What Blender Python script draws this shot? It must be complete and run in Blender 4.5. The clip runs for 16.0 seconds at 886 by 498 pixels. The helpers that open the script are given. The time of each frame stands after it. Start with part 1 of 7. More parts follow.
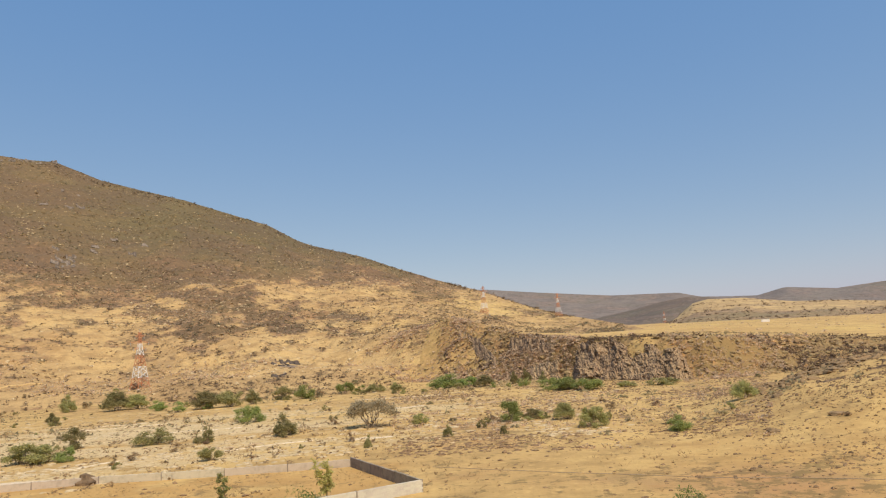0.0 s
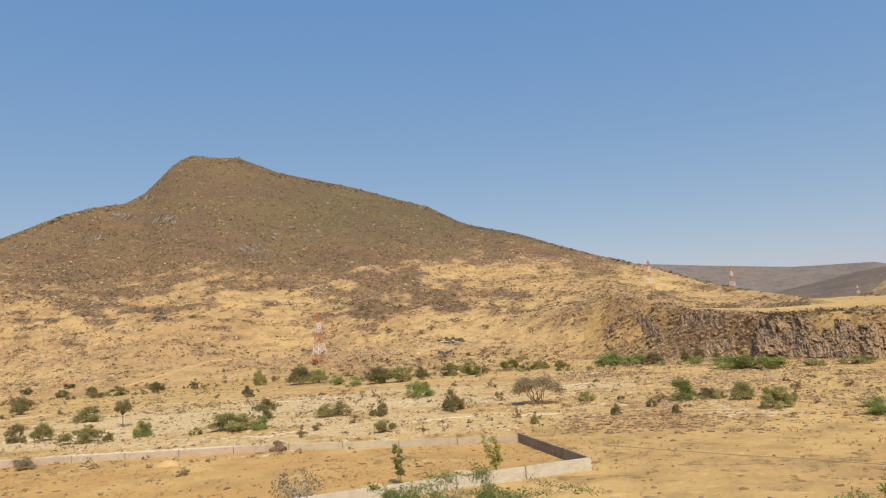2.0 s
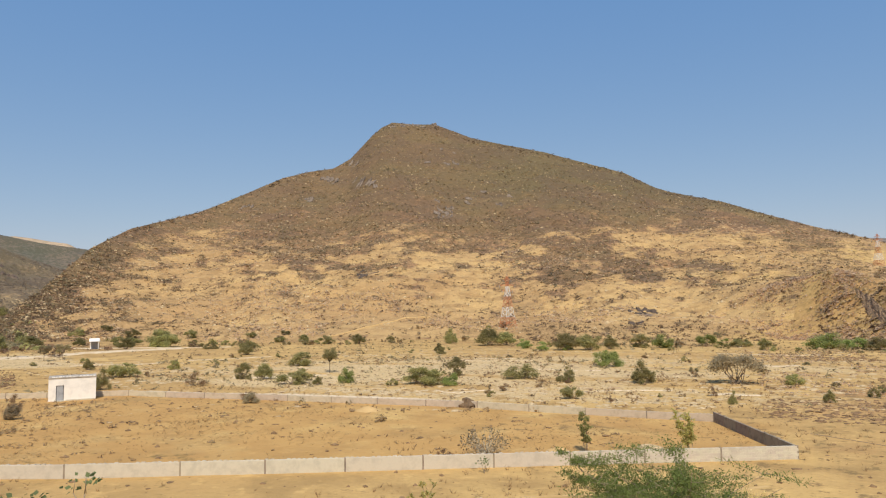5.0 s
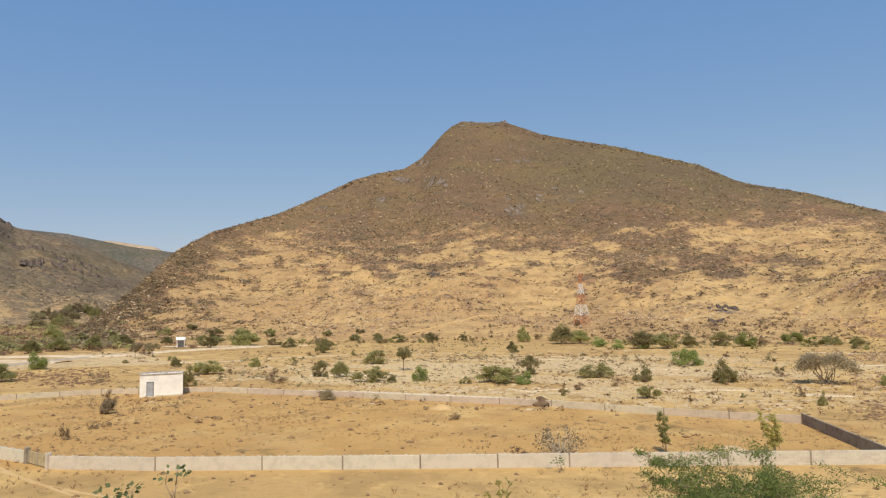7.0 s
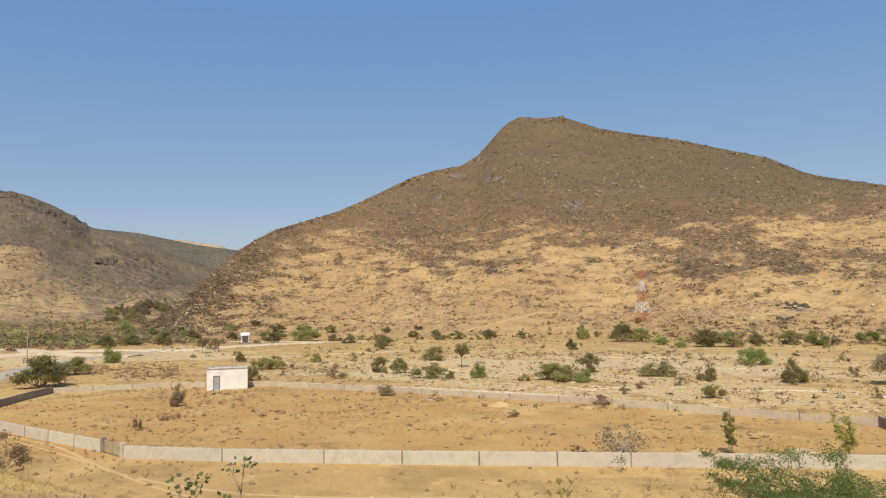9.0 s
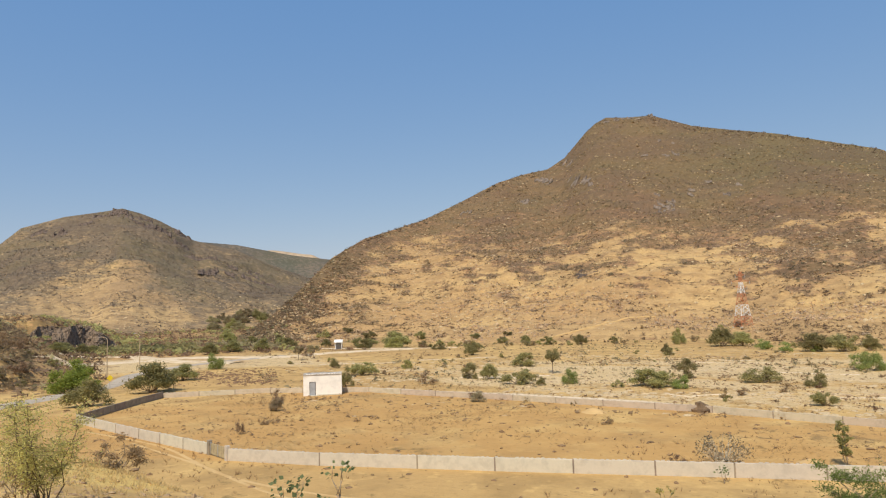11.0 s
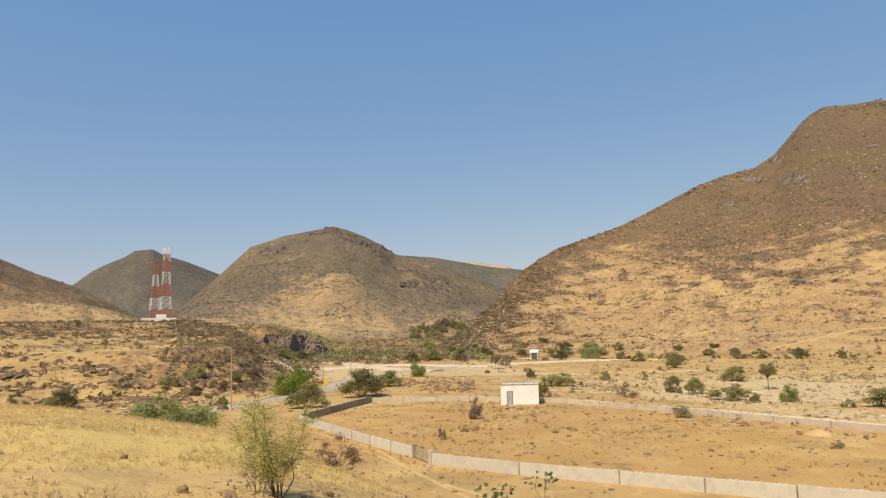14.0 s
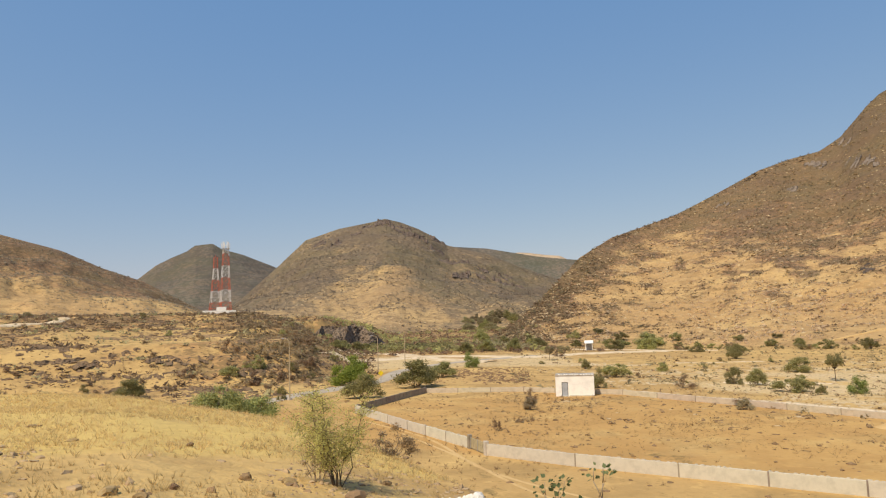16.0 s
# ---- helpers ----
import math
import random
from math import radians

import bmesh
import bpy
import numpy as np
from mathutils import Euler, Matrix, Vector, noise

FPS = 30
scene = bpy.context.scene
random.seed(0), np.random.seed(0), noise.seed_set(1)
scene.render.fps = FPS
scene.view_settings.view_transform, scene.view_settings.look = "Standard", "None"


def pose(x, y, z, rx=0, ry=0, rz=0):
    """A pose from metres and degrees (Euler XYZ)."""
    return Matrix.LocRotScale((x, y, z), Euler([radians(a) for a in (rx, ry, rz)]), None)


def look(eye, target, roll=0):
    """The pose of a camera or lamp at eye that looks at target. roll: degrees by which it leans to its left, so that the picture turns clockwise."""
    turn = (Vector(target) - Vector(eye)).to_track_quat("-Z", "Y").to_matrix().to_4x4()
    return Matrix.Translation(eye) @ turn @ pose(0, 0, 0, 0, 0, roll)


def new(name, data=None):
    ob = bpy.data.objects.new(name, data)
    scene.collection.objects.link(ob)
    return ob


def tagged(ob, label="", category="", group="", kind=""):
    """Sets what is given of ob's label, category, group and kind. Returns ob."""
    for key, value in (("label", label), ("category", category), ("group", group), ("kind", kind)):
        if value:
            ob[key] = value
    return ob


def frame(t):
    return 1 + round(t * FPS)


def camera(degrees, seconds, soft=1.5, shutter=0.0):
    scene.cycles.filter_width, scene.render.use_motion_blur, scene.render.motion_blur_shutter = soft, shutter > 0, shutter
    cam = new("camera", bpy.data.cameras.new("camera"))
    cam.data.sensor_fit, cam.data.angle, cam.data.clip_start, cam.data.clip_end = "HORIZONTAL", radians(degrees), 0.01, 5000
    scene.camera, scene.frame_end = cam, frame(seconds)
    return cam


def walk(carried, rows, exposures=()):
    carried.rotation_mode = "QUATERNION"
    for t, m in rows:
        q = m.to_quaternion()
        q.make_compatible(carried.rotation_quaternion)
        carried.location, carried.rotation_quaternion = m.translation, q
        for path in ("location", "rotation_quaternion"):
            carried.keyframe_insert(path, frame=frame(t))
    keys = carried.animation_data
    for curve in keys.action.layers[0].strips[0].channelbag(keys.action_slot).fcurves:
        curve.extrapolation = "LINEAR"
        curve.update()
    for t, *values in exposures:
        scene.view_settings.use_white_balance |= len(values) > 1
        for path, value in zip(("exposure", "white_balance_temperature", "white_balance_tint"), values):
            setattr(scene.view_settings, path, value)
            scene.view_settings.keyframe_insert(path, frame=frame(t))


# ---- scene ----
import bmesh

# ---------------------------------------------------------------- camera
cam = camera(65.0, 16.0, soft=1.2)
EYE_Z, ARM = 12.0, 0.4
# seconds, yaw, pitch (90 is level), roll
TURNS = [
    (0.0, 0.55, 98.17, 3.83),
    (0.5, 3.93, 98.79, 3.94),
    (1.0, 7.57, 98.28, 4.10),
    (1.5, 10.26, 97.74, 4.35),
    (2.0, 13.81, 97.25, 4.07),
    (2.5, 16.69, 97.19, 3.33),
    (3.0, 19.57, 97.18, 1.94),
    (3.5, 21.88, 95.55, 0.99),
    (4.0, 24.24, 94.14, 0.87),
    (4.5, 26.20, 94.33, 0.96),
    (5.0, 29.11, 95.07, 0.92),
    (5.2, 29.61, 95.14, 0.84),
    (7.3, 35.91, 95.03, 1.42),
    (7.5, 36.44, 95.02, 1.54),
    (8.0, 37.40, 94.86, 1.35),
    (8.5, 38.33, 94.71, 1.07),
    (9.0, 39.75, 94.88, 1.08),
    (9.2, 40.49, 95.03, 1.10),
    (11.3, 49.24, 95.54, 1.78),
    (11.5, 50.93, 95.59, 1.78),
    (12.0, 53.57, 96.23, 1.42),
    (12.5, 56.58, 95.90, 1.14),
    (13.0, 59.09, 96.18, 1.19),
    (13.5, 61.27, 96.53, 1.33),
    (14.0, 62.86, 96.80, 1.43),
    (14.5, 64.86, 96.98, 1.61),
    (15.0, 66.67, 97.18, 1.61),
    (15.5, 67.77, 96.42, 1.59),
    (16.0, 67.22, 96.19, 1.66),
]


def held(yaw, pitch, roll):
    """The phone is held at arm's length and swung round the body."""
    a = radians(yaw)
    return pose(-ARM * math.sin(a), ARM * math.cos(a) - ARM, EYE_Z, pitch, roll, yaw)


walk(cam, [(t, held(yaw, pitch, roll)) for t, yaw, pitch, roll in TURNS], [(0.0, -0.16, 6640, 10), (1.5, -0.16, 6600, 10), (3.0, -0.15, 6500, 10), (5.0, -0.20, 6390, 10), (9.0, -0.21, 6370, 10), (12.0, -0.15, 6520, 10), (14.0, -0.13, 6760, 10), (16.0, -0.17, 6800, 10)])

# ---------------------------------------------------------------- light
SUN_FROM = Vector((0.51, -0.86, 0.0)).normalized()
SUN_UP = radians(53.0)
world = bpy.data.worlds.new("sky")
scene.world = world
world.use_nodes = True
wn = world.node_tree.nodes
sky = wn.new("ShaderNodeTexSky")
sky.sky_type = "NISHITA"
sky.sun_disc = False
sky.sun_elevation = SUN_UP
sky.sun_rotation = math.atan2(SUN_FROM.x, SUN_FROM.y)
sky.altitude = 200.0
sky.air_density = 1.05
sky.dust_density = 1.1
sky.ozone_density = 3.7
tint = wn.new("ShaderNodeMix")
tint.data_type, tint.blend_type = "RGBA", "MULTIPLY"
tint.inputs[0].default_value = 1.0
tint.inputs[7].default_value = (0.90, 0.58, 0.24, 1)
world.node_tree.links.new(sky.outputs[0], tint.inputs[6])
# dust in the air evens the sky out towards a pale grey-blue
dust = wn.new("ShaderNodeMix")
dust.data_type, dust.blend_type = "RGBA", "ADD"
dust.inputs[0].default_value = 1.0
dust.inputs[7].default_value = (0.20, 1.25, 3.55, 1)
world.node_tree.links.new(tint.outputs[2], dust.inputs[6])
world.node_tree.links.new(dust.outputs[2], wn["Background"].inputs[0])
wn["Background"].inputs[1].default_value = 0.142

sun_data = bpy.data.lights.new("sun", "SUN")
sun_data.energy = 4.7
sun_data.angle = radians(0.53)
sun_data.color = (1.0, 0.912, 0.775)
sun = new("sun", sun_data)
toward = SUN_FROM * math.cos(SUN_UP) + Vector((0, 0, math.sin(SUN_UP)))
sun.matrix_world = look(toward * 50, (0, 0, 0))


# ---------------------------------------------------------------- noise and plan helpers
rng = np.random.default_rng(7)
TABLE = rng.random((256, 256))


def value_noise(x, y):
    xi, yi = np.floor(x).astype(int), np.floor(y).astype(int)
    u, v = x - xi, y - yi
    u, v = u * u * u * (u * (6 * u - 15) + 10), v * v * v * (v * (6 * v - 15) + 10)
    a, b = TABLE[xi & 255, yi & 255], TABLE[(xi + 1) & 255, yi & 255]
    c, d = TABLE[xi & 255, (yi + 1) & 255], TABLE[(xi + 1) & 255, (yi + 1) & 255]
    return (a * (1 - u) + b * u) * (1 - v) + (c * (1 - u) + d * u) * v


def fbm(x, y, size, octaves=5, gain=0.5):
    """Noise about 0, in -1..1, whose largest forms are size metres across."""
    total, amp, norm = 0.0, 1.0, 0.0
    for i in range(octaves):
        total = total + amp * (value_noise(x / size + 17.3 * i, y / size + 9.1 * i) * 2 - 1)
        norm += amp
        amp *= gain
        size *= 0.49
    return total / norm


def ridged(x, y, size, octaves=4):
    total, amp, norm = 0.0, 1.0, 0.0
    for i in range(octaves):
        total = total + amp * (1 - np.abs(value_noise(x / size + 31.7 * i, y / size + 5.9 * i) * 2 - 1))
        norm += amp
        amp *= 0.5
        size *= 0.5
    return total / norm


def step(a, b, v):
    s = np.clip((v - a) / (b - a), 0, 1)
    return s * s * (3 - 2 * s)


def tab(v, pairs):
    xs, ys = zip(*pairs)
    return np.interp(v, xs, ys)


def smooth_tab(v, pairs):
    """A gentle curve through the pairs."""
    return (tab(v - 1.1, pairs) + 2 * tab(v, pairs) + tab(v + 1.1, pairs)) / 4


def softmax(a, b, k):
    h = np.clip(0.5 + 0.5 * (a - b) / k, 0, 1)
    return b + (a - b) * h + k * h * (1 - h)


def bearing(x, y):
    """Degrees to the left of +y, in -100..260, and metres from the stand."""
    a = np.degrees(np.arctan2(-x, y))
    return np.where(a < -100, a + 360, a), np.hypot(x, y)


def at(az, d):
    a = radians(az)
    return -d * math.sin(a), d * math.cos(a)


# ---------------------------------------------------------------- the lie of the land
SHELF_R = [(-100, 30), (-60, 10), (60, 11), (66, 16), (69, 20), (74, 24), (81.5, 30), (87, 34), (92, 38), (99, 44), (115, 52), (170, 70), (230, 70), (260, 30)]
SHELF_Z = [(-100, 9.6), (-60, 9.0), (58, 9.0), (66, 8.1), (69, 7.7), (74, 7.85), (81.5, 8.3), (87, 8.55), (92, 8.9), (99, 8.95), (115, 9.6), (170, 11), (230, 11), (260, 9.6)]
CLIFF_D = [(-60, 330), (-45, 260), (-31, 215), (-26, 205), (-20, 190), (-16, 198), (-11, 214), (-5, 238), (0, 260), (4, 280), (8, 310), (12, 370)]
CLIFF_Z = [(-60, 4), (-40, 4), (-31.6, 6.0), (-26, 8.6), (-20, 10.8), (-16, 11.8), (-11, 12.3), (-8.5, 13.8), (-5.9, 15.6), (-3, 20.6), (0, 25.4), (4, 16.5), (8, 6.5), (11, 0)]
CLIFF_W = [(-60, 60), (-31, 55), (-26, 40), (-21, 16), (-10, 15), (-8.5, 22), (-5, 38), (0, 52), (10, 64)]
SPUR_Z = [(-70, 12), (-40, 10), (-31.5, 7.0), (-29, 6.0), (-26, 4.6), (-22.8, 2.2), (-19, 0.3), (-16, 0)]
KNOLL_Z = [(68, 0), (71, 0.6), (73, 1.4), (75.3, 3.2), (77.5, 7.0), (79.5, 13.6), (83, 17.2), (90, 17.0), (100, 18.0), (130, 22), (160, 10), (180, 0)]


def ground_z(x, y):
    """Height of the ground, without the hills that stand on it."""
    x, y = np.asarray(x, float), np.asarray(y, float)
    az, r = bearing(x, y)
    wob = az + 0.9 * fbm(x, y, 60, 2) * step(60, 160, r)
    # valley floor with its dry stream bed, rising up the side valley
    z = 0.35 * fbm(x, y, 40, 4) * step(20, 60, r) * (1 - 0.75 * step(130, 60, r))
    z = z + 0.012 * np.maximum(r - 150, 0) * step(46, 62, az) * step(140, 100, az)
    z = z + 0.006 * np.maximum(r - 320, 0)
    # plateau behind the basalt cliff
    cd = tab(wob, CLIFF_D) + 3 * fbm(x, y, 34, 2)
    cw = tab(az, CLIFF_W)
    up = step(0, 1, (r - cd) / cw) * step(13, 9, az)
    z = z + up * (tab(az, CLIFF_Z) + 0.012 * np.maximum(r - cd, 0) + 1.2 * fbm(x, y, 70, 4)) + 4 * up * (1 - up) * (1.9 * fbm(x, y, 24, 3) + 0.8 * fbm(x, y, 6, 3)) * (1 - 0.85 * step(-22, -19.5, az) * step(-8.5, -10.5, az))
    # rocky spur
    sp = tab(wob, SPUR_Z) * np.exp(-((r - 118) / np.where(r < 118, 34, 26)) ** 2)
    z = z + sp * (1 + 0.25 * fbm(x, y, 16, 4)) * step(140, 100, np.abs(az))
    # knoll with the masts
    kn = tab(wob, KNOLL_Z)
    s = step(122, 330, r) * 0.55 + 0.45 * step(122, 190, r)
    led = s * kn + 1.6 * fbm(x, y, 34, 4) * step(122, 160, r) * step(370, 290, r)
    led = np.where(kn > 0.5, led + 0.42 * np.sin(led * 2.4) * step(122, 160, r), led)
    z = z + np.where(kn > 0, led * np.clip(kn / 5, 0, 1), 0)
    # bench above the ravine
    z = z + 7.5 * step(330, 350, r) * step(640, 520, r) * step(71.6, 73.8, az) * step(80, 77, az)
    # the shelf that the camera stands on
    rc, zc = smooth_tab(az, SHELF_R), smooth_tab(az, SHELF_Z)
    inner = 10.4 + (zc - 10.4) * np.clip(r / rc, 0, 1) ** (1 + tab(az, [(52, 0.5), (70, -0.5), (150, -0.5), (230, 0.5)]) * step(2, 9, r))
    over = np.maximum(r - rc, 0)
    shelf = inner - tab(az, [(60, 0.42), (70, 0.36), (80, 0.17), (120, 0.14)]) * over * over / (over + 2.5)
    shelf = shelf + 0.10 * fbm(x, y, 5, 4) * step(2, 6, r) + 0.5 * fbm(x, y, 11, 3) * step(3, 12, over)
    return softmax(shelf, z, 1.2)


def cliff_foot(az):
    """Distance of the foot of the plateau's edge."""
    a = np.radians(az)
    r = tab(az, CLIFF_D)
    for _ in range(6):
        x, y = -r * np.sin(a), r * np.cos(a)
        r = tab(az + 0.9 * fbm(x, y, 60, 2), CLIFF_D) + 3 * fbm(x, y, 34, 2)
    return r


def gz(x, y):
    return float(ground_z(np.array([x]), np.array([y]))[0])


# the mountain: bearing and elevation of its crest, distance of crest and foot
CREST_E = [(-16, 0.4), (-14, 1.0), (-9.5, 2.05), (-6.9, 2.85), (-2.8, 4.5), (0.4, 5.55), (4, 6.85), (6.8, 7.95), (10.9, 9.05), (12, 9.5), (14.2, 10.75), (20.5, 12.72), (24, 13.5), (26.5, 14.07),
           (28, 14.65), (29.5, 15.2), (31.5, 15.25), (33.1, 15.4), (34.0, 15.0), (34.8, 14.35), (36.6, 12.5), (38, 11.7), (40, 11.4), (42.1, 10.85), (45.2, 9.4), (48.4, 8.0), (53.3, 6.55), (56.0, 5.0), (57.5, 3.5), (59.2, 1.85), (60.9, 0.4), (62.1, -0.5), (65, -2.2)]
CREST_D = [(-16, 470), (-10, 560), (-6, 640), (0, 760), (10, 820), (20, 860), (30, 890), (33, 880), (38, 820), (42, 770), (48, 690), (53, 605), (57, 515), (61, 415), (65, 380)]
FOOT_D = [(-16, 400), (-6, 380), (0, 330), (4, 260), (10, 232), (19, 232), (24, 290), (28, 294), (37, 285), (44, 292), (52, 350), (57, 352), (61, 345), (65, 335)]


def mountain_z(az, s):
    """s: 0 at the foot, 1 at the crest. Returns x, y, z."""
    dc, df = smooth_tab(az, CREST_D), smooth_tab(az, FOOT_D)
    r = df + (dc - df) * s
    a = np.radians(az)
    x, y = -r * np.sin(a), r * np.cos(a)
    zc = EYE_Z + dc * np.tan(np.radians(tab(az, CREST_E)))
    zf = ground_z(x, y) * np.clip(1 - s, 0, 1) - 1.0 * step(0.06, -0.08, s) * 3
    c = np.clip(s, 0, 1)
    rise = zc * (0.30 * c + 0.70 * c ** 1.75)
    z = zf + rise - np.maximum(s - 1, 0) * 180 - np.maximum(-s, 0) * 40
    steep = step(0.02, 0.2, s) * (1 - 0.93 * step(0.82, 1.0, s))
    gully = ridged(az * 9 + 26 * fbm(x, y, 140, 3), s * 46 + 14 * fbm(x + 99, y, 110, 2), 40, 4) - 0.55
    z = z + steep * np.clip(zc / 120, 0.1, 1) * (9 * fbm(x, y, 130, 5) - 3.6 * gully * (0.45 + 0.55 * step(40, 90, z)) + 1.9 * fbm(az * 4.2, z * 1.5, 9, 4) + 2.0 * fbm(x, y, 16, 3) + 1.1 * (fbm(x, y, 7, 2) + np.abs(fbm(x, y, 11, 2))))
    return x, y, z


def land_z(x, y):
    """Height of the ground or of the mountain, whichever is on top."""
    x, y = np.asarray(x, float), np.asarray(y, float)
    az, r = bearing(x, y)
    g = ground_z(x, y)
    dc, df = smooth_tab(az, CREST_D), smooth_tab(az, FOOT_D)
    q = (r - df) / (dc - df)
    m = mountain_z(az, q)[2]
    return np.where((az > -15) & (az < 64.2) & (q > -0.05) & (q < 1.2), np.maximum(g, m), g)


def lz(x, y):
    return float(land_z(np.array([x]), np.array([y]))[0])


# hills up the side valley: crest elevation by bearing, crest distance, foot distance
BACK_HILL = ([(52, 0), (55, 2.2), (58, 3.5), (61, 4.6), (63.5, 5.7), (66.7, 6.46), (67.8, 7.2), (69.1, 7.9), (70.5, 8.45), (71.8, 8.77), (73, 8.5), (75.6, 8.0), (78.3, 7.1), (80.6, 4.9), (83.5, 2.3), (86, 0.6)], 1080, 560)
FAR_RIDGE = ([(45, 4.0), (52, 4.9), (55.9, 4.85), (57.5, 5.05), (59.3, 5.3), (60.8, 5.6), (63.5, 6.12), (67, 6.4), (72, 6.2), (80, 3)], 1700, 1250)
CONE_HILL = ([(76, 2.5), (80.8, 5.0), (83.2, 5.95), (84.8, 6.4), (85.5, 6.82), (86.8, 6.65), (87.4, 6.2), (88.6, 5.65), (89.6, 5.1), (90.8, 4.1), (93, 3), (96, 1.5)], 1650, 1000)
TAN_CREST = ([(54, 3.5), (56.4, 4.7), (57.5, 5.28), (58.6, 5.40), (60.0, 5.62), (60.9, 5.7), (62, 5.5), (64, 4)], 2100, 1500)
LEFT_HILL = ([(84, 0.4), (87, 2.0), (90.5, 3.9), (93.3, 4.87), (95.9, 6.06), (99.8, 7.13), (106, 8.5), (118, 9.5), (130, 6)], 640, 360)
EAST_RIDGE = ([(-60, 2.5), (-45, 2.6), (-32.2, 2.63), (-29.2, 2.42), (-25.9, 2.83), (-24, 2.39), (-22, 2.5), (-20, 2.66), (-18.4, 3.11), (-13.2, 3.33), (-7.4, 4.03), (-3.3, 4.57), (3, 5), (12, 4)], 3300, 2100)
MESA = ([(-60, 1.0), (-45, 1.2), (-32, 1.27), (-29, 1.6), (-26.2, 1.76), (-23, 2.3), (-20.4, 2.41), (-19.4, 2.2), (-18.3, 1.4), (-17, 0.6)], 1500, 900)
DARK_RIDGE = ([(-22, 2.2), (-20.5, 2.55), (-19, 2.75), (-17, 2.5), (-14.5, 2.0), (-12, 1.6), (-9, 1.2)], 1900, 1300)


def hill_z(az, s, table, dc, df, rough=1.0):
    wig = 1 + 0.10 * fbm(az * 1.0, az * 0 + dc, 7, 3)
    r = df * wig + (dc - df * wig) * s
    a = np.radians(az)
    x, y = -r * np.sin(a), r * np.cos(a)
    zc = EYE_Z + dc * np.tan(np.radians(tab(az, table)))
    c = np.clip(s, 0, 1)
    z = ground_z(x, y) * np.clip(1 - s, 0, 1) + np.maximum(zc, 0) * (0.45 * c + 0.55 * c ** 1.6) - np.maximum(s - 1, 0) * zc * 1.5 - np.maximum(-s, 0) * 60 - 3 * step(0.05, -0.05, s)
    steep = step(0.02, 0.25, s) * (1 - 0.94 * step(0.8, 1.0, s))
    gully = ridged(az * dc * 0.0175 + 20 * fbm(x, y, 200, 2), s * 60, dc * 0.12, 4) - 0.55
    z = z + steep * rough * np.clip(zc / 100, 0.1, 1) * (9 * fbm(x, y, dc * 0.16, 5) - 14 * gully + 3.2 * fbm(x, y, dc * 0.02, 3))
    z = z + (1.3 if rough > 0.85 else 0.0) * step(0.3, 0.5, s) * step(1.0, 0.93, s) * np.sin(z * 0.33 + 3 * fbm(x, y, dc * 0.2, 2))
    return x, y, z


# ---------------------------------------------------------------- materials
def nodes_of(name, rough=0.9):
    m = bpy.data.materials.new(name)
    m.use_nodes = True
    nt = m.node_tree
    b = nt.nodes["Principled BSDF"]
    b.inputs["Roughness"].default_value = rough
    b.inputs["Specular IOR Level"].default_value = 0.2
    return m, nt, b


def noise_node(nt, scale, detail=4, rough=0.55, vec=None, distort=0.0):
    n = nt.nodes.new("ShaderNodeTexNoise")
    n.inputs["Scale"].default_value = scale
    n.inputs["Detail"].default_value = detail
    n.inputs["Roughness"].default_value = rough
    n.inputs["Distortion"].default_value = distort
    if vec is not None:
        nt.links.new(vec, n.inputs["Vector"])
    return n.outputs["Fac"]


def ramp_node(nt, fac, stops):
    r = nt.nodes.new("ShaderNodeValToRGB")
    el = r.color_ramp.elements
    while len(el) < len(stops):
        el.new(0.5)
    for e, (p, c) in zip(el, stops):
        e.position, e.color = p, (*c, 1)
    nt.links.new(fac, r.inputs[0])
    return r.outputs[0]


def mix_node(nt, fac, a, b):
    m = nt.nodes.new("ShaderNodeMix")
    m.data_type = "RGBA"
    for sock, v in ((m.inputs["Factor"], fac), (m.inputs["A"], a), (m.inputs["B"], b)):
        if isinstance(v, (int, float)):
            sock.default_value = v
        elif isinstance(v, tuple):
            sock.default_value = (*v, 1)
        else:
            nt.links.new(v, sock)
    return m.outputs["Result"]


def math_node(nt, op, a, b=0.0, clamp=False):
    m = nt.nodes.new("ShaderNodeMath")
    m.operation, m.use_clamp = op, clamp
    for sock, v in zip(m.inputs, (a, b)):
        if isinstance(v, (int, float)):
            sock.default_value = v
        else:
            nt.links.new(v, sock)
    return m.outputs[0]


def edge_node(nt, v, lo, hi):
    m = nt.nodes.new("ShaderNodeMapRange")
    m.interpolation_type = "SMOOTHSTEP"
    nt.links.new(v, m.inputs["Value"])
    m.inputs["From Min"].default_value, m.inputs["From Max"].default_value = lo, hi
    return m.outputs["Result"]


def bump_node(nt, b, height, strength, distance):
    n = nt.nodes.new("ShaderNodeBump")
    n.inputs["Strength"].default_value, n.inputs["Distance"].default_value = strength, distance
    nt.links.new(height, n.inputs["Height"])
    nt.links.new(n.outputs[0], b.inputs["Normal"])


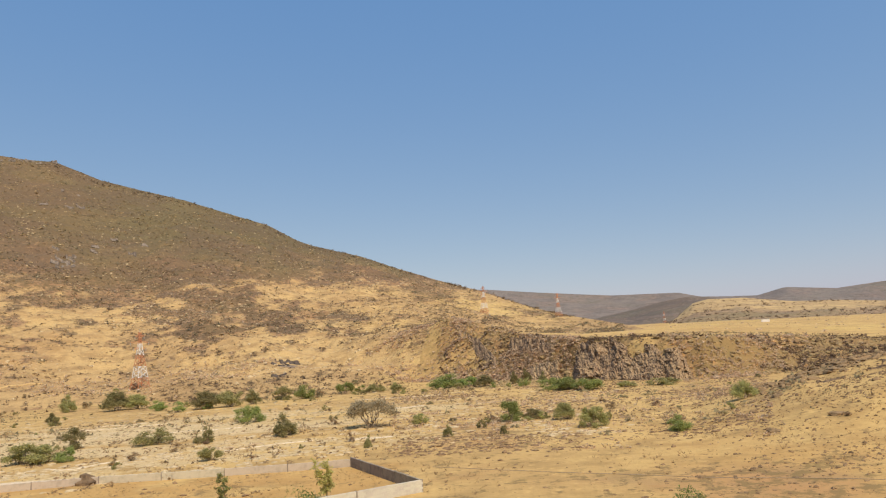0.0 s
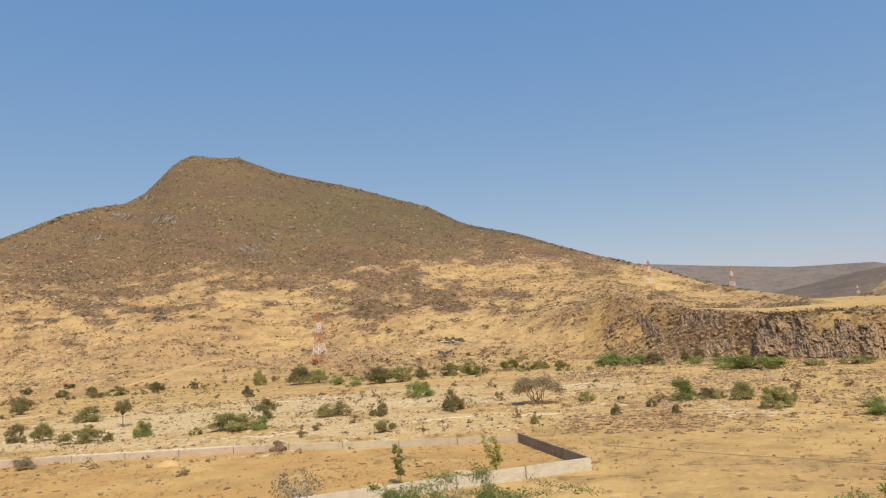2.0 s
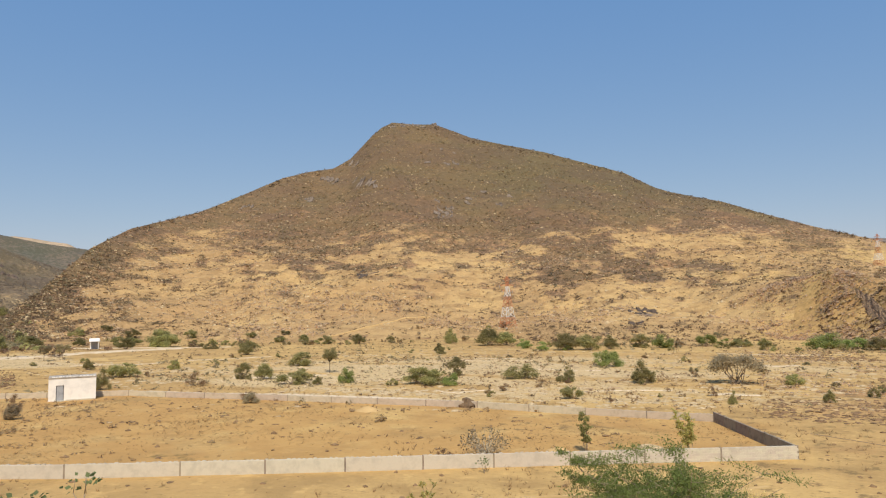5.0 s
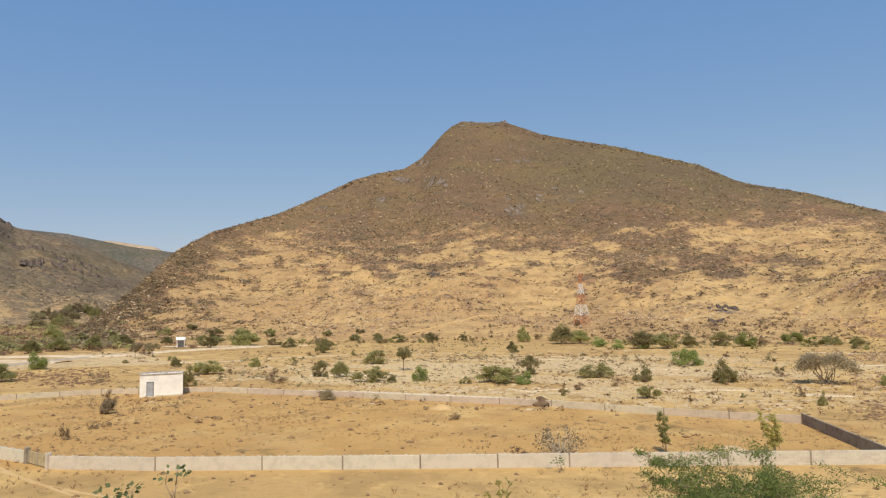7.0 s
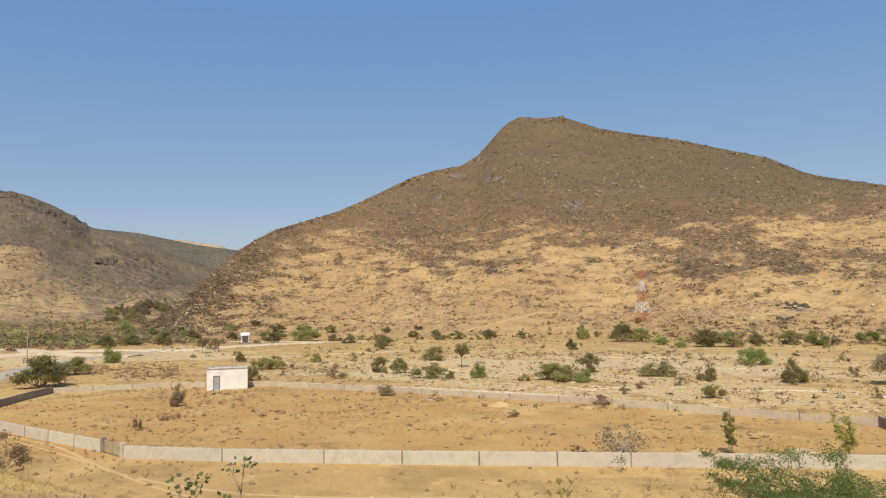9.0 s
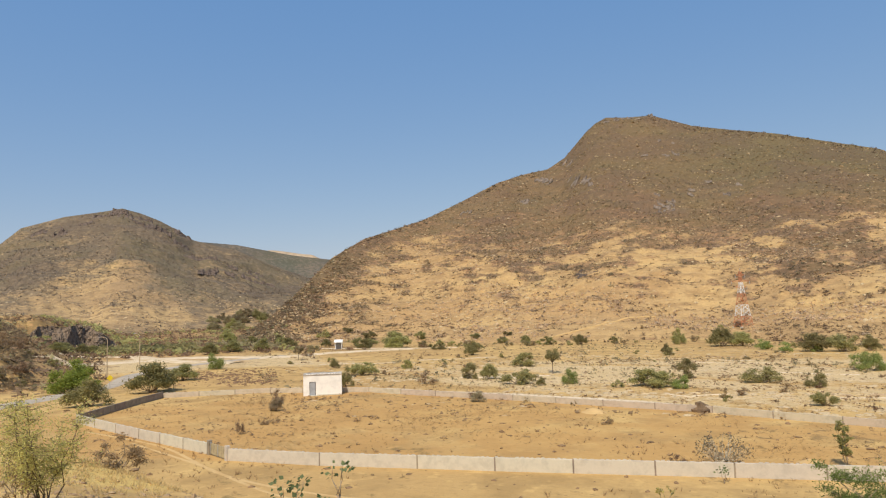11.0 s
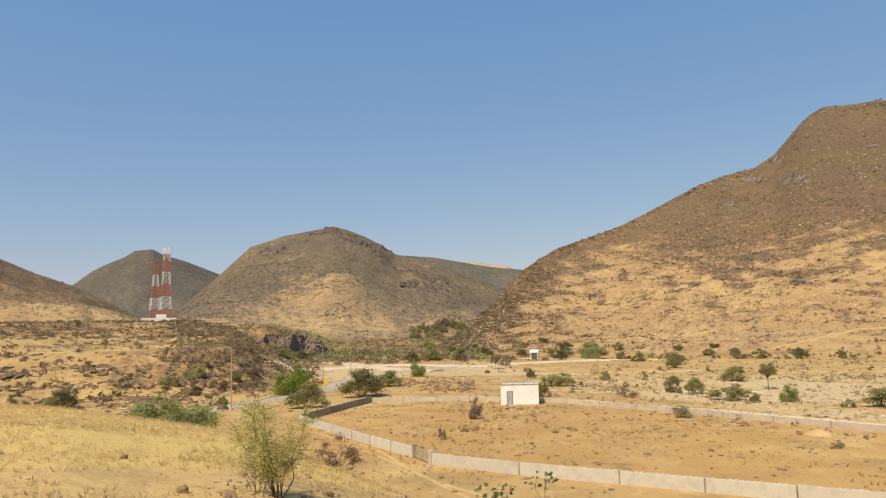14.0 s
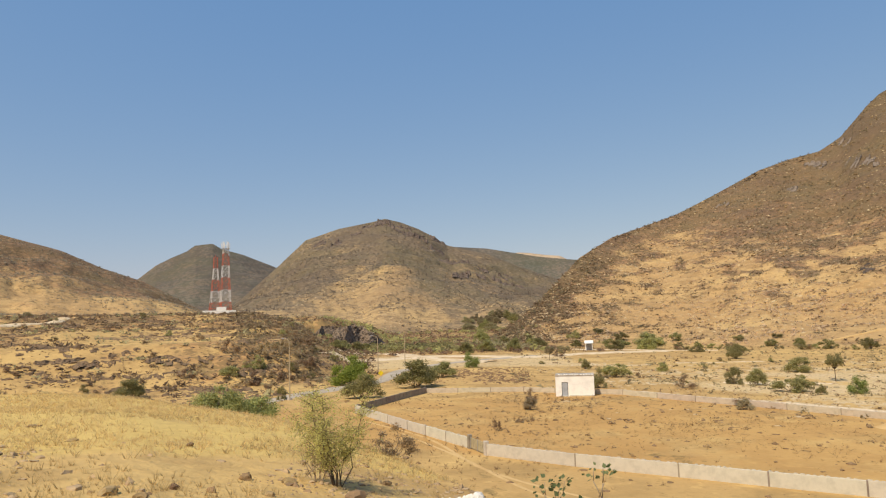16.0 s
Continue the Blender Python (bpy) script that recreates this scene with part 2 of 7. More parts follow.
def land_material(name, straw, soil, scrub, rock, grain=1.0, olive=None, relief=0.45, stretch=1.0, green_from=78.0):
    """Dry grassland: straw and bare soil, mottled with scrub, pale gravel and rock by the land cover of the mesh
    (red: scrub, green: gravel, blue: rock, alpha: tall straw)."""
    m, nt, b = nodes_of(name, 0.95)
    geo = nt.nodes.new("ShaderNodeNewGeometry")
    pos = geo.outputs["Position"]
    if stretch != 1.0:
        # growth follows the contours
        along = nt.nodes.new("ShaderNodeVectorMath")
        along.operation = "MULTIPLY"
        along.inputs[1].default_value = (1, 1, stretch)
        nt.links.new(pos, along.inputs[0])
        pos = along.outputs[0]
    cover = nt.nodes.new("ShaderNodeAttribute")
    cover.attribute_name = "cover"
    sep = nt.nodes.new("ShaderNodeSeparateColor")
    nt.links.new(cover.outputs["Color"], sep.inputs[0])
    big, mid, fine = noise_node(nt, 0.022 * grain, 4, 0.6, pos), noise_node(nt, 0.16 * grain, 5, 0.6, pos), noise_node(nt, 1.7 * grain, 4, 0.65, pos)
    base = mix_node(nt, edge_node(nt, big, 0.38, 0.62), straw, soil)
    base = mix_node(nt, edge_node(nt, mid, 0.42, 0.66), base, tuple(c * 0.80 for c in soil))
    base = mix_node(nt, math_node(nt, "MULTIPLY", edge_node(nt, fine, 0.45, 0.75), 0.38), base, tuple(c * 0.58 for c in soil))
    base = mix_node(nt, math_node(nt, "MULTIPLY", edge_node(nt, noise_node(nt, 0.6 * grain, 3, 0.6, pos), 0.55, 0.72), 0.35), base, tuple(min(1, c * 1.3) for c in straw))
    # rusty soil
    rust = nt.nodes.new("ShaderNodeAttribute")
    rust.attribute_name = "rust"
    rcov = math_node(nt, "MULTIPLY", rust.outputs["Fac"], edge_node(nt, noise_node(nt, 0.12, 4, 0.6, pos), 0.30, 0.55))
    base = mix_node(nt, math_node(nt, "MULTIPLY", rcov, 0.62), base, (0.47, 0.262, 0.084))
    # stands of tall yellow straw
    tall = edge_node(nt, math_node(nt, "ADD", cover.outputs["Alpha"], math_node(nt, "MULTIPLY", math_node(nt, "SUBTRACT", noise_node(nt, 0.25 * grain, 4, 0.65, pos), 0.5), 0.9)), 0.25, 0.75)
    straw_y = mix_node(nt, edge_node(nt, noise_node(nt, 2.5, 4, 0.7, pos), 0.4, 0.7), (0.63, 0.455, 0.148), (0.54, 0.375, 0.122))
    straw_y = mix_node(nt, math_node(nt, "MULTIPLY", edge_node(nt, noise_node(nt, 0.45, 5, 0.7, pos), 0.48, 0.68), 0.5), straw_y, (0.42, 0.275, 0.105))
    base = mix_node(nt, math_node(nt, "MULTIPLY", tall, 0.9), base, straw_y)
    # pale gravel and stone slabs of the stream bed
    gm = noise_node(nt, 0.5, 5, 0.7, pos)
    gfac = edge_node(nt, math_node(nt, "ADD", math_node(nt, "MULTIPLY", gm, 0.9), math_node(nt, "SUBTRACT", sep.outputs[1], 0.95)), 0.0, 0.16)
    gcol = ramp_node(nt, noise_node(nt, 2.2, 3, 0.6, pos), [(0.3, (0.44, 0.31, 0.145)), (0.55, (0.60, 0.45, 0.24)), (0.75, (0.72, 0.58, 0.36))])
    base = mix_node(nt, math_node(nt, "MULTIPLY", gfac, 0.85), base, gcol)
    # rock
    rm = noise_node(nt, 0.35 * grain, 5, 0.7, pos)
    nrm = nt.nodes.new("ShaderNodeSeparateXYZ")
    nt.links.new(geo.outputs["Normal"], nrm.inputs[0])
    steep = math_node(nt, "MULTIPLY", edge_node(nt, math_node(nt, "SUBTRACT", 1.0, nrm.outputs[2]), 0.25, 0.5), 0.30)
    rfac = edge_node(nt, math_node(nt, "ADD", math_node(nt, "ADD", rm, steep), math_node(nt, "SUBTRACT", sep.outputs[2], 1.0)), 0.0, 0.2)
    rcol = ramp_node(nt, noise_node(nt, 1.1 * grain, 4, 0.7, pos), [(0.3, tuple(c * 0.45 for c in rock)), (0.52, rock), (0.75, tuple(min(1, c * 1.7) for c in rock))])
    base = mix_node(nt, rfac, base, rcol)
    # scrub: brown earth under it, then many small dark clumps, thicker where the cover says so
    n_edge = noise_node(nt, 0.07 * grain, 6, 0.7, pos)
    under = edge_node(nt, math_node(nt, "ADD", sep.outputs[0], math_node(nt, "MULTIPLY", math_node(nt, "SUBTRACT", n_edge, 0.5), 1.1)), 0.42, 0.78)
    earth = ramp_node(nt, noise_node(nt, 0.03 * grain, 5, 0.7, pos), [(0.36, tuple(c * 1.15 for c in scrub)), (0.5, (scrub[0] * 1.7, scrub[1] * 1.42, scrub[2] * 1.22)), (0.64, (scrub[0] * 1.15, scrub[1] * 1.22, scrub[2] * 1.1))])
    if olive:
        # greener scrub on the higher slopes
        xyz = nt.nodes.new("ShaderNodeSeparateXYZ")
        nt.links.new(geo.outputs["Position"], xyz.inputs[0])
        lush = nt.nodes.new("ShaderNodeAttribute")
        lush.attribute_name = "lush"
        high = math_node(nt, "ADD", xyz.outputs[2], math_node(nt, "MULTIPLY", math_node(nt, "SUBTRACT", noise_node(nt, 0.012, 4, 0.65, pos), 0.5), 190.0))
        earth = mix_node(nt, math_node(nt, "MULTIPLY", math_node(nt, "MULTIPLY", edge_node(nt, high, green_from, green_from + 62.0), lush.outputs["Fac"]), 0.92), earth, olive)
    base = mix_node(nt, math_node(nt, "MULTIPLY", under, 0.80), base, earth)
    vor = nt.nodes.new("ShaderNodeTexNoise")
    vor.inputs["Scale"].default_value = 0.42 * grain
    vor.inputs["Detail"].default_value = 5
    vor.inputs["Roughness"].default_value = 0.75
    nt.links.new(pos, vor.inputs["Vector"])
    sfac = edge_node(nt, math_node(nt, "ADD", vor.outputs["Fac"], math_node(nt, "MULTIPLY", math_node(nt, "SUBTRACT", sep.outputs[0], 1.0), 0.32)), 0.36, 0.44)
    dark = tuple(c * 0.68 for c in scrub)
    green = (scrub[0] * 0.78, scrub[1] * 0.84, scrub[2] * 0.66)
    clump = mix_node(nt, edge_node(nt, noise_node(nt, 0.02 * grain, 4, 0.6, pos), 0.42, 0.6), dark, green)
    base = mix_node(nt, math_node(nt, "MULTIPLY", sfac, 0.72), base, clump)
    nt.links.new(base, b.inputs["Base Color"])
    h = math_node(nt, "ADD", math_node(nt, "MULTIPLY", vor.outputs["Fac"], 2.0), fine)
    h = math_node(nt, "MULTIPLY", h, math_node(nt, "SUBTRACT", 1.0, math_node(nt, "MULTIPLY", tall, 0.85)))
    bump_node(nt, b, h, 0.6, relief / grain)
    return m


def plain_material(name, colour, rough=0.8, metal=0.0, vary=0.25, scale=3.0, bump=0.0, second=None, per_object=0.0):
    """One colour with blotches and grain at two scales."""
    m, nt, b = nodes_of(name, rough)
    b.inputs["Metallic"].default_value = metal
    co = nt.nodes.new("ShaderNodeNewGeometry").outputs["Position"]
    n1, n2 = noise_node(nt, scale, 5, 0.65, co), noise_node(nt, scale * 7, 3, 0.6, co)
    dark = second or tuple(c * (1 - 1.6 * vary) for c in colour)
    col = mix_node(nt, edge_node(nt, n1, 0.42, 0.68), colour, dark)
    col = mix_node(nt, math_node(nt, "MULTIPLY", edge_node(nt, n2, 0.4, 0.7), vary), col, tuple(min(1, c * 1.35) for c in colour))
    if per_object:
        rnd = nt.nodes.new("ShaderNodeObjectInfo").outputs["Random"]
        hsv = nt.nodes.new("ShaderNodeHueSaturation")
        nt.links.new(math_node(nt, "ADD", math_node(nt, "MULTIPLY", rnd, per_object), 1 - per_object / 2), hsv.inputs["Value"])
        nt.links.new(math_node(nt, "ADD", math_node(nt, "MULTIPLY", rnd, 0.03), 0.485), hsv.inputs["Hue"])
        nt.links.new(col, hsv.inputs["Color"])
        col = hsv.outputs[0]
    nt.links.new(col, b.inputs["Base Color"])
    if bump:
        bump_node(nt, b, n2, 0.5, bump)
    return m


def leaf_material(name, colour, second):
    m, nt, b = nodes_of(name, 0.7)
    isl = nt.nodes.new("ShaderNodeNewGeometry").outputs["Random Per Island"]
    rnd = nt.nodes.new("ShaderNodeObjectInfo").outputs["Random"]
    col = mix_node(nt, isl, colour, second)
    hsv = nt.nodes.new("ShaderNodeHueSaturation")
    nt.links.new(math_node(nt, "ADD", math_node(nt, "MULTIPLY", rnd, 0.5), 0.75), hsv.inputs["Value"])
    nt.links.new(math_node(nt, "ADD", math_node(nt, "MULTIPLY", rnd, 0.03), 0.485), hsv.inputs["Hue"])
    nt.links.new(col, hsv.inputs["Color"])
    nt.links.new(hsv.outputs[0], b.inputs["Base Color"])
    # light passes through the thin leaves
    thin = nt.nodes.new("ShaderNodeBsdfTranslucent")
    nt.links.new(hsv.outputs[0], thin.inputs["Color"])
    both = nt.nodes.new("ShaderNodeMixShader")
    both.inputs[0].default_value = 0.5
    nt.links.new(b.outputs[0], both.inputs[1])
    nt.links.new(thin.outputs[0], both.inputs[2])
    nt.links.new(both.outputs[0], nt.nodes["Material Output"].inputs["Surface"])
    return m


def cliff_material(name, rock, dark, dust):
    """Fractured rock: upright streaks, blotches and joints, with dust and dry grass on the ledges."""
    m, nt, b = nodes_of(name, 0.92)
    geo = nt.nodes.new("ShaderNodeNewGeometry")
    pos = geo.outputs["Position"]
    flat = nt.nodes.new("ShaderNodeVectorMath")
    flat.operation = "MULTIPLY"
    flat.inputs[1].default_value = (1, 1, 0.7)
    nt.links.new(pos, flat.inputs[0])
    tall, blotch, grain = noise_node(nt, 0.75, 5, 0.7, flat.outputs[0]), noise_node(nt, 0.16, 5, 0.65, pos), noise_node(nt, 2.4, 3, 0.7, pos)
    col = mix_node(nt, edge_node(nt, tall, 0.42, 0.60), dark, rock)
    col = mix_node(nt, math_node(nt, "MULTIPLY", edge_node(nt, blotch, 0.44, 0.62), 0.6), col, tuple(0.5 * (a + c) for a, c in zip(rock, dust)))
    col = mix_node(nt, math_node(nt, "MULTIPLY", edge_node(nt, grain, 0.5, 0.62), 0.55), col, tuple(c * 1.5 for c in rock))
    nrm = nt.nodes.new("ShaderNodeSeparateXYZ")
    nt.links.new(geo.outputs["Normal"], nrm.inputs[0])
    up = edge_node(nt, math_node(nt, "ADD", nrm.outputs[2], math_node(nt, "MULTIPLY", math_node(nt, "SUBTRACT", grain, 0.5), 0.5)), 0.60, 0.95)
    col = mix_node(nt, math_node(nt, "MULTIPLY", up, 0.6), col, dust)
    nt.links.new(col, b.inputs["Base Color"])
    bump_node(nt, b, math_node(nt, "ADD", tall, math_node(nt, "MULTIPLY", grain, 0.4)), 0.8, 0.7)
    return m


STRAW, SOIL = (0.59, 0.395, 0.150), (0.49, 0.312, 0.120)
M_GROUND = land_material("dry_ground", STRAW, SOIL, (0.26, 0.17, 0.082), (0.30, 0.195, 0.095), relief=0.14)
M_MOUNTAIN = land_material("dry_hillside", (0.555, 0.373, 0.160), (0.46, 0.293, 0.130), (0.178, 0.119, 0.074), (0.24, 0.185, 0.14), 0.62, (0.102, 0.106, 0.050), stretch=2.4)
M_BACK = land_material("scrubby_hillside", (0.50, 0.34, 0.155), (0.35, 0.235, 0.12), (0.178, 0.134, 0.092), (0.115, 0.092, 0.075), 0.45, (0.142, 0.126, 0.090), stretch=1.8, green_from=-45.0)
# far hills and ridges: distance haze is put into these four greyed base colours
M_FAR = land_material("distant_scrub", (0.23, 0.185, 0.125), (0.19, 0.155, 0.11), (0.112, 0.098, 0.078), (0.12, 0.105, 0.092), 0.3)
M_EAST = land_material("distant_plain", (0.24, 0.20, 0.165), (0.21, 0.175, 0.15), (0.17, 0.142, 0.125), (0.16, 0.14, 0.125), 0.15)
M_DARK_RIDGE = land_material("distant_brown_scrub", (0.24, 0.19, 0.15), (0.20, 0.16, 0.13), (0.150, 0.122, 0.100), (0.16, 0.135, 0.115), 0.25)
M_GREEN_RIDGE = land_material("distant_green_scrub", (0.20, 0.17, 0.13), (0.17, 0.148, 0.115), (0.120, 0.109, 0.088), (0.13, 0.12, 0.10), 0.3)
M_TAN = land_material("bare_tan_slope", (0.56, 0.42, 0.27), (0.50, 0.37, 0.24), (0.25, 0.20, 0.15), (0.25, 0.20, 0.15), 0.4)
M_MESA = land_material("distant_grassland", (0.55, 0.385, 0.18), (0.47, 0.32, 0.155), (0.25, 0.185, 0.12), (0.24, 0.18, 0.13), 0.4)
M_BASALT = cliff_material("basalt", (0.31, 0.210, 0.130), (0.102, 0.073, 0.054), (0.45, 0.305, 0.15))
M_LEAF_BRIGHT = leaf_material("bright_green_leaves", (0.403, 0.482, 0.095), (0.269, 0.347, 0.067))
# rock darker than the basalt, with the ravine's shade put into its colour
M_RAVINE = cliff_material("ravine_rock", (0.23, 0.17, 0.12), (0.065, 0.052, 0.043), (0.28, 0.20, 0.125))
M_BRUSH = leaf_material("leafless_brush", (0.72, 0.53, 0.355), (0.53, 0.385, 0.255))
M_LEAF_DARK = leaf_material("dark_olive_leaves", (0.378, 0.338, 0.142), (0.203, 0.189, 0.081))
M_LEAF_ASH = leaf_material("ashen_leaves", (0.52, 0.43, 0.26), (0.38, 0.32, 0.20))
M_LAYERS = cliff_material("layered_rock", (0.36, 0.25, 0.15), (0.12, 0.085, 0.058), (0.50, 0.34, 0.165))
M_KNOLL_ROCK = plain_material("brown_ledge_rock", (0.205, 0.135, 0.075), 0.92, vary=0.4, scale=0.9, bump=0.15, second=(0.09, 0.062, 0.042))
M_BANK = plain_material("worn_bank", (0.42, 0.30, 0.17), 0.95, vary=0.3, scale=0.6, bump=0.1, second=(0.26, 0.175, 0.10))
M_CRAG = plain_material("weathered_crag", (0.25, 0.20, 0.155), 0.92, vary=0.4, scale=0.25, bump=0.2, second=(0.10, 0.078, 0.062))
M_DARK_CRAG = plain_material("dark_crag", (0.11, 0.085, 0.068), 0.92, vary=0.4, scale=0.25, bump=0.2, second=(0.05, 0.040, 0.034))
M_GRAVEL = plain_material("bright_gravel", (0.68, 0.56, 0.39), 0.95, vary=0.2, scale=1.2, bump=0.03, second=(0.52, 0.38, 0.21))
M_BACK_CRAG = plain_material("brown_crag", (0.165, 0.125, 0.098), 0.92, vary=0.4, scale=0.25, bump=0.2, second=(0.085, 0.066, 0.054))
M_STONE = plain_material("field_stone", (0.275, 0.18, 0.092), 0.9, vary=0.35, scale=1.5, bump=0.04, per_object=0.5)
M_PALE_STONE = plain_material("pale_stone", (0.58, 0.44, 0.255), 0.9, vary=0.25, scale=2.0, bump=0.03)
M_BLOCK = plain_material("cement_block", (0.56, 0.505, 0.40), 0.9, vary=0.09, scale=1.3, bump=0.02, per_object=0.10)
M_BACK_WALL = plain_material("dusty_block", (0.53, 0.445, 0.325), 0.92, vary=0.12, scale=1.2, bump=0.02, per_object=0.10)
# dark tone of the posts; on the end walls it paints in their shade
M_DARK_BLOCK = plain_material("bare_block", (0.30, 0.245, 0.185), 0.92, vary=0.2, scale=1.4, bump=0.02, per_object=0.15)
M_WHITE = plain_material("limewash", (0.84, 0.80, 0.72), 0.85, vary=0.08, scale=0.7, bump=0.01)
M_ROOF = plain_material("roof_slab", (0.42, 0.37, 0.30), 0.9, vary=0.3, scale=1.0)
M_GREY_DOOR = plain_material("grey_paint", (0.36, 0.37, 0.38), 0.6, vary=0.12, scale=2.0)
M_DARK = plain_material("dark_opening", (0.03, 0.027, 0.024), 0.9)
M_RED = plain_material("red_paint", (0.55, 0.125, 0.065), 0.6, vary=0.15, scale=0.5)
M_ORANGE = plain_material("faded_red_paint", (0.55, 0.24, 0.12), 0.7, vary=0.15, scale=0.5)
M_MAST_WHITE = plain_material("white_paint", (0.78, 0.76, 0.72), 0.6, vary=0.08, scale=0.5)
M_STEEL = plain_material("galvanised_steel", (0.42, 0.42, 0.42), 0.5, metal=0.5, vary=0.1)
M_POLE = plain_material("tan_pole_paint", (0.45, 0.35, 0.22), 0.6, vary=0.1)
M_ASPHALT = plain_material("worn_asphalt", (0.44, 0.37, 0.28), 0.9, vary=0.15, scale=0.4, bump=0.01)
M_TRACK = plain_material("pale_dust", (0.66, 0.53, 0.35), 0.95, vary=0.18, scale=0.3, second=(0.50, 0.35, 0.18))
M_RUT = plain_material("worn_soil", (0.565, 0.385, 0.172), 0.95, vary=0.2, scale=0.4, second=(0.50, 0.32, 0.13))
M_YELLOW = plain_material("yellow_sign_paint", (0.75, 0.55, 0.03), 0.5, vary=0.05)
M_RUST = plain_material("rusty_sheet", (0.42, 0.35, 0.21), 0.75, vary=0.3, scale=2.0)
M_BARK = plain_material("grey_bark", (0.16, 0.115, 0.075), 0.95, vary=0.3, scale=4.0, bump=0.03)
M_WHITE_STEM = plain_material("whitish_stems", (0.52, 0.45, 0.33), 0.9, vary=0.2, scale=6.0)
M_PALE_BARK = plain_material("pale_bark", (0.36, 0.28, 0.19), 0.95, vary=0.25, scale=6.0)
M_LEAF_OLIVE = leaf_material("olive_leaves", (0.481, 0.429, 0.179), (0.260, 0.244, 0.101))
M_LEAF_GREEN = leaf_material("green_leaves", (0.413, 0.438, 0.144), (0.225, 0.265, 0.085))
M_LEAF_DRY = leaf_material("dry_twigs", (0.460, 0.328, 0.184), (0.299, 0.213, 0.121))
M_LEAF_GREY = leaf_material("grey_green_leaves", (0.444, 0.372, 0.204), (0.288, 0.246, 0.138))
M_LEAF_PALE = leaf_material("pale_broad_leaves", (0.23, 0.28, 0.13), (0.12, 0.17, 0.07))
M_LEAF_YELLOW = leaf_material("yellow_green_leaves", (0.58, 0.50, 0.18), (0.38, 0.335, 0.12))
M_LEAF_ACACIA = leaf_material("acacia_leaflets", (0.235, 0.285, 0.080), (0.135, 0.175, 0.050))
M_LEAF_SAGE = leaf_material("sage_leaflets", (0.42, 0.40, 0.155), (0.28, 0.275, 0.105))
M_GRASS = leaf_material("straw_blades", (0.90, 0.72, 0.34), (0.80, 0.61, 0.26))
M_TUFT = leaf_material("withered_tufts", (0.50, 0.35, 0.17), (0.38, 0.26, 0.125))
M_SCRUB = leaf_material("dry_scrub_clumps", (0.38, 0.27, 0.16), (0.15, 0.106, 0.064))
M_DARK_SHRUB = leaf_material("dark_brown_twigs", (0.30, 0.205, 0.125), (0.16, 0.112, 0.072))
M_FAR_SCRUB = leaf_material("far_brown_scrub", (0.39, 0.32, 0.225), (0.26, 0.215, 0.15))
M_CLOUD_STONE = plain_material("whitened_stone", (0.74, 0.70, 0.62), 0.9, vary=0.2, scale=3.0, bump=0.03)


# ---------------------------------------------------------------- mesh helpers
def mesh_from(name, verts, faces, material, smooth=False):
    me = bpy.data.meshes.new(name)
    me.from_pydata([tuple(v) for v in verts], [], faces)
    me.materials.append(material)
    if smooth:
        me.polygons.foreach_set("use_smooth", [True] * len(me.polygons))
    me.update()
    return me


def quads_mesh(name, verts, faces, material, smooth=False):
    """The same from arrays, for large meshes; faces all of one size."""
    verts, faces = np.asarray(verts, np.float32), np.asarray(faces, np.int32)
    n = faces.shape[1]
    me = bpy.data.meshes.new(name)
    me.vertices.add(len(verts))
    me.vertices.foreach_set("co", verts.ravel())
    me.loops.add(faces.size)
    me.loops.foreach_set("vertex_index", faces.ravel())
    me.polygons.add(len(faces))
    me.polygons.foreach_set("loop_start", np.arange(0, faces.size, n, dtype=np.int32))
    me.polygons.foreach_set("use_smooth", np.full(len(faces), smooth))
    me.materials.append(material)
    me.update(calc_edges=True)
    me.validate()
    return me


def grid_mesh(name, X, Y, Z, material, cover=None, wrap=False):
    n, k = X.shape
    idx = np.arange(n * k).reshape(n, k)
    if wrap:
        idx = np.vstack([idx, idx[:1]])
    f = np.stack([idx[:-1, :-1], idx[:-1, 1:], idx[1:, 1:], idx[1:, :-1]], -1).reshape(-1, 4)
    me = quads_mesh(name, np.stack([X, Y, Z], -1).reshape(-1, 3), f[:, ::-1], material, True)
    if cover is not None:
        at_ = me.attributes.new("cover", "FLOAT_COLOR", "POINT")
        if cover.shape[-1] == 3:
            cover = np.concatenate([cover, np.zeros(cover.shape[:-1] + (1,))], -1)
        at_.data.foreach_set("color", cover.reshape(-1, 4).astype(np.float32).ravel())
    return me


def part(name, me, parent=None, label="", m=None):
    ob = new(name, me)
    if parent is not None:
        ob.parent = parent
    if m is not None:
        ob.matrix_basis = m
    return tagged(ob, label)


def thing(name, label, category, m=None, group="", kind="", me=None):
    ob = new(name, me)
    if m is not None:
        ob.matrix_basis = m
    return tagged(ob, label, category, group, kind)


BOX_F = [(0, 1, 2, 3), (7, 6, 5, 4), (0, 4, 5, 1), (1, 5, 6, 2), (2, 6, 7, 3), (3, 7, 4, 0)]


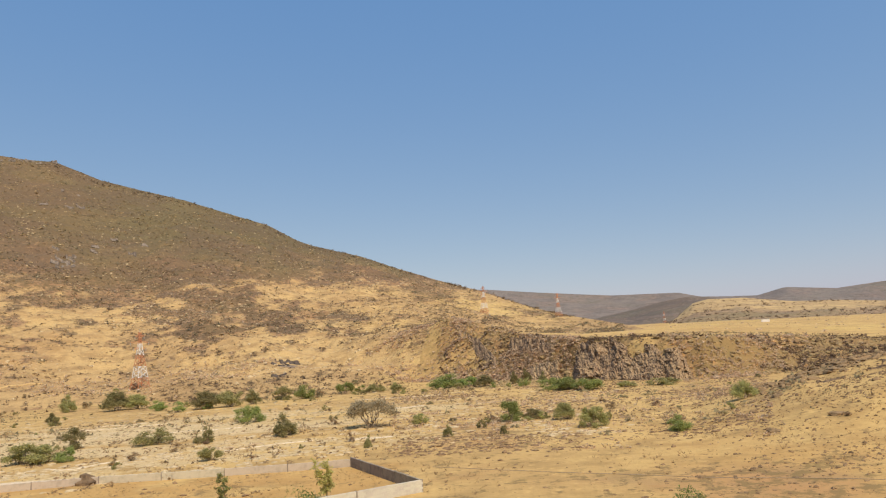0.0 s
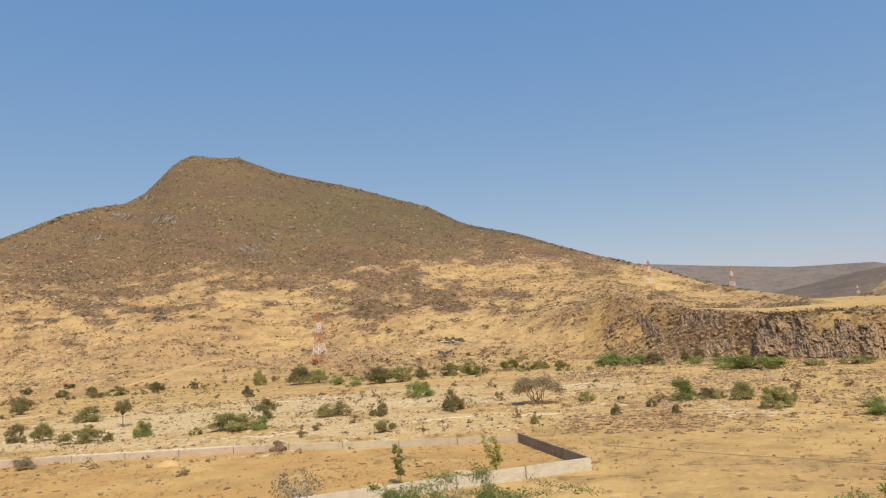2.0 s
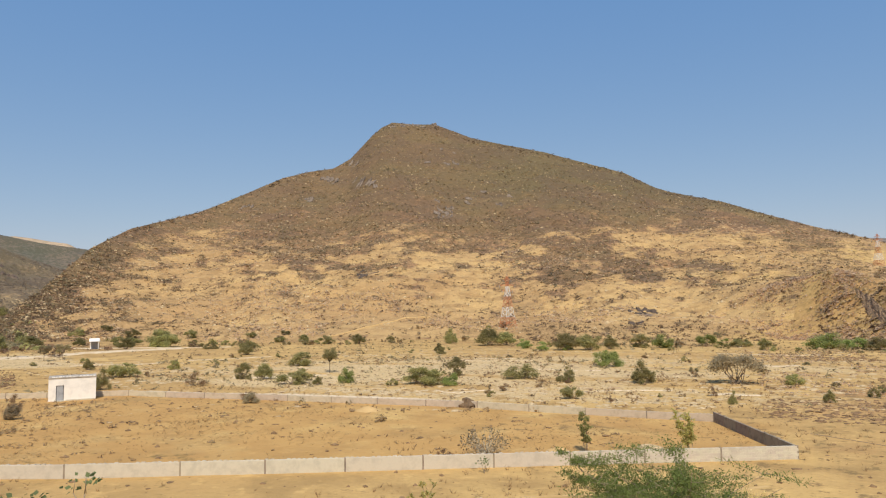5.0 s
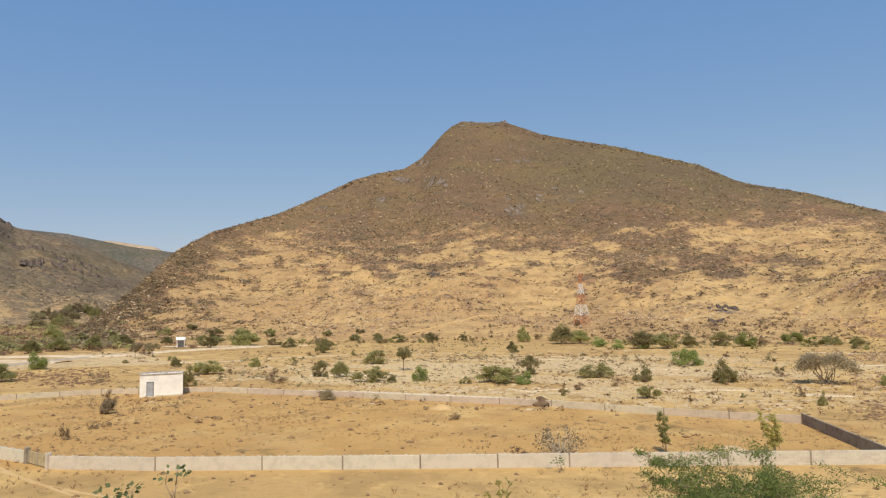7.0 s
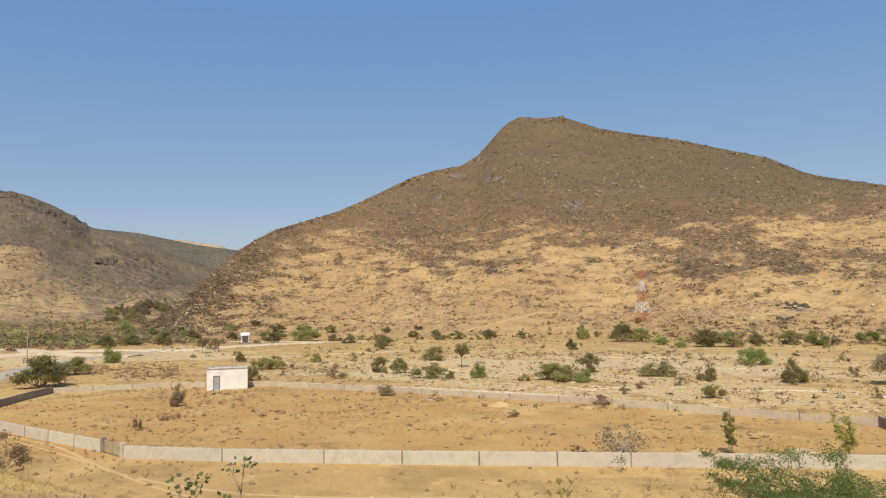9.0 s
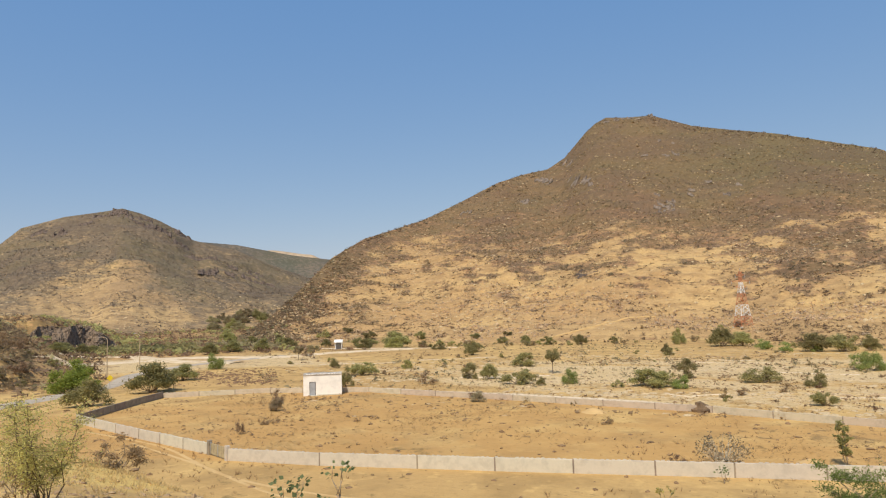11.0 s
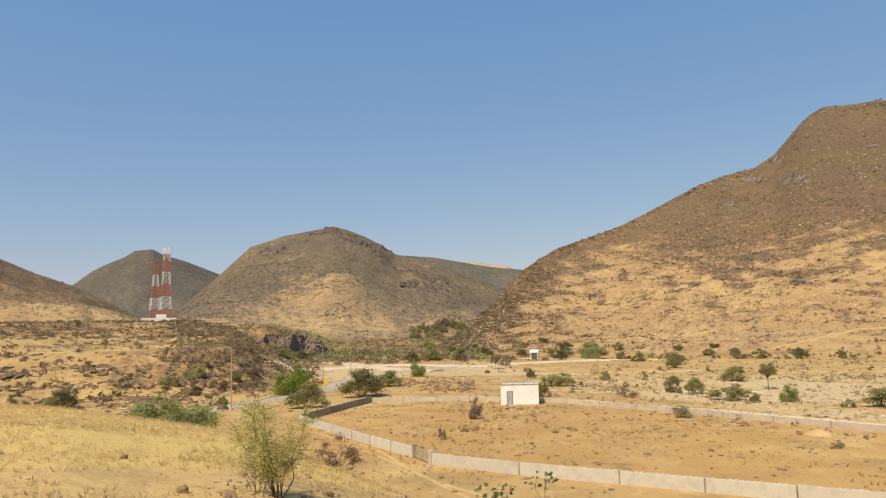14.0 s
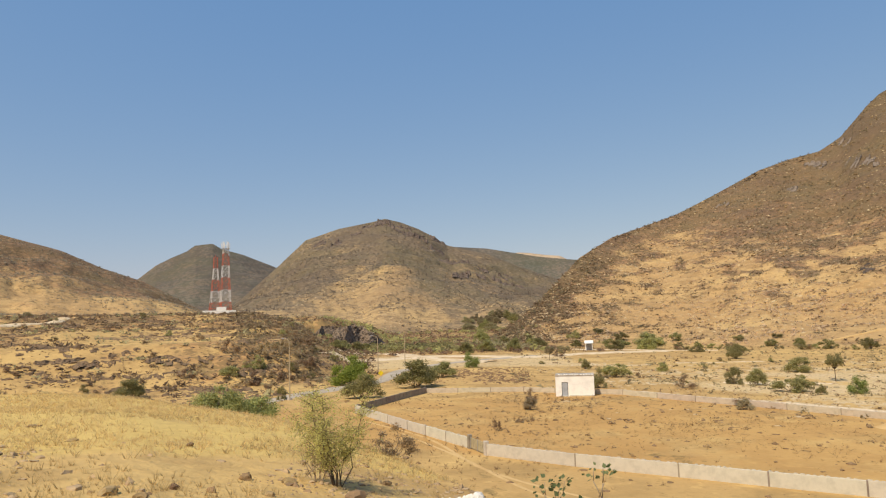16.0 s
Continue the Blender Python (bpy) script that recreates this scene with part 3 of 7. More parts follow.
class Solid:
    """Collects boxes, bars and rods into one mesh."""

    def __init__(self):
        self.v, self.f = [], []

    def add(self, verts, faces):
        k = len(self.v)
        self.v += [tuple(p) for p in verts]
        self.f += [tuple(i + k for i in f) for f in faces]
        return self

    def box(self, x0, y0, z0, x1, y1, z1, c=0.0):
        if c <= 0:
            return self.add([(x0, y0, z0), (x0, y1, z0), (x1, y1, z0), (x1, y0, z0), (x0, y0, z1), (x0, y1, z1), (x1, y1, z1), (x1, y0, z1)], BOX_F)
        bm = bmesh.new()
        bmesh.ops.create_cube(bm, size=1)
        for v in bm.verts:
            v.co = Vector((x0 + (v.co.x + 0.5) * (x1 - x0), y0 + (v.co.y + 0.5) * (y1 - y0), z0 + (v.co.z + 0.5) * (z1 - z0)))
        bmesh.ops.bevel(bm, geom=bm.edges[:], offset=c, segments=1, affect="EDGES")
        bm.verts.index_update()
        self.add([v.co for v in bm.verts], [[v.index for v in f.verts] for f in bm.faces])
        bm.free()
        return self

    def rod(self, a, b, ra, rb=None, n=5):
        """A tapered rod from a to b."""
        a, b = Vector(a), Vector(b)
        rb = ra if rb is None else rb
        d = (b - a).normalized()
        u = d.orthogonal().normalized()
        w = d.cross(u)
        ring = [(math.cos(2 * math.pi * i / n), math.sin(2 * math.pi * i / n)) for i in range(n)]
        vs = [a + (u * c + w * s) * ra for c, s in ring] + [b + (u * c + w * s) * rb for c, s in ring]
        fs = [(i, (i + 1) % n, n + (i + 1) % n, n + i) for i in range(n)] + [tuple(range(n))[::-1], tuple(range(n, 2 * n))]
        return self.add(vs, fs)

    def mesh(self, name, material, smooth=False):
        return mesh_from(name, self.v, self.f, material, smooth)


# ---------------------------------------------------------------- the ground sheet
def in_yard(x, y):
    return step(0, 1.5, 0.611 * (x + 3.2) * -1 + (y - 61.7)) * step(79.5, 77, y + 0.06 * np.maximum(-x - 40, 0)) * step(-4, -8, x) * step(-112, -100, x)


def land_cover(x, y, z):
    """Scrub, gravel and rock by place."""
    az, r = bearing(x, y)
    n1, n2 = fbm(x, y, 45, 4), fbm(x + 500, y, 18, 3)
    bed = step(82, 96, r + 26 * step(40, 70, az)) * step(235, 150, r) * step(64, 52, az) * step(-24, -10, az)
    gravel = bed * (0.66 + 0.25 * n1 + 0.38 * fbm(x * 0.3, y, 9, 3)) * (0.74 + 0.26 * step(4, 24, az)) * (1 - 0.4 * step(40, 52, az)) + 0.72 * step(165, 195, r) * step(275, 225, r) * step(52, 60, az) * step(78, 73, az)
    scrub = 0.28 + 0.18 * n1 + 0.10 * n2 + (0.10 + 0.26 * n2) * step(10, -4, az) * step(36, 70, r) * step(240, 190, r)
    scrub = scrub + 0.18 * step(180, 260, r) * step(-4, 10, az)
    valley = step(46, 60, az) * step(85, 72, az) * step(210, 330, r)
    scrub = scrub + (0.30 + 0.3 * n2) * valley
    gravel = gravel + 0.45 * valley * (0.7 + 0.8 * fbm(x * 0.4, y, 20, 3))
    # the walled yard keeps more dead grass
    yard = in_yard(x, y)
    gravel = gravel * (1 - yard)
    scrub = scrub + yard * (0.0 + 0.26 * fbm(x, y, 7, 3))
    knoll = step(70, 77, az) * step(118, 150, r) * step(420, 330, r)
    scrub = scrub + knoll * (0.16 + 0.6 * n2 + 0.30 * step(83, 77, az))
    shelf = step(58, 38, r) * step(64, 76, az)
    near = shelf * step(21, 14, r + 5 * n2)
    scrub = scrub * (1 - 0.75 * shelf) + near * (0.18 + 0.5 * fbm(x, y, 5, 3))
    spur = np.exp(-((r - 118) / 34) ** 2) * step(-19, -26, az)
    rock = 0.12 + 0.15 * n2 + near * (0.06 + 0.45 * fbm(x + 30, y, 4, 3)) + spur * (0.38 + 0.6 * fbm(x, y, 22, 3)) + knoll * (0.10 + 0.5 * fbm(x, y + 90, 9, 3) + 0.45 * step(0.3, 0.8, np.sin((z + 1.2 * fbm(x, y, 40, 2)) * 2.4)) * step(-0.2, 0.3, fbm(x - 70, y, 35, 3)))
    slope = step(-3, 6, r - tab(az, CLIFF_D)) * step(6, -4, r - tab(az, CLIFF_D) - tab(az, CLIFF_W)) * step(5, -5, az + 4 * n2)
    east = step(-18, -21, az)
    seam = np.sin(z * 3.1 + 2.2 * fbm(x, y, 50, 3)) * (0.5 + fbm(x + 40, y, 30, 2))
    rock, scrub = rock + (0.14 + 0.35 * n2 + east * (0.34 + 0.35 * seam)) * slope, scrub + (0.46 + 0.5 * n2 + 0.25 * n1 + 0.24 * east + 0.22 * east * seam) * slope
    tall = step(60, 42, r) * step(62, 70, az) * step(140, 110, az) * step(14, 21, r + 5 * n2)
    tall = tall + 0.35 * knoll * step(0, 0.35, n1 - n2) + 0.45 * step(4, 22, r - tab(az, CLIFF_D) - tab(az, CLIFF_W)) * step(2, -2, az) * step(1500, 700, r) * (0.6 + n1)
    return np.clip(np.stack([scrub, gravel, rock, tall], -1), 0, 1)


fine_az = np.arange(-42, 106, 0.17)
AZ = np.concatenate([fine_az, np.arange(108, 318, 3.0)])
RINGS = np.concatenate([[0.0, 0.6], np.geomspace(1.4, 172, 240), np.arange(174, 346, 1.5), np.geomspace(348, 4600, 120)])
A2, R2 = np.meshgrid(np.radians(AZ), RINGS, indexing="ij")
GX, GY = -R2 * np.sin(A2), R2 * np.cos(A2)
GZ = ground_z(GX, GY)
ground = thing("ground", "dry straw-coloured valley floor of bare soil and gravel", "ground", kind="structure",
               me=grid_mesh("ground", GX, GY, GZ, M_GROUND, land_cover(GX, GY, GZ), wrap=True))

GA, GR = bearing(GX, GY)
rust = np.clip(0.95 * in_yard(GX, GY) + step(-4, -22, GA) * step(25, 40, GR) * step(108, 84, GR) * (0.75 + fbm(GX, GY, 20, 3)), 0, 1)
ground.data.attributes.new("rust", "FLOAT", "POINT").data.foreach_set("value", rust.astype(np.float32).ravel())

# ---------------------------------------------------------------- mountain and hills
MA, MS = np.meshgrid(np.arange(-15.5, 64.3, 0.13), np.concatenate([np.linspace(-0.06, 0.3, 90), np.linspace(0.304, 1.0, 150), np.linspace(1.01, 1.4, 12)]), indexing="ij")
MX, MY, MZ = mountain_z(MA, MS)


# bearing and elevation above which the brown scrub closes up
SCRUB_LINE = [(-15, 9), (-3, 6), (-1, 5.0), (2, 4.5), (4.6, 5.0), (7, 5.2), (11.3, 5.8), (14.8, 6.0), (16, 5.6), (17.4, 5.6), (18.6, 3.2), (22.9, 4.1), (25, 4.6), (27.3, 5.0), (29.6, 4.8),
              (32, 5.2), (34.2, 5.3), (36.5, 4.9), (38.9, 4.5), (43.5, 5.0), (47.6, 5.8), (50.3, 5.2), (52.5, 4.4), (53.8, 3.1), (56.8, 1.2), (60, -0.9), (64, -3.0)]
# patches of brown scrub on the lower slopes: bearing, elevation, half width, half height, strength
THICK = [(16.4, 4.8, 1.3, 1.2, 0.7), (14.2, 3.3, 1.4, 1.1, 0.75), (12.4, 2.3, 1.6, 0.9, 0.75), (8.6, 2.7, 1.5, 1.1, 0.6), (19.0, 2.4, 2.2, 0.55, 0.6), (35.0, 3.2, 1.4, 0.6, 0.75), (38.9, 4.7, 2.2, 0.5, 0.6),
         (16.9, 0.7, 1.0, 0.5, 0.5), (10.1, 0.8, 0.9, 0.35, 0.5), (6.5, 0.0, 1.0, 0.4, 0.45), (42.9, 1.7, 0.6, 0.2, 0.6), (48.8, 0.8, 0.9, 0.25, 0.55), (41.3, 3.3, 1.0, 0.35, 0.5), (13.2, -0.4, 1.7, 0.35, 0.6), (13.5, -1.3, 0.9, 0.35, 0.5)]
# bare straw-coloured breaks in the scrub
BARE = [(19.1, 6.0, 1.6, 0.22, 0.8), (21.5, 4.8, 1.0, 0.35, 0.6), (8.6, 4.9, 3.6, 0.55, 0.4), (14.0, 5.3, 1.6, 0.5, 0.5), (6.0, 3.8, 2.0, 0.5, 0.4), (9, -0.6, 5, 0.5, 0.3), (46.5, 3.1, 3.2, 0.3, 0.45), (50.8, 2.3, 1.6, 0.3, 0.4), (26, 2.8, 0.9, 0.25, 0.4), (33, -0.6, 8, 0.5, 0.2)]


def mountain_cover(x, y, az, s):
    z = mountain_z(az, s)[2]
    el = np.degrees(np.arctan2(z - EYE_Z, np.hypot(x, y)))
    n1, n2, n3 = fbm(x, y, 120, 4), fbm(x, y, 38, 4), fbm(x + 300, y, 16, 3)
    band = fbm(az * 5.0, el * 22, 9, 4)          # streaks along the contours
    spot = fbm(az * 5.0 + 200, el * 14, 4.5, 3)
    wob_a, wob_e = az + 0.7 * n2, el + 0.35 * n3 + 0.25 * band
    rise = wob_e - tab(az, SCRUB_LINE)
    upper = step(-1.3, 1.5, rise + 1.3 * n2 + 0.5 * spot)
    mixed = step(-5.0, 0.3, rise + 1.6 * n2)
    scrub = 0.27 + 0.24 * mixed + 0.27 * upper + (0.42 * band + 0.40 * spot) * (1 - 0.5 * upper) * tab(az, [(-4, 0.4), (10, 1)]) + 0.10 * n2 + 0.06 * n1
    for a0, e0, wa, we, k in THICK:
        scrub = scrub + k * 0.48 * np.exp(-((wob_a - a0) / (1.25 * wa)) ** 2 - ((wob_e - e0) / (1.25 * we)) ** 2)
    for a0, e0, wa, we, k in BARE:
        scrub = scrub - k * np.exp(-((wob_a - a0) / wa) ** 2 - ((wob_e - e0) / we) ** 2)
    scrub = scrub + 0.22 * step(5, 1, az) * step(4.0, 1.8, el) * (0.8 + 1.2 * n2)
    scrub = scrub + 0.24 * step(0.6, 3.2, rise + 0.5 * n2)
    scrub = scrub * tab(az, [(44, 1), (54, 1.0), (62, 0.92)])
    rock = 0.15 + 0.28 * upper * np.clip(n2 + 0.1, 0, 1) + 0.30 * step(0.93, 0.99, s) * step(24, 30, az) * step(38, 33, az) + 0.22 * np.clip(band, 0, 1) * (1 - upper)
    for a0, e0, wa, we, k in ((37.0, 10.6, 2.6, 0.45, 0.5), (28.6, 8.3, 1.3, 0.9, 0.55), (40.0, 9.1, 1.2, 0.3, 0.5), (35.0, 3.2, 1.0, 0.5, 0.4), (13.0, -0.4, 1.2, 0.25, 0.6), (31.3, 15.2, 2.4, 0.35, 0.4)):
        rock = rock + k * np.exp(-((wob_a - a0) / wa) ** 2 - ((wob_e - e0) / we) ** 2)
    tall = 0.30 * step(14, 4, az) * (1 - upper) + 0.25 * n1 * (1 - upper)
    return np.clip(np.stack([scrub, 0 * s, rock, tall], -1), 0, 1)


mountain = thing("mountain", "steep conical mountain with brown scrub above straw-coloured lower slopes", "mountain", kind="structure",
                 me=grid_mesh("mountain", MX, MY, MZ, M_MOUNTAIN, mountain_cover(MX, MY, MA, MS)))

lush = np.clip(tab(MA, [(-10, 0.5), (8, 1.0), (24, 1.0), (28, 0.55), (34, 0.55), (37, 0.2), (46, 0.1), (56, 0.2)]) + 0.25 * fbm(MX, MY, 60, 3), 0, 1)
mountain.data.attributes.new("lush", "FLOAT", "POINT").data.foreach_set("value", lush.astype(np.float32).ravel())


def hill(name, label, spec, material, scrub=(0.55, 0.9), rock=0.25, rough=1.0, step_az=0.2, rows=110, straw_foot=0.35):
    table, dc, df = spec
    a, s = np.meshgrid(np.arange(table[0][0], table[-1][0], step_az), np.concatenate([np.linspace(-0.08, 1, rows), np.linspace(1.03, 1.6, 10)]), indexing="ij")
    x, y, z = hill_z(a, s, table, dc, df, rough)
    n1, n2 = fbm(x, y, dc * 0.12, 4), fbm(x, y, dc * 0.04, 4)
    if not isinstance(straw_foot, float):
        straw_foot = tab(a, straw_foot)
    sc = 0.9 * scrub[0] + (scrub[1] - scrub[0]) * step(straw_foot - 0.1, straw_foot + 0.25, s + 0.2 * n1) + 0.25 * n2
    rk = rock + 0.4 * n2 * step(0.3, 0.6, s)
    cover = np.clip(np.stack([sc, 0 * s, rk], -1), 0, 1)
    me = grid_mesh(name, x, y, z, material, cover)
    me.attributes.new("lush", "FLOAT", "POINT").data.foreach_set("value", np.full(x.size, 0.75, np.float32))
    return thing(name, label, "hill", kind="structure", me=me)


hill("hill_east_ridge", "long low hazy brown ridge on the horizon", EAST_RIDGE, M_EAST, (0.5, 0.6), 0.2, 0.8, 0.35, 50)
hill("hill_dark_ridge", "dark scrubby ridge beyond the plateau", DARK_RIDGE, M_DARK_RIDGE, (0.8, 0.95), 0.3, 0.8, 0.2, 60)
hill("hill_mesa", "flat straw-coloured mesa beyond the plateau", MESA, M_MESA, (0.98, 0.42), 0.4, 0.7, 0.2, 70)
hill("hill_far_ridge", "long brown ridge behind the side valley, greyed for haze", FAR_RIDGE, M_GREEN_RIDGE, (0.75, 0.85), 0.2, 0.9, 0.2, 70)
hill("hill_cone", "distant green hill, greyed for haze, with a small capped summit", CONE_HILL, M_FAR, (0.8, 0.9), 0.2, 0.9, 0.15, 80)
hill("hill_back", "rounded brown hill with dark rock bands and scrub", BACK_HILL, M_BACK, (0.46, 0.86), 0.36, 1.0, 0.12, 150, [(57, 0.05), (66, 0.14), (68.5, 0.34), (71, 0.55), (73, 0.50), (76, 0.36), (80, 0.20)])
hill("hill_tan_crest", "bare tan bench on the skyline behind the ridge", TAN_CREST, M_TAN, (0.2, 0.2), 0.1, 0.3, 0.2, 40)
hill("hill_west", "brown scrub-covered slope with straw-coloured foot", LEFT_HILL, M_MOUNTAIN, (0.40, 0.92), 0.2, 0.9, 0.2, 110, 0.42)


# ---------------------------------------------------------------- compound wall
WALL_H, WALL_T = 1.12, 0.2


BLOCK_MESH = Solid().box(0, -WALL_T / 2, 0, 0.395, WALL_T / 2, 0.188, 0.006).mesh("block", M_BLOCK)


def wall_run(name, label, pts, material, spacing, ragged=0.5, blocks=0, high=WALL_H):
    """A block wall along pts: panels between slender posts, with an uneven top course."""
    wall = thing(name, label, "wall", kind="structure")
    for k_, ((x0, y0), (x1, y1)) in enumerate(zip(pts, pts[1:])):
        length = math.hypot(x1 - x0, y1 - y0)
        n = max(1, round(length / spacing))
        a = math.atan2(y1 - y0, x1 - x0)
        for i in range(n):
            u = i / n
            px, py = x0 + (x1 - x0) * u, y0 + (y1 - y0) * u
            L = length / n
            qx, qy = px + L * math.cos(a), py + L * math.sin(a)
            z0, z1 = gz(px, py), gz(qx, qy)
            tilt = math.atan2(z1 - z0, L)
            m = pose(px, py, z0 - 0.15, 0, -math.degrees(tilt), math.degrees(a))
            s = Solid()
            s.box(0.0, -WALL_T / 2, 0, L, WALL_T / 2, high + 0.05, 0.015)
            k = int(L / 0.4)
            for j in range(k):
                if random.random() < ragged:
                    s.box(j * 0.4 + 0.03, -WALL_T / 2 + 0.02, high + 0.04, j * 0.4 + 0.2 + 0.15 * random.random(), WALL_T / 2 - 0.02, high + 0.07 + 0.05 * random.random())
            if blocks and k_ >= len(pts) - 1 - blocks:
                s = Solid().box(0.0, -WALL_T / 2 + 0.012, 0, L, WALL_T / 2 - 0.012, high + 0.02)
                panel = part("panel", s.mesh("panel", M_BLOCK), wall, m=m)
                for row in range(6):
                    for j in range(int(L / 0.41) + 1):
                        bx0 = j * 0.41 + (0.2 if row % 2 else 0)
                        if bx0 + 0.4 <= L + 0.2:
                            part("block", BLOCK_MESH, panel, m=pose(bx0, random.uniform(-0.004, 0.004), row * 0.197, 0, random.uniform(-0.4, 0.4), 0))
            else:
                part("panel", s.mesh("panel", material), wall, m=m)
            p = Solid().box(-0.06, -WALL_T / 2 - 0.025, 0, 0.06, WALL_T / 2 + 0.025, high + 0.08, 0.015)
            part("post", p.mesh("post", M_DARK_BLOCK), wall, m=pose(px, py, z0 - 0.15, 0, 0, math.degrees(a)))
    return wall


GATE_L, GATE_R = (-63.2, 28.6), (-59.2, 28.4)
SE, NE, NW, SW = (-3.2, 61.7), (-11.5, 77.8), (-116.8, 45.0), (-97.5, 26.8)
FRONT_POSTS = (0, 8.5, 14.8, 20.8, 26.7, 32.1, 38.0, 43.8, 49.8)      # metres along the wall from its bend
wall_run("wall_front", "low grey cement-block wall with uneven top facing the road", [GATE_R, *[(-50.8 + 0.8524 * u, 32.5 + 0.5229 * u) for u in FRONT_POSTS], SE], M_BLOCK, 9.5, 0.8, 3)
wall_run("wall_front_west", "low grey cement-block wall west of the gate", [SW, (-78, 27.6), GATE_L], M_BLOCK, 5.6)
wall_run("wall_east", "block end wall of the dry yard, coloured dark for its shade", [SE, NE], M_DARK_BLOCK, 3.0, 0.2)
wall_run("wall_back", "low block wall between the yard and the stream bed", [NE, (-39.2, 78.4), (-66.4, 74.5), (-93.2, 69.5)], M_BACK_WALL, 6.2, 0.2, 0, 0.88)
wall_run("wall_back_west", "low block wall behind the white hut", [(-93.2, 69.5), (-107.5, 59.5), NW], M_BACK_WALL, 6.0, 0.2, 0, 0.9)
wall_run("wall_west", "block wall at the yard's west end, coloured dark for its shade", [NW, SW], M_DARK_BLOCK, 3.5, 0.2)

gate = thing("metal_gate", "rusty sheet-metal gate closed between two block posts", "gate", pose(GATE_L[0], GATE_L[1], gz(*GATE_L), 0, 0, math.degrees(math.atan2(GATE_R[1] - GATE_L[1], GATE_R[0] - GATE_L[0]))))
gl = math.hypot(GATE_R[0] - GATE_L[0], GATE_R[1] - GATE_L[1])
part("gate_post", Solid().box(-0.2, -0.2, -0.2, 0.2, 0.2, 1.32, 0.03).mesh("gate_post", M_DARK_BLOCK), gate)
part("gate_post", Solid().box(gl - 0.2, -0.2, -0.2, gl + 0.2, 0.2, 1.28, 0.03).mesh("gate_post", M_BLOCK), gate)
leaf = part("gate_leaf", Solid().box(0.25, -0.03, 0.1, gl - 0.25, 0.03, 1.08, 0.01).mesh("gate_leaf", M_RUST), gate)
for x in (0.3, gl / 2, gl - 0.3):
    part("stile", Solid().box(x - 0.04, -0.06, 0.08, x + 0.04, 0.06, 1.14).mesh("stile", M_STEEL), leaf)


# ---------------------------------------------------------------- white hut
HUT_A, HUT_B = Vector((-97.9, 60.0)), Vector((-94.55, 65.05))
HW, HD, HH = (HUT_B - HUT_A).length, 4.2, 3.25
hut_ang = math.degrees(math.atan2(HUT_B.y - HUT_A.y, HUT_B.x - HUT_A.x))
hut = thing("white_hut", "small whitewashed block hut with flat roof and grey door", "hut", pose(HUT_A.x, HUT_A.y, gz(HUT_A.x, HUT_A.y) - 0.05, 0, 0, hut_ang))
T = 0.2
s = Solid()
s.box(0, 0, 0, 0.95, T, HH).box(1.95, 0, 0, HW, T, HH).box(0.95, 0, 2.25, 1.95, T, HH)
part("front_wall", s.mesh("front_wall", M_WHITE), hut)
part("side_wall", Solid().box(0, T, 0, T, HD, HH).mesh("side_wall", M_WHITE), hut)
part("side_wall", Solid().box(HW - T, T, 0, HW, HD, HH).mesh("side_wall", M_WHITE), hut)
part("rear_wall", Solid().box(T, HD - T, 0, HW - T, HD, HH).mesh("rear_wall", M_WHITE), hut)
part("roof", Solid().box(-0.05, -0.08, HH, HW + 0.05, HD + 0.1, HH + 0.16, 0.02).mesh("roof", M_ROOF), hut, "weathered grey concrete roof slab")
s = Solid()
for i in range(13):
    x = 0.4 + i * (HW - 0.8) / 12
    s.box(x, 0.15, HH + 0.16, x + 0.18 + 0.2 * random.random(), 0.4 + 0.3 * random.random(), HH + 0.2 + 0.08 * random.random())
part("roof_rubble", s.mesh("roof_rubble", M_WHITE), hut)
part("plinth", Solid().box(2.2, -0.12, 0, HW - 0.2, -0.003, 0.22, 0.02).mesh("plinth", M_BLOCK), hut)
door = part("door", Solid().box(1.02, 0.06, 0.06, 1.88, 0.11, 2.18, 0.008).mesh("door", M_GREY_DOOR), hut, "grey painted sheet-metal door")
part("door_frame", Solid().box(0.953, 0.03, 0, 1.02, 0.15, 2.247).box(1.88, 0.03, 0, 1.947, 0.15, 2.247).box(1.02, 0.03, 2.18, 1.88, 0.15, 2.247).mesh("door_frame", M_DARK), hut)
part("handle", Solid().box(1.76, 0.02, 1.0, 1.8, 0.06, 1.15).mesh("handle", M_DARK), door)
part("door_step", Solid().box(0.8, -0.6, 0, 2.1, -0.003, 0.14, 0.03).mesh("door_step", M_BLOCK), hut)


# ---------------------------------------------------------------- lattice towers
def mast_width(h, H, wb, wt):
    u = h / H
    return wb + (wt - wb) * min(1, u / 0.85) ** 0.9


def lattice(s, z0, z1, w0, w1, bar, steps):
    """Four legs with rings and crossed braces between two heights."""
    for i in range(steps):
        a, b = z0 + (z1 - z0) * i / steps, z0 + (z1 - z0) * (i + 1) / steps
        p, q = (w0 + (w1 - w0) * i / steps) / 2, (w0 + (w1 - w0) * (i + 1) / steps) / 2
        cs = [(-1, -1), (1, -1), (1, 1), (-1, 1)]
        for (cx, cy), (dx, dy) in zip(cs, cs[1:] + cs[:1]):
            s.rod((cx * p, cy * p, a), (cx * q, cy * q, b), bar, bar, 4)
            s.rod((cx * p, cy * p, a), (dx * q, dy * q, b), bar * 0.6, None, 4)
            s.rod((dx * p, dy * p, a), (cx * q, cy * q, b), bar * 0.6, None, 4)
            s.rod((cx * q, cy * q, b), (dx * q, dy * q, b), bar * 0.6, None, 4)


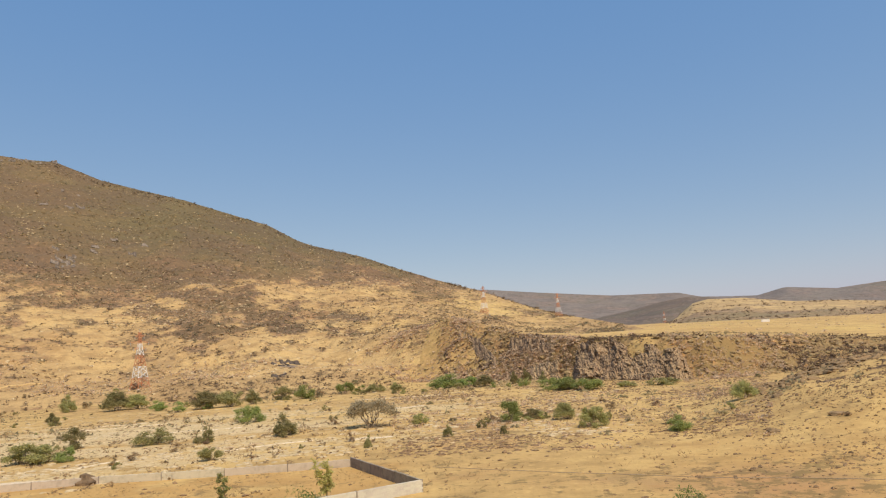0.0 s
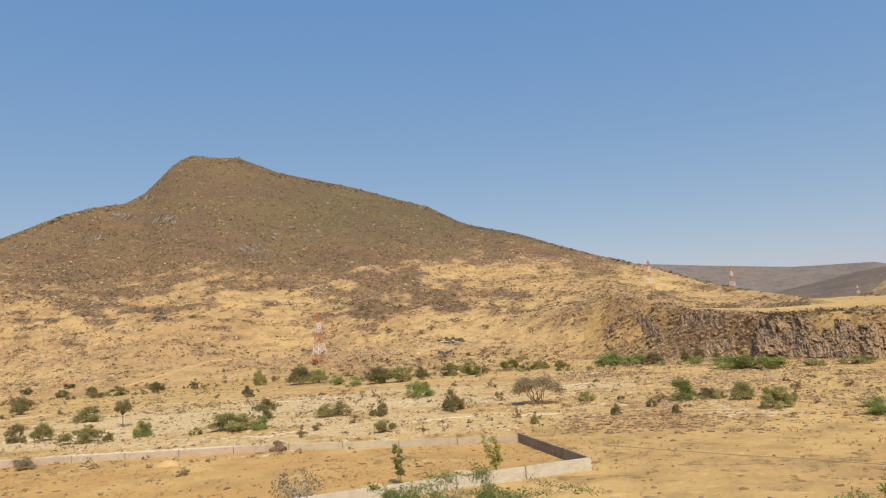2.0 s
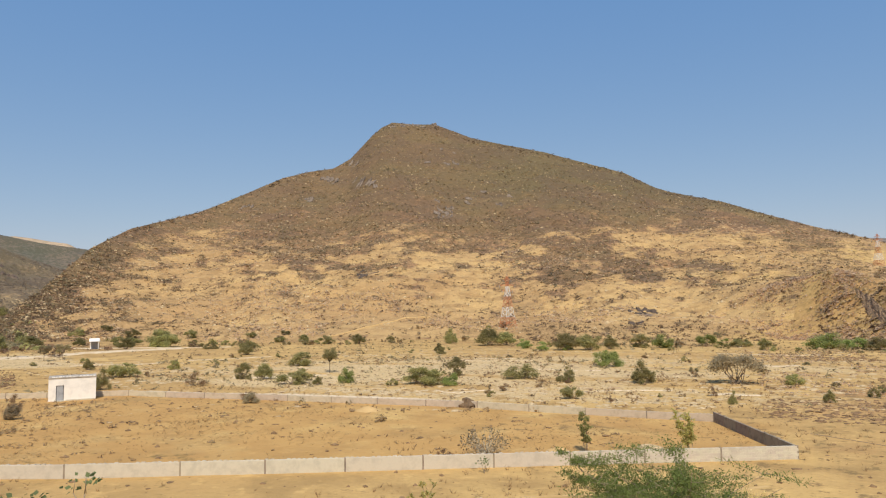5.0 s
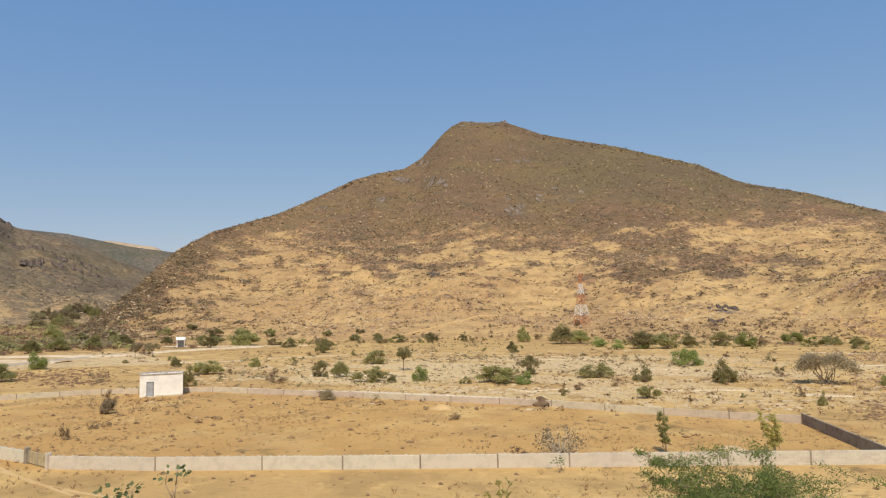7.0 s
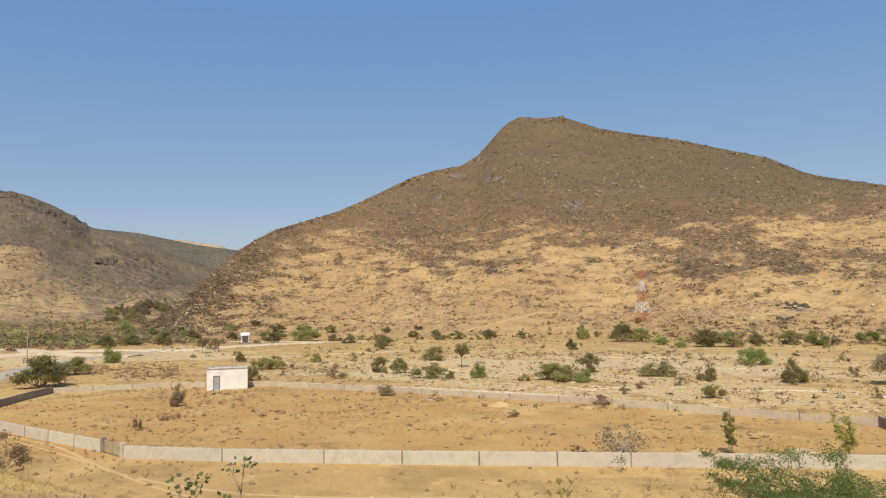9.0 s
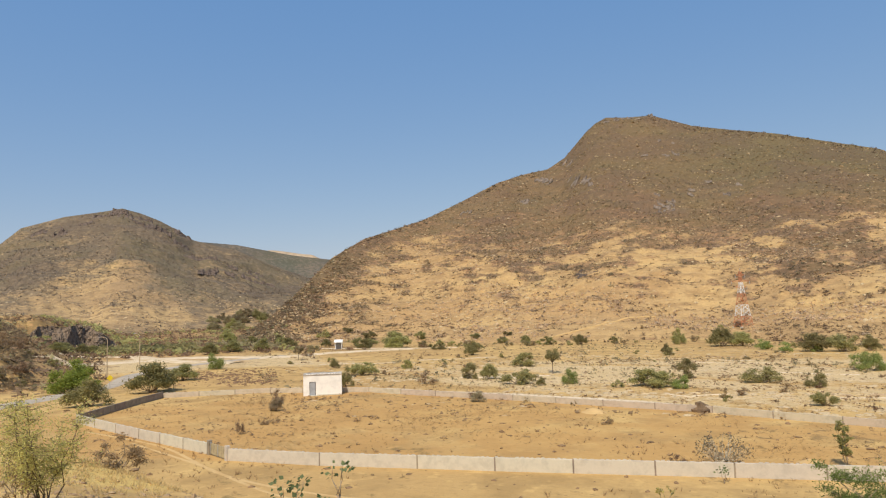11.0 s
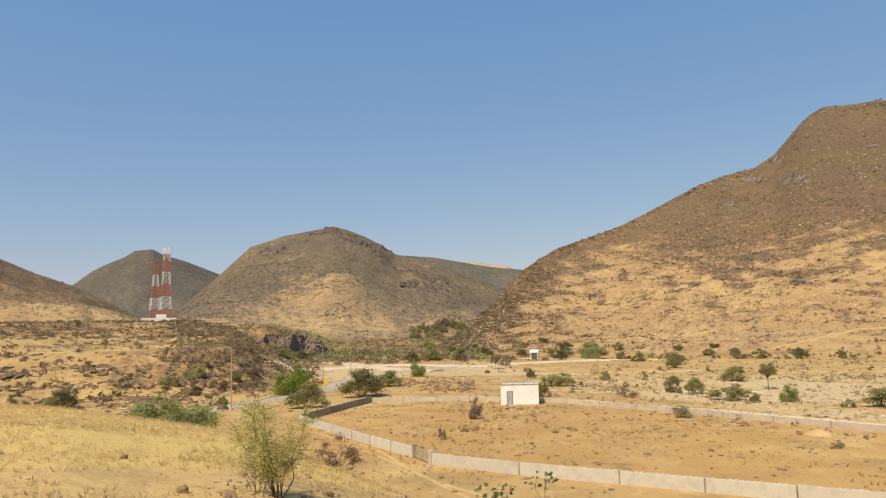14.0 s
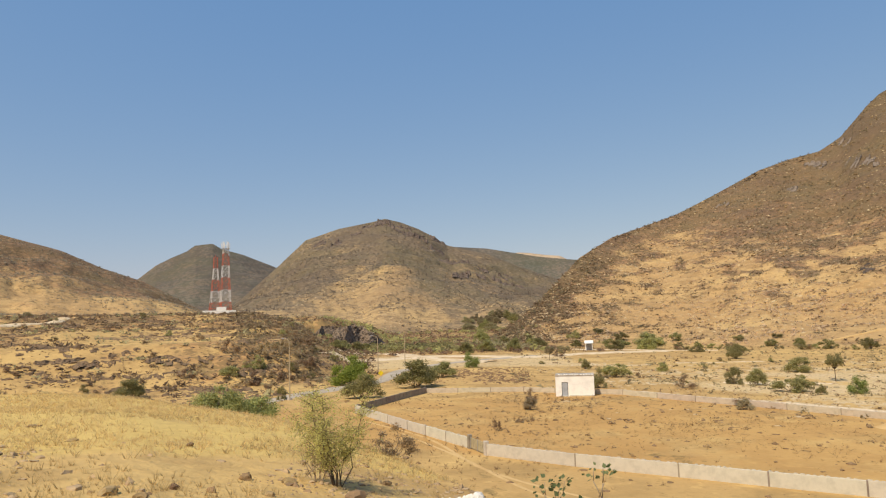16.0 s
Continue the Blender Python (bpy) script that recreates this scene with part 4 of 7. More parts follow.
def tower(name, label, category, x, y, z, H, wb, wt, bands, colours, turn=0.0, bar=0.16, group=""):
    ob = thing(name, label, category, pose(x, y, z, 0, 0, turn), group)
    cuts = [H * i / bands for i in range(bands + 1)]
    for i in range(bands):
        a, b = cuts[i], cuts[i + 1]
        s = Solid()
        lattice(s, a, b, mast_width(a, H, wb, wt), mast_width(b, H, wb, wt), bar * (1 - 0.35 * i / bands), 2)
        part("lattice_section", s.mesh("lattice_section", colours[i % 2]), ob, "red painted lattice" if i % 2 == 0 else "white painted lattice")
    for cx, cy in ((-1, -1), (1, -1), (1, 1), (-1, 1)):
        part("footing", Solid().box(cx * wb / 2 - 0.4, cy * wb / 2 - 0.4, -1.2, cx * wb / 2 + 0.4, cy * wb / 2 + 0.4, 0.3, 0.03).mesh("footing", M_BLOCK), ob)
    return ob


def pylon(label, x, y, z, H, turn, group="power pylons"):
    ob = tower("power_pylon", label, "pylon", x, y, z, H, H * 0.24, H * 0.035, 5, (M_ORANGE, M_MAST_WHITE), turn, H * 0.0055, group)
    for k, half in ((0.72, 0.12), (0.82, 0.18), (0.93, 0.09)):
        for sx in (-1, 1):
            s = Solid()
            tip = (sx * H * half, 0, H * k)
            for dy in (-1, 1):
                s.rod((sx * H * 0.03, dy * H * 0.025, H * (k + 0.02)), tip, H * 0.003, None, 4)
                s.rod((sx * H * 0.03, dy * H * 0.025, H * (k - 0.015)), tip, H * 0.003, None, 4)
            arm = part("cross_arm", s.mesh("cross_arm", M_ORANGE), ob)
            part("insulator", Solid().rod(tip, (tip[0], 0, H * (k - 0.05)), H * 0.004, None, 6).mesh("insulator", M_STEEL), arm)
    part("spire", Solid().rod((0, 0, H * 0.96), (0, 0, H * 1.06), H * 0.006, H * 0.002, 5).mesh("spire", M_STEEL), ob)
    return ob


def on_mountain(az, el):
    """Where a sight line at this bearing and elevation meets the mountain."""
    s = np.linspace(0.0, 1.0, 900)
    x, y, z = mountain_z(np.full_like(s, az), s)
    e = np.degrees(np.arctan2(z - EYE_Z, np.hypot(x, y)))
    k = int(np.argmax(e >= el)) if (e >= el).any() else len(s) - 1
    return float(x[k]), float(y[k]), float(z[k])


for az, e0, e1, lab in ((23.85, -1.45, 3.0, "red and white lattice power pylon at the mountain's foot"), (-3.05, 2.59, 5.0, "faded red and white lattice pylon on the ridge shoulder"),
                        (-9.03, 1.95, 3.95, "faded red and white lattice pylon on the plateau edge")):
    px, py, pz = on_mountain(az, e0)
    d = math.hypot(px, py)
    pylon(lab, px, py, pz - 0.3, d * (math.tan(radians(e1)) - math.tan(radians(e0))) / 1.05, az + 35)
px, py = at(-17.15, 1250)
pylon("small distant red and white lattice pylon", px, py, gz(px, py) - 0.3, 20, 20)

# the two masts on the knoll
MAST_D = 318
mx, my = at(84.55, MAST_D)
mz = gz(mx, my)
H1 = MAST_D * math.tan(radians(6.95)) + EYE_Z - mz
mast = tower("telecom_mast", "tall red and white lattice telecom mast with panel antennas", "mast", mx, my, mz, H1, 4.4, 2.2, 6, (M_RED, M_MAST_WHITE), 84 + 12, 0.105, "masts on the knoll")
top = part("platform", Solid().box(-1.5, -1.5, H1 * 0.90, 1.5, 1.5, H1 * 0.905).mesh("platform", M_STEEL), mast)
for i in range(6):
    a = 2 * math.pi * i / 6
    part("panel_antenna", Solid().box(-0.16, -0.1, 0, 0.16, 0.1, 2.4, 0.02).mesh("panel_antenna", M_MAST_WHITE), top, m=pose(1.75 * math.cos(a), 1.75 * math.sin(a), H1 * 0.905, 0, 0, math.degrees(a) - 90))
part("dish", Solid().rod((0.9, -0.9, H1 * 0.82), (1.25, -1.25, H1 * 0.82), 0.15, 0.6, 14).mesh("dish", M_MAST_WHITE), mast)
nx, ny = at(85.3, MAST_D + 4)
nz = gz(nx, ny)
H2 = MAST_D * math.tan(radians(5.8)) + EYE_Z - nz
mast2 = tower("telecom_mast", "shorter red and white lattice mast beside the taller one", "mast", nx, ny, nz, H2, 5.0, 1.5, 5, (M_RED, M_MAST_WHITE), 84 + 12, 0.10, "masts on the knoll")
part("spire", Solid().rod((0, 0, H2), (0, 0, H2 + 1.2), 0.12, 0.05).mesh("spire", M_RED), mast2)
wx, wy = at(85.0, MAST_D - 7)
fence = thing("equipment_enclosure", "low whitewashed enclosure wall with cabins under the masts", "enclosure", pose(wx, wy, gz(wx, wy) - 0.6, 0, 0, 85))
part("enclosure_wall", Solid().box(-6.6, -0.15, 0, 6.6, 0.15, 2.1, 0.03).mesh("enclosure_wall", M_WHITE), fence)
for sx in (-1, 1):
    part("enclosure_wall", Solid().box(sx * 6.6 - 0.15, 0.16, 0, sx * 6.6 + 0.15, 12, 2.1, 0.03).mesh("enclosure_wall", M_WHITE), fence)
part("cabin", Solid().box(-1.2, 1.0, 0, 2.8, 4.0, 3.6, 0.05).mesh("cabin", M_WHITE), fence, "white equipment cabin")


# ---------------------------------------------------------------- road, lamps, sign
def ribbon(name, label, pts, width, material, lift, category="road", zfun=ground_z, ragged=0.12):
    """A strip laid on the ground along bearings and distances."""
    P = np.array([at(a, d) for a, d in pts])
    t = np.linspace(0, len(P) - 1, 40 * len(P))
    i = np.clip(t.astype(int), 0, len(P) - 2)
    u = t - i
    p0, p1, p2, p3 = P[np.maximum(i - 1, 0)], P[i], P[i + 1], P[np.minimum(i + 2, len(P) - 1)]
    u = u[:, None]
    C = 0.5 * (2 * p1 + (p2 - p0) * u + (2 * p0 - 5 * p1 + 4 * p2 - p3) * u ** 2 + (3 * p1 - p0 - 3 * p2 + p3) * u ** 3)
    tan = np.gradient(C, axis=0)
    tan /= np.linalg.norm(tan, axis=1, keepdims=True)
    nrm = np.stack([-tan[:, 1], tan[:, 0]], 1)
    ws = np.linspace(-0.5, 0.5, 9)
    edge = 1 + ragged * fbm(C[:, 0], C[:, 1], 9, 3)
    X = C[:, 0:1] + nrm[:, 0:1] * ws * width * edge[:, None]
    Y = C[:, 1:2] + nrm[:, 1:2] * ws * width * edge[:, None]
    Z = zfun(X, Y) + lift * (1 - (2 * np.abs(ws)) ** 6) - 0.02
    return thing(name, label, category, kind="structure", me=grid_mesh(name, X[::-1], Y[::-1], Z[::-1], material))


ribbon("road", "worn grey asphalt road winding up the valley", [(95, 95), (86, 112), (79.9, 127), (76.2, 137), (72.6, 155), (70.7, 180), (66.5, 205), (60, 235)], 3.8, M_ASPHALT, 0.22)
ribbon("dirt_road", "pale dusty dirt road along the stream bed", [(77, 205), (73, 225), (69, 240), (64.5, 235), (60, 228), (56.5, 240), (50, 265)], 9, M_TRACK, 0.28, ragged=0.6)
ribbon("foot_track", "narrow pale dirt track up the mountain's foot", [(62, 330), (61, 300), (59.5, 285), (57, 275), (52, 272), (46, 270)], 3.2, M_TRACK, 0.20, ragged=0.4)
ribbon("dirt_patch", "bare pale dusty ground beside the dirt road", [(75.5, 255), (73.5, 262), (71, 258), (68.5, 228), (65.5, 212), (63.5, 206)], 8, M_TRACK, 0.24, ragged=0.8)


ribbon("wheel_track", "pale wheel track worn into the soil outside the yard", [(74, 92), (69, 76), (64.8, 60), (58, 51), (50, 47), (40, 45.5), (28, 45.5), (16, 48), (5, 55)], 0.45, M_RUT, 0.03, "track")
ribbon("wheel_track", "second pale wheel track beside the first", [(71, 80), (66.5, 65), (60.5, 51), (52, 45.2), (40, 43), (28, 43), (16, 45.5), (5, 52)], 0.4, M_RUT, 0.03, "track")
trail = []
for az, el in ((38.6, -2.05), (36.2, -1.5), (32.8, -0.73), (30.2, -0.55), (27.5, -0.6), (24.4, -0.85)):
    px, py, pz = on_mountain(az, el)
    trail.append((az, math.hypot(px, py)))
ribbon("hill_track", "narrow pale track climbing across the mountain's foot", trail[:4], 0.9, M_RUT, 0.5, "track", land_z)
ribbon("gravel_strip", "bright strip of gravel behind the back wall", [(9.5, 82), (16, 84.5), (26, 92), (36, 101), (44, 109), (52, 120)], 2.2, M_GRAVEL, 0.12, "gravel")
streak_rng = random.Random(77)
for i in range(12):
    a_, d_, w_ = streak_rng.uniform(-6, 52), streak_rng.uniform(96, 190), streak_rng.uniform(2.5, 7.5)
    d_ += 26 * max(0, (a_ - 34) / 18)
    bend = [streak_rng.uniform(-2.2, 2.2) for _ in range(4)]
    ribbon("gravel_streak", "thin pale streak of gravel in the dry stream bed", [(a_ + w_ * k / 3, d_ + bend[k]) for k in range(4)], streak_rng.uniform(0.5, 1.5), M_GRAVEL, 0.10, "gravel")
ribbon("hill_road", "pale graded road on the far side of the knoll", [(106, 240), (101, 243), (98.4, 249), (96.8, 256), (95.6, 266)], 3.6, M_TRACK, 0.5)


def street_lamp(az, d, h, turn):
    x, y = at(az, d)
    ob = thing("street_lamp", "slender tan steel street lamp with one curved arm", "street lamp", pose(x, y, gz(x, y) - 0.1, 0, 0, turn), "street lamps")
    part("base", Solid().box(-0.3, -0.3, 0, 0.3, 0.3, 0.5, 0.04).mesh("base", M_BLOCK), ob)
    part("pole", Solid().rod((0, 0, 0.4), (0, 0, h - 0.7), 0.13, 0.075, 8).mesh("pole", M_POLE), ob)
    s = Solid()
    prev = (0, 0, h - 0.75)
    for i in range(1, 7):
        a = math.pi / 2 * i / 6
        cur = (1.9 * (1 - math.cos(a)), 0, h - 0.75 + 0.75 * math.sin(a))
        s.rod(prev, cur, 0.06, 0.055, 6)
        prev = cur
    part("arm", s.mesh("arm", M_POLE), ob)
    part("lamp_head", Solid().box(1.75, -0.15, h - 0.08, 2.5, 0.15, h + 0.05, 0.03).mesh("lamp_head", M_STEEL), ob)


street_lamp(79.75, 123.3, 10.5, 200)
street_lamp(72.7, 172, 9.3, 205)
street_lamp(70.5, 196, 9.3, 200)

sx_, sy_ = at(72.5, 150)
sign = thing("road_sign", "yellow diamond warning sign on a steel post", "road sign", pose(sx_, sy_, gz(sx_, sy_), 0, 0, 70))
part("post", Solid().rod((0, 0, -0.2), (0, 0, 2.6), 0.05, 0.05, 6).mesh("post", M_STEEL), sign)
part("plate", Solid().add([(0, -0.07, 1.5), (0.6, -0.07, 2.1), (0, -0.07, 2.7), (-0.6, -0.07, 2.1), (0, -0.045, 1.5), (0.6, -0.045, 2.1), (0, -0.045, 2.7), (-0.6, -0.045, 2.1)],
                          [(0, 1, 2, 3), (7, 6, 5, 4), (0, 4, 5, 1), (1, 5, 6, 2), (2, 6, 7, 3), (3, 7, 4, 0)]).mesh("plate", M_YELLOW), sign)

bx, by = at(55.6, 268)
booth = thing("open_shelter", "small open shelter with white roof at the stream bed", "shelter", pose(bx, by, gz(bx, by), 0, 0, 50) @ Matrix.Diagonal((0.72, 0.70, 1.05, 1)))
for ax, ay in ((-1.7, -1.3), (1.7, -1.3), (-1.7, 1.3), (1.7, 1.3)):
    part("post", Solid().box(ax - 0.12, ay - 0.12, -0.2, ax + 0.12, ay + 0.12, 2.5).mesh("post", M_WHITE), booth)
part("rear_wall", Solid().box(-1.58, 1.25, -0.1, 1.58, 1.36, 2.45).mesh("rear_wall", M_GREY_DOOR), booth)
part("roof", Solid().add([(-2.2, -1.8, 2.5), (2.2, -1.8, 2.5), (2.2, 1.8, 2.5), (-2.2, 1.8, 2.5), (-2.2, -0.2, 3.5), (2.2, -0.2, 3.5), (2.2, 0.2, 3.5), (-2.2, 0.2, 3.5)],
                         [(3, 2, 1, 0), (4, 5, 6, 7), (0, 1, 5, 4), (1, 2, 6, 5), (2, 3, 7, 6), (3, 0, 4, 7)]).mesh("roof", M_MAST_WHITE), booth)

# small white house far off on the plateau
hx, hy = at(-24.3, 620)
house = thing("white_house", "tiny distant white flat-roofed house on the plateau", "house", pose(hx, hy, gz(hx, hy) - 0.3, 0, 0, -20))
part("wall", Solid().box(-3, -2.5, 0, 3, 2.5, 2.6, 0.04).mesh("wall", M_WHITE), house)
part("roof", Solid().box(-3.2, -2.7, 2.6, 3.2, 2.7, 2.85, 0.03).mesh("roof", M_ROOF), house)

# hose laid across the open ground
run = [(2.0, 74), (-3, 70), (-8, 67), (-13, 65), (-19, 63), (-25, 62), (-33, 61)]
pipe = Solid()
prev = None
for i in range(90):
    u = i / 89 * (len(run) - 1)
    k = min(int(u), len(run) - 2)
    a_, d_ = (run[k][j] + (run[k + 1][j] - run[k][j]) * (u - k) for j in (0, 1))
    x_, y_ = at(a_, d_)
    cur = (x_, y_, gz(x_, y_) + 0.025)
    if prev:
        pipe.rod(prev, cur, 0.028, None, 5)
    prev = cur
thing("water_pipe", "thin dark plastic pipe lying across the bare ground", "pipe", me=pipe.mesh("water_pipe", M_PALE_BARK))


# ---------------------------------------------------------------- cliffs
def cliff_strip(name, label, a0, a1, foot, depth, height, base_z, column=3.4, seed=0, material=M_BASALT, k=26, rough=1.0, fine=0.055, kind="structure", group="", category="cliff"):
    """A broken rock face along bearings a0 to a1: rough columns, ledges and a ragged top."""
    n = max(24, int(abs(a1 - a0) / fine))
    az = np.linspace(a0, a1, n)
    v = np.linspace(-0.06, 1, k)
    A, V = np.meshgrid(az, v, indexing="ij")
    f0 = foot(az)
    u = np.cumsum(np.concatenate([[0], np.hypot(np.diff(-f0 * np.sin(np.radians(az))), np.diff(f0 * np.cos(np.radians(az))))]))
    fade = step(0, 0.24, (az - a0) / (a1 - a0)) * step(1, 0.9, (az - a0) / (a1 - a0))
    H = height(az) * (1 + 0.30 * fbm(u, u * 0 + seed, 11, 4) + 0.12 * np.floor(3 * value_noise(u / column, u * 0 + 3 + seed)) / 3) * (0.05 + 0.95 * fade)
    big = fbm(u, u * 0 + 11 + seed, 24, 4) - 2.0 * (1 - fade)
    U = np.broadcast_to(u[:, None], A.shape)
    VH = V * H[:, None]

    def blocks(w, h, k):
        # broken blocks about w wide and h high, each set in or out by chance
        pu, pv = U / w + 0.9 * fbm(U, VH, 2.2 * w, 3) + k, VH / h + 0.9 * fbm(U + 50, VH, 2.0 * w, 3) + 3.1 * k
        row = np.floor(pv)
        return value_noise(np.floor(pu + 0.5 * (row % 2)) * 1.71 + 0.3, row * 2.37 + 0.4 + seed) - 0.5
    face = 1.5 * blocks(column * 1.1, column * 1.5, 0.0) + 1.3 * blocks(column * 0.45, column * 0.6, 5.0) + 0.8 * blocks(column * 0.22, column * 0.3, 9.0) + 3.4 * fbm(U, VH * 0.6, 2.6 * column, 5) + 1.2 * np.abs(fbm(U + 90, VH * 0.25, 3.2 * column, 3)) + 0.45 * np.floor(3.5 * (1 - V) + fbm(U, VH, 6, 3))
    foot_ = 2.0 * np.clip(0.3 + 0.2 * big[:, None] - V, 0, 1)
    D = depth(az)[:, None] * np.clip(V, 0, 1) ** 1.2 * 0.62 - rough * (face + 3.0 * big[:, None] + foot_ + 0.6)
    R = f0[:, None] + D
    X, Y = -R * np.sin(np.radians(A)), R * np.cos(np.radians(A))
    Z = base_z(az)[:, None] + VH
    me = grid_mesh(name, X, Y, Z, material)
    me.polygons.foreach_set("use_smooth", [False] * len(me.polygons))
    return thing(name, label, category, kind=kind, group=group, me=me)


def foot_height(foot, back=2.0):
    def f(az):
        r = foot(az) - back
        return ground_z(-r * np.sin(np.radians(az)), r * np.cos(np.radians(az))) - 0.3
    return f


cliff_strip("cliff_basalt", "dark broken basalt cliff of rough columns above the stream bed", -20.4, -9.2, cliff_foot, lambda a: tab(a, CLIFF_W), lambda a: tab(a, CLIFF_Z) * 0.97 * tab(a, [(-20.4, 0.5), (-18.8, 0.74), (-16, 0.86), (-11.5, 0.88), (-10, 0.7), (-9.2, 0.45)]), foot_height(cliff_foot), 2.4, k=56, fine=0.035)
OUT_FOOT = lambda a: cliff_foot(a) - 2.5 + tab(a, [(-4.4, 0.25), (-3.4, 0.38), (-0.2, 0.82)]) * tab(a, CLIFF_W)
cliff_strip("cliff_outcrop", "dark fractured rock outcrop slanting up the steep slope", -4.4, -0.2, OUT_FOOT, lambda a: 9 + 0 * a, lambda a: tab(a, [(-4.4, 5), (-2.6, 7.5), (-0.2, 4.5)]), foot_height(OUT_FOOT), 2.6, 5, M_BASALT, 24, 0.36)
PALE_FOOT = lambda a: cliff_foot(a) + 0.12 * tab(a, CLIFF_W)
cliff_strip("cliff_layers", "layered pale brown rock low on the slope", -9.3, -5.8, PALE_FOOT, lambda a: 9 + 0 * a, lambda a: tab(a, [(-9.3, 5.5), (-7, 5), (-5.8, 2.5)]), foot_height(PALE_FOOT), 1.5, 15, M_LAYERS, 24, 0.6)
TOP_FOOT = lambda a: cliff_foot(a) - 1.5 + 0.60 * tab(a, CLIFF_W)
cliff_strip("cliff_upper_band", "dark rock band under the plateau's edge", -9.4, -4.6, TOP_FOOT, lambda a: 5 + 0 * a, lambda a: 5.5 + 0 * a, foot_height(TOP_FOOT), 1.6, 25, M_BASALT, 18, 0.4)
RIM_FOOT = lambda a: cliff_foot(a) - 1.0 + 0.70 * tab(a, CLIFF_W)
cliff_strip("cliff_rim", "dark broken rock rim along the plateau's edge", -25.5, -16.8, RIM_FOOT, lambda a: 5 + 0 * a, lambda a: tab(a, [(-25.5, 1.2), (-19, 2.6), (-16.8, 2.2)]), foot_height(RIM_FOOT), 1.2, 35, M_BASALT, 12, 0.35)
# the shadowed cut beside the knoll, its shade carried by the dark rock colour
cliff_strip("cliff_ravine", "rock face in the ravine beside the knoll, its shade painted dark", 71.5, 78.0, lambda a: tab(a, [(71, 340), (78, 300)]) + 6 * fbm(a, a * 0, 1.2, 2), lambda a: 8 + 0 * a, lambda a: tab(a, [(71.5, 3), (73.2, 7), (74, 9.5), (78, 10.5)]), lambda a: tab(a, [(71, 2.2), (78, 3.2)]), 2.4, 9, M_RAVINE)


def rock_ledge(az, d, length, h, seed, label, material, group):
    """A low broken shelf of rock along the contour."""
    half = math.degrees(length / 2 / d)
    def foot(a):
        return d + 2.5 * fbm(a * 3.0, a * 0 + seed, 3, 3)
    cliff_strip("rock_ledge", label, az - half, az + half, foot, lambda a: 1.6 * h + 0 * a, lambda a: h * (0.8 + 0.5 * fbm(a * 5, a * 0 + seed, 2, 2)), foot_height(foot, 0.3),
                1.0, seed, material, 8, 0.45 * h, half * 2 / max(24, length / 0.45), "", group, "rock")


def crag(az, s_, length, h, seed, surface, dist, label, material, group):
    """A short broken cliff let into a hillside."""
    half = math.degrees(length / 2 / dist)
    probe = np.linspace(az - half, az + half, 60)
    px, py, pz = surface(probe, np.full_like(probe, s_) + 0.012 * fbm(probe * 4, probe * 0 + seed, 3, 2))
    rr = np.hypot(px, py)
    cliff_strip("rock_crag", label, az - half, az + half, lambda a: np.interp(a, probe, rr) - 0.5 * h, lambda a: 0.9 * h + 0 * a, lambda a: h * (0.8 + 0.5 * fbm(a * 8, a * 0 + seed, 2, 2)),
                lambda a: np.interp(a, probe, pz) - 0.35 * h, 3.0, seed, material, 12, 0.16 * h, half * 2 / max(30, length / 1.2), "", group, "rock")


crg = random.Random(5)
for az, s_, n_ in ((71.6, 0.955, 4), (69.8, 0.945, 4), (68, 0.95, 3), (63, 0.80, 3), (66, 0.78, 4), (68.5, 0.86, 4), (70.5, 0.92, 3), (73, 0.93, 3), (64.8, 0.62, 3), (61, 0.66, 2), (76, 0.9, 2)):
    for j in range(n_):
        crag(az + crg.uniform(-1.2, 1.2), s_ + crg.uniform(-0.05, 0.03), crg.uniform(10, 38), crg.uniform(3.5, 8.5), 200 + int(az) * 7 + j, lambda a, q: hill_z(a, q, *BACK_HILL), 1000, "dark crag on the rounded back hill", M_BACK_CRAG, "back hill crags")


def slope_share(az, el):
    """How far up the mountain, from foot 0 to crest 1, this elevation lies."""
    q = np.linspace(0.0, 1.0, 500)
    x, y, z = mountain_z(np.full_like(q, az), q)
    e = np.degrees(np.arctan2(z - EYE_Z, np.hypot(x, y)))
    return float(q[int(np.argmax(e >= el))]) if (e >= el).any() else 0.98


# bearing, elevation, half spreads of both, crags
for az, el, wa, we, n_ in ((38.6, 10.7, 0.9, 0.22, 7), (35.4, 10.4, 0.9, 0.3, 9), (40.2, 9.2, 1.0, 0.15, 6), (28.6, 8.3, 0.9, 0.7, 12), (31.3, 15.1, 1.8, 0.12, 9), (36.3, 12.0, 0.6, 0.1, 3), (44.5, 8.6, 0.8, 0.2, 3), (35.2, 3.2, 0.8, 0.35, 6), (13.2, -0.35, 0.9, 0.14, 6), (13.6, -1.25, 0.4, 0.14, 3), (29.8, 12.6, 2.2, 0.8, 5), (25, 9.5, 3, 1.2, 5)):
    for j in range(n_):
        a_ = az + crg.uniform(-wa, wa)
        d_, low_ = (780, False) if el > 6 else (380, True)
        crag(a_, slope_share(a_, el + crg.uniform(-we, we)), crg.uniform(4, 11) * (0.9 if low_ else 1.0), crg.uniform(1.6, 4.0) * (0.42 if low_ else 1.0), 300 + int(az) * 9 + j, mountain_z, d_, "grey broken crag on the mountainside", M_DARK_CRAG if low_ else M_CRAG, "mountain crags")

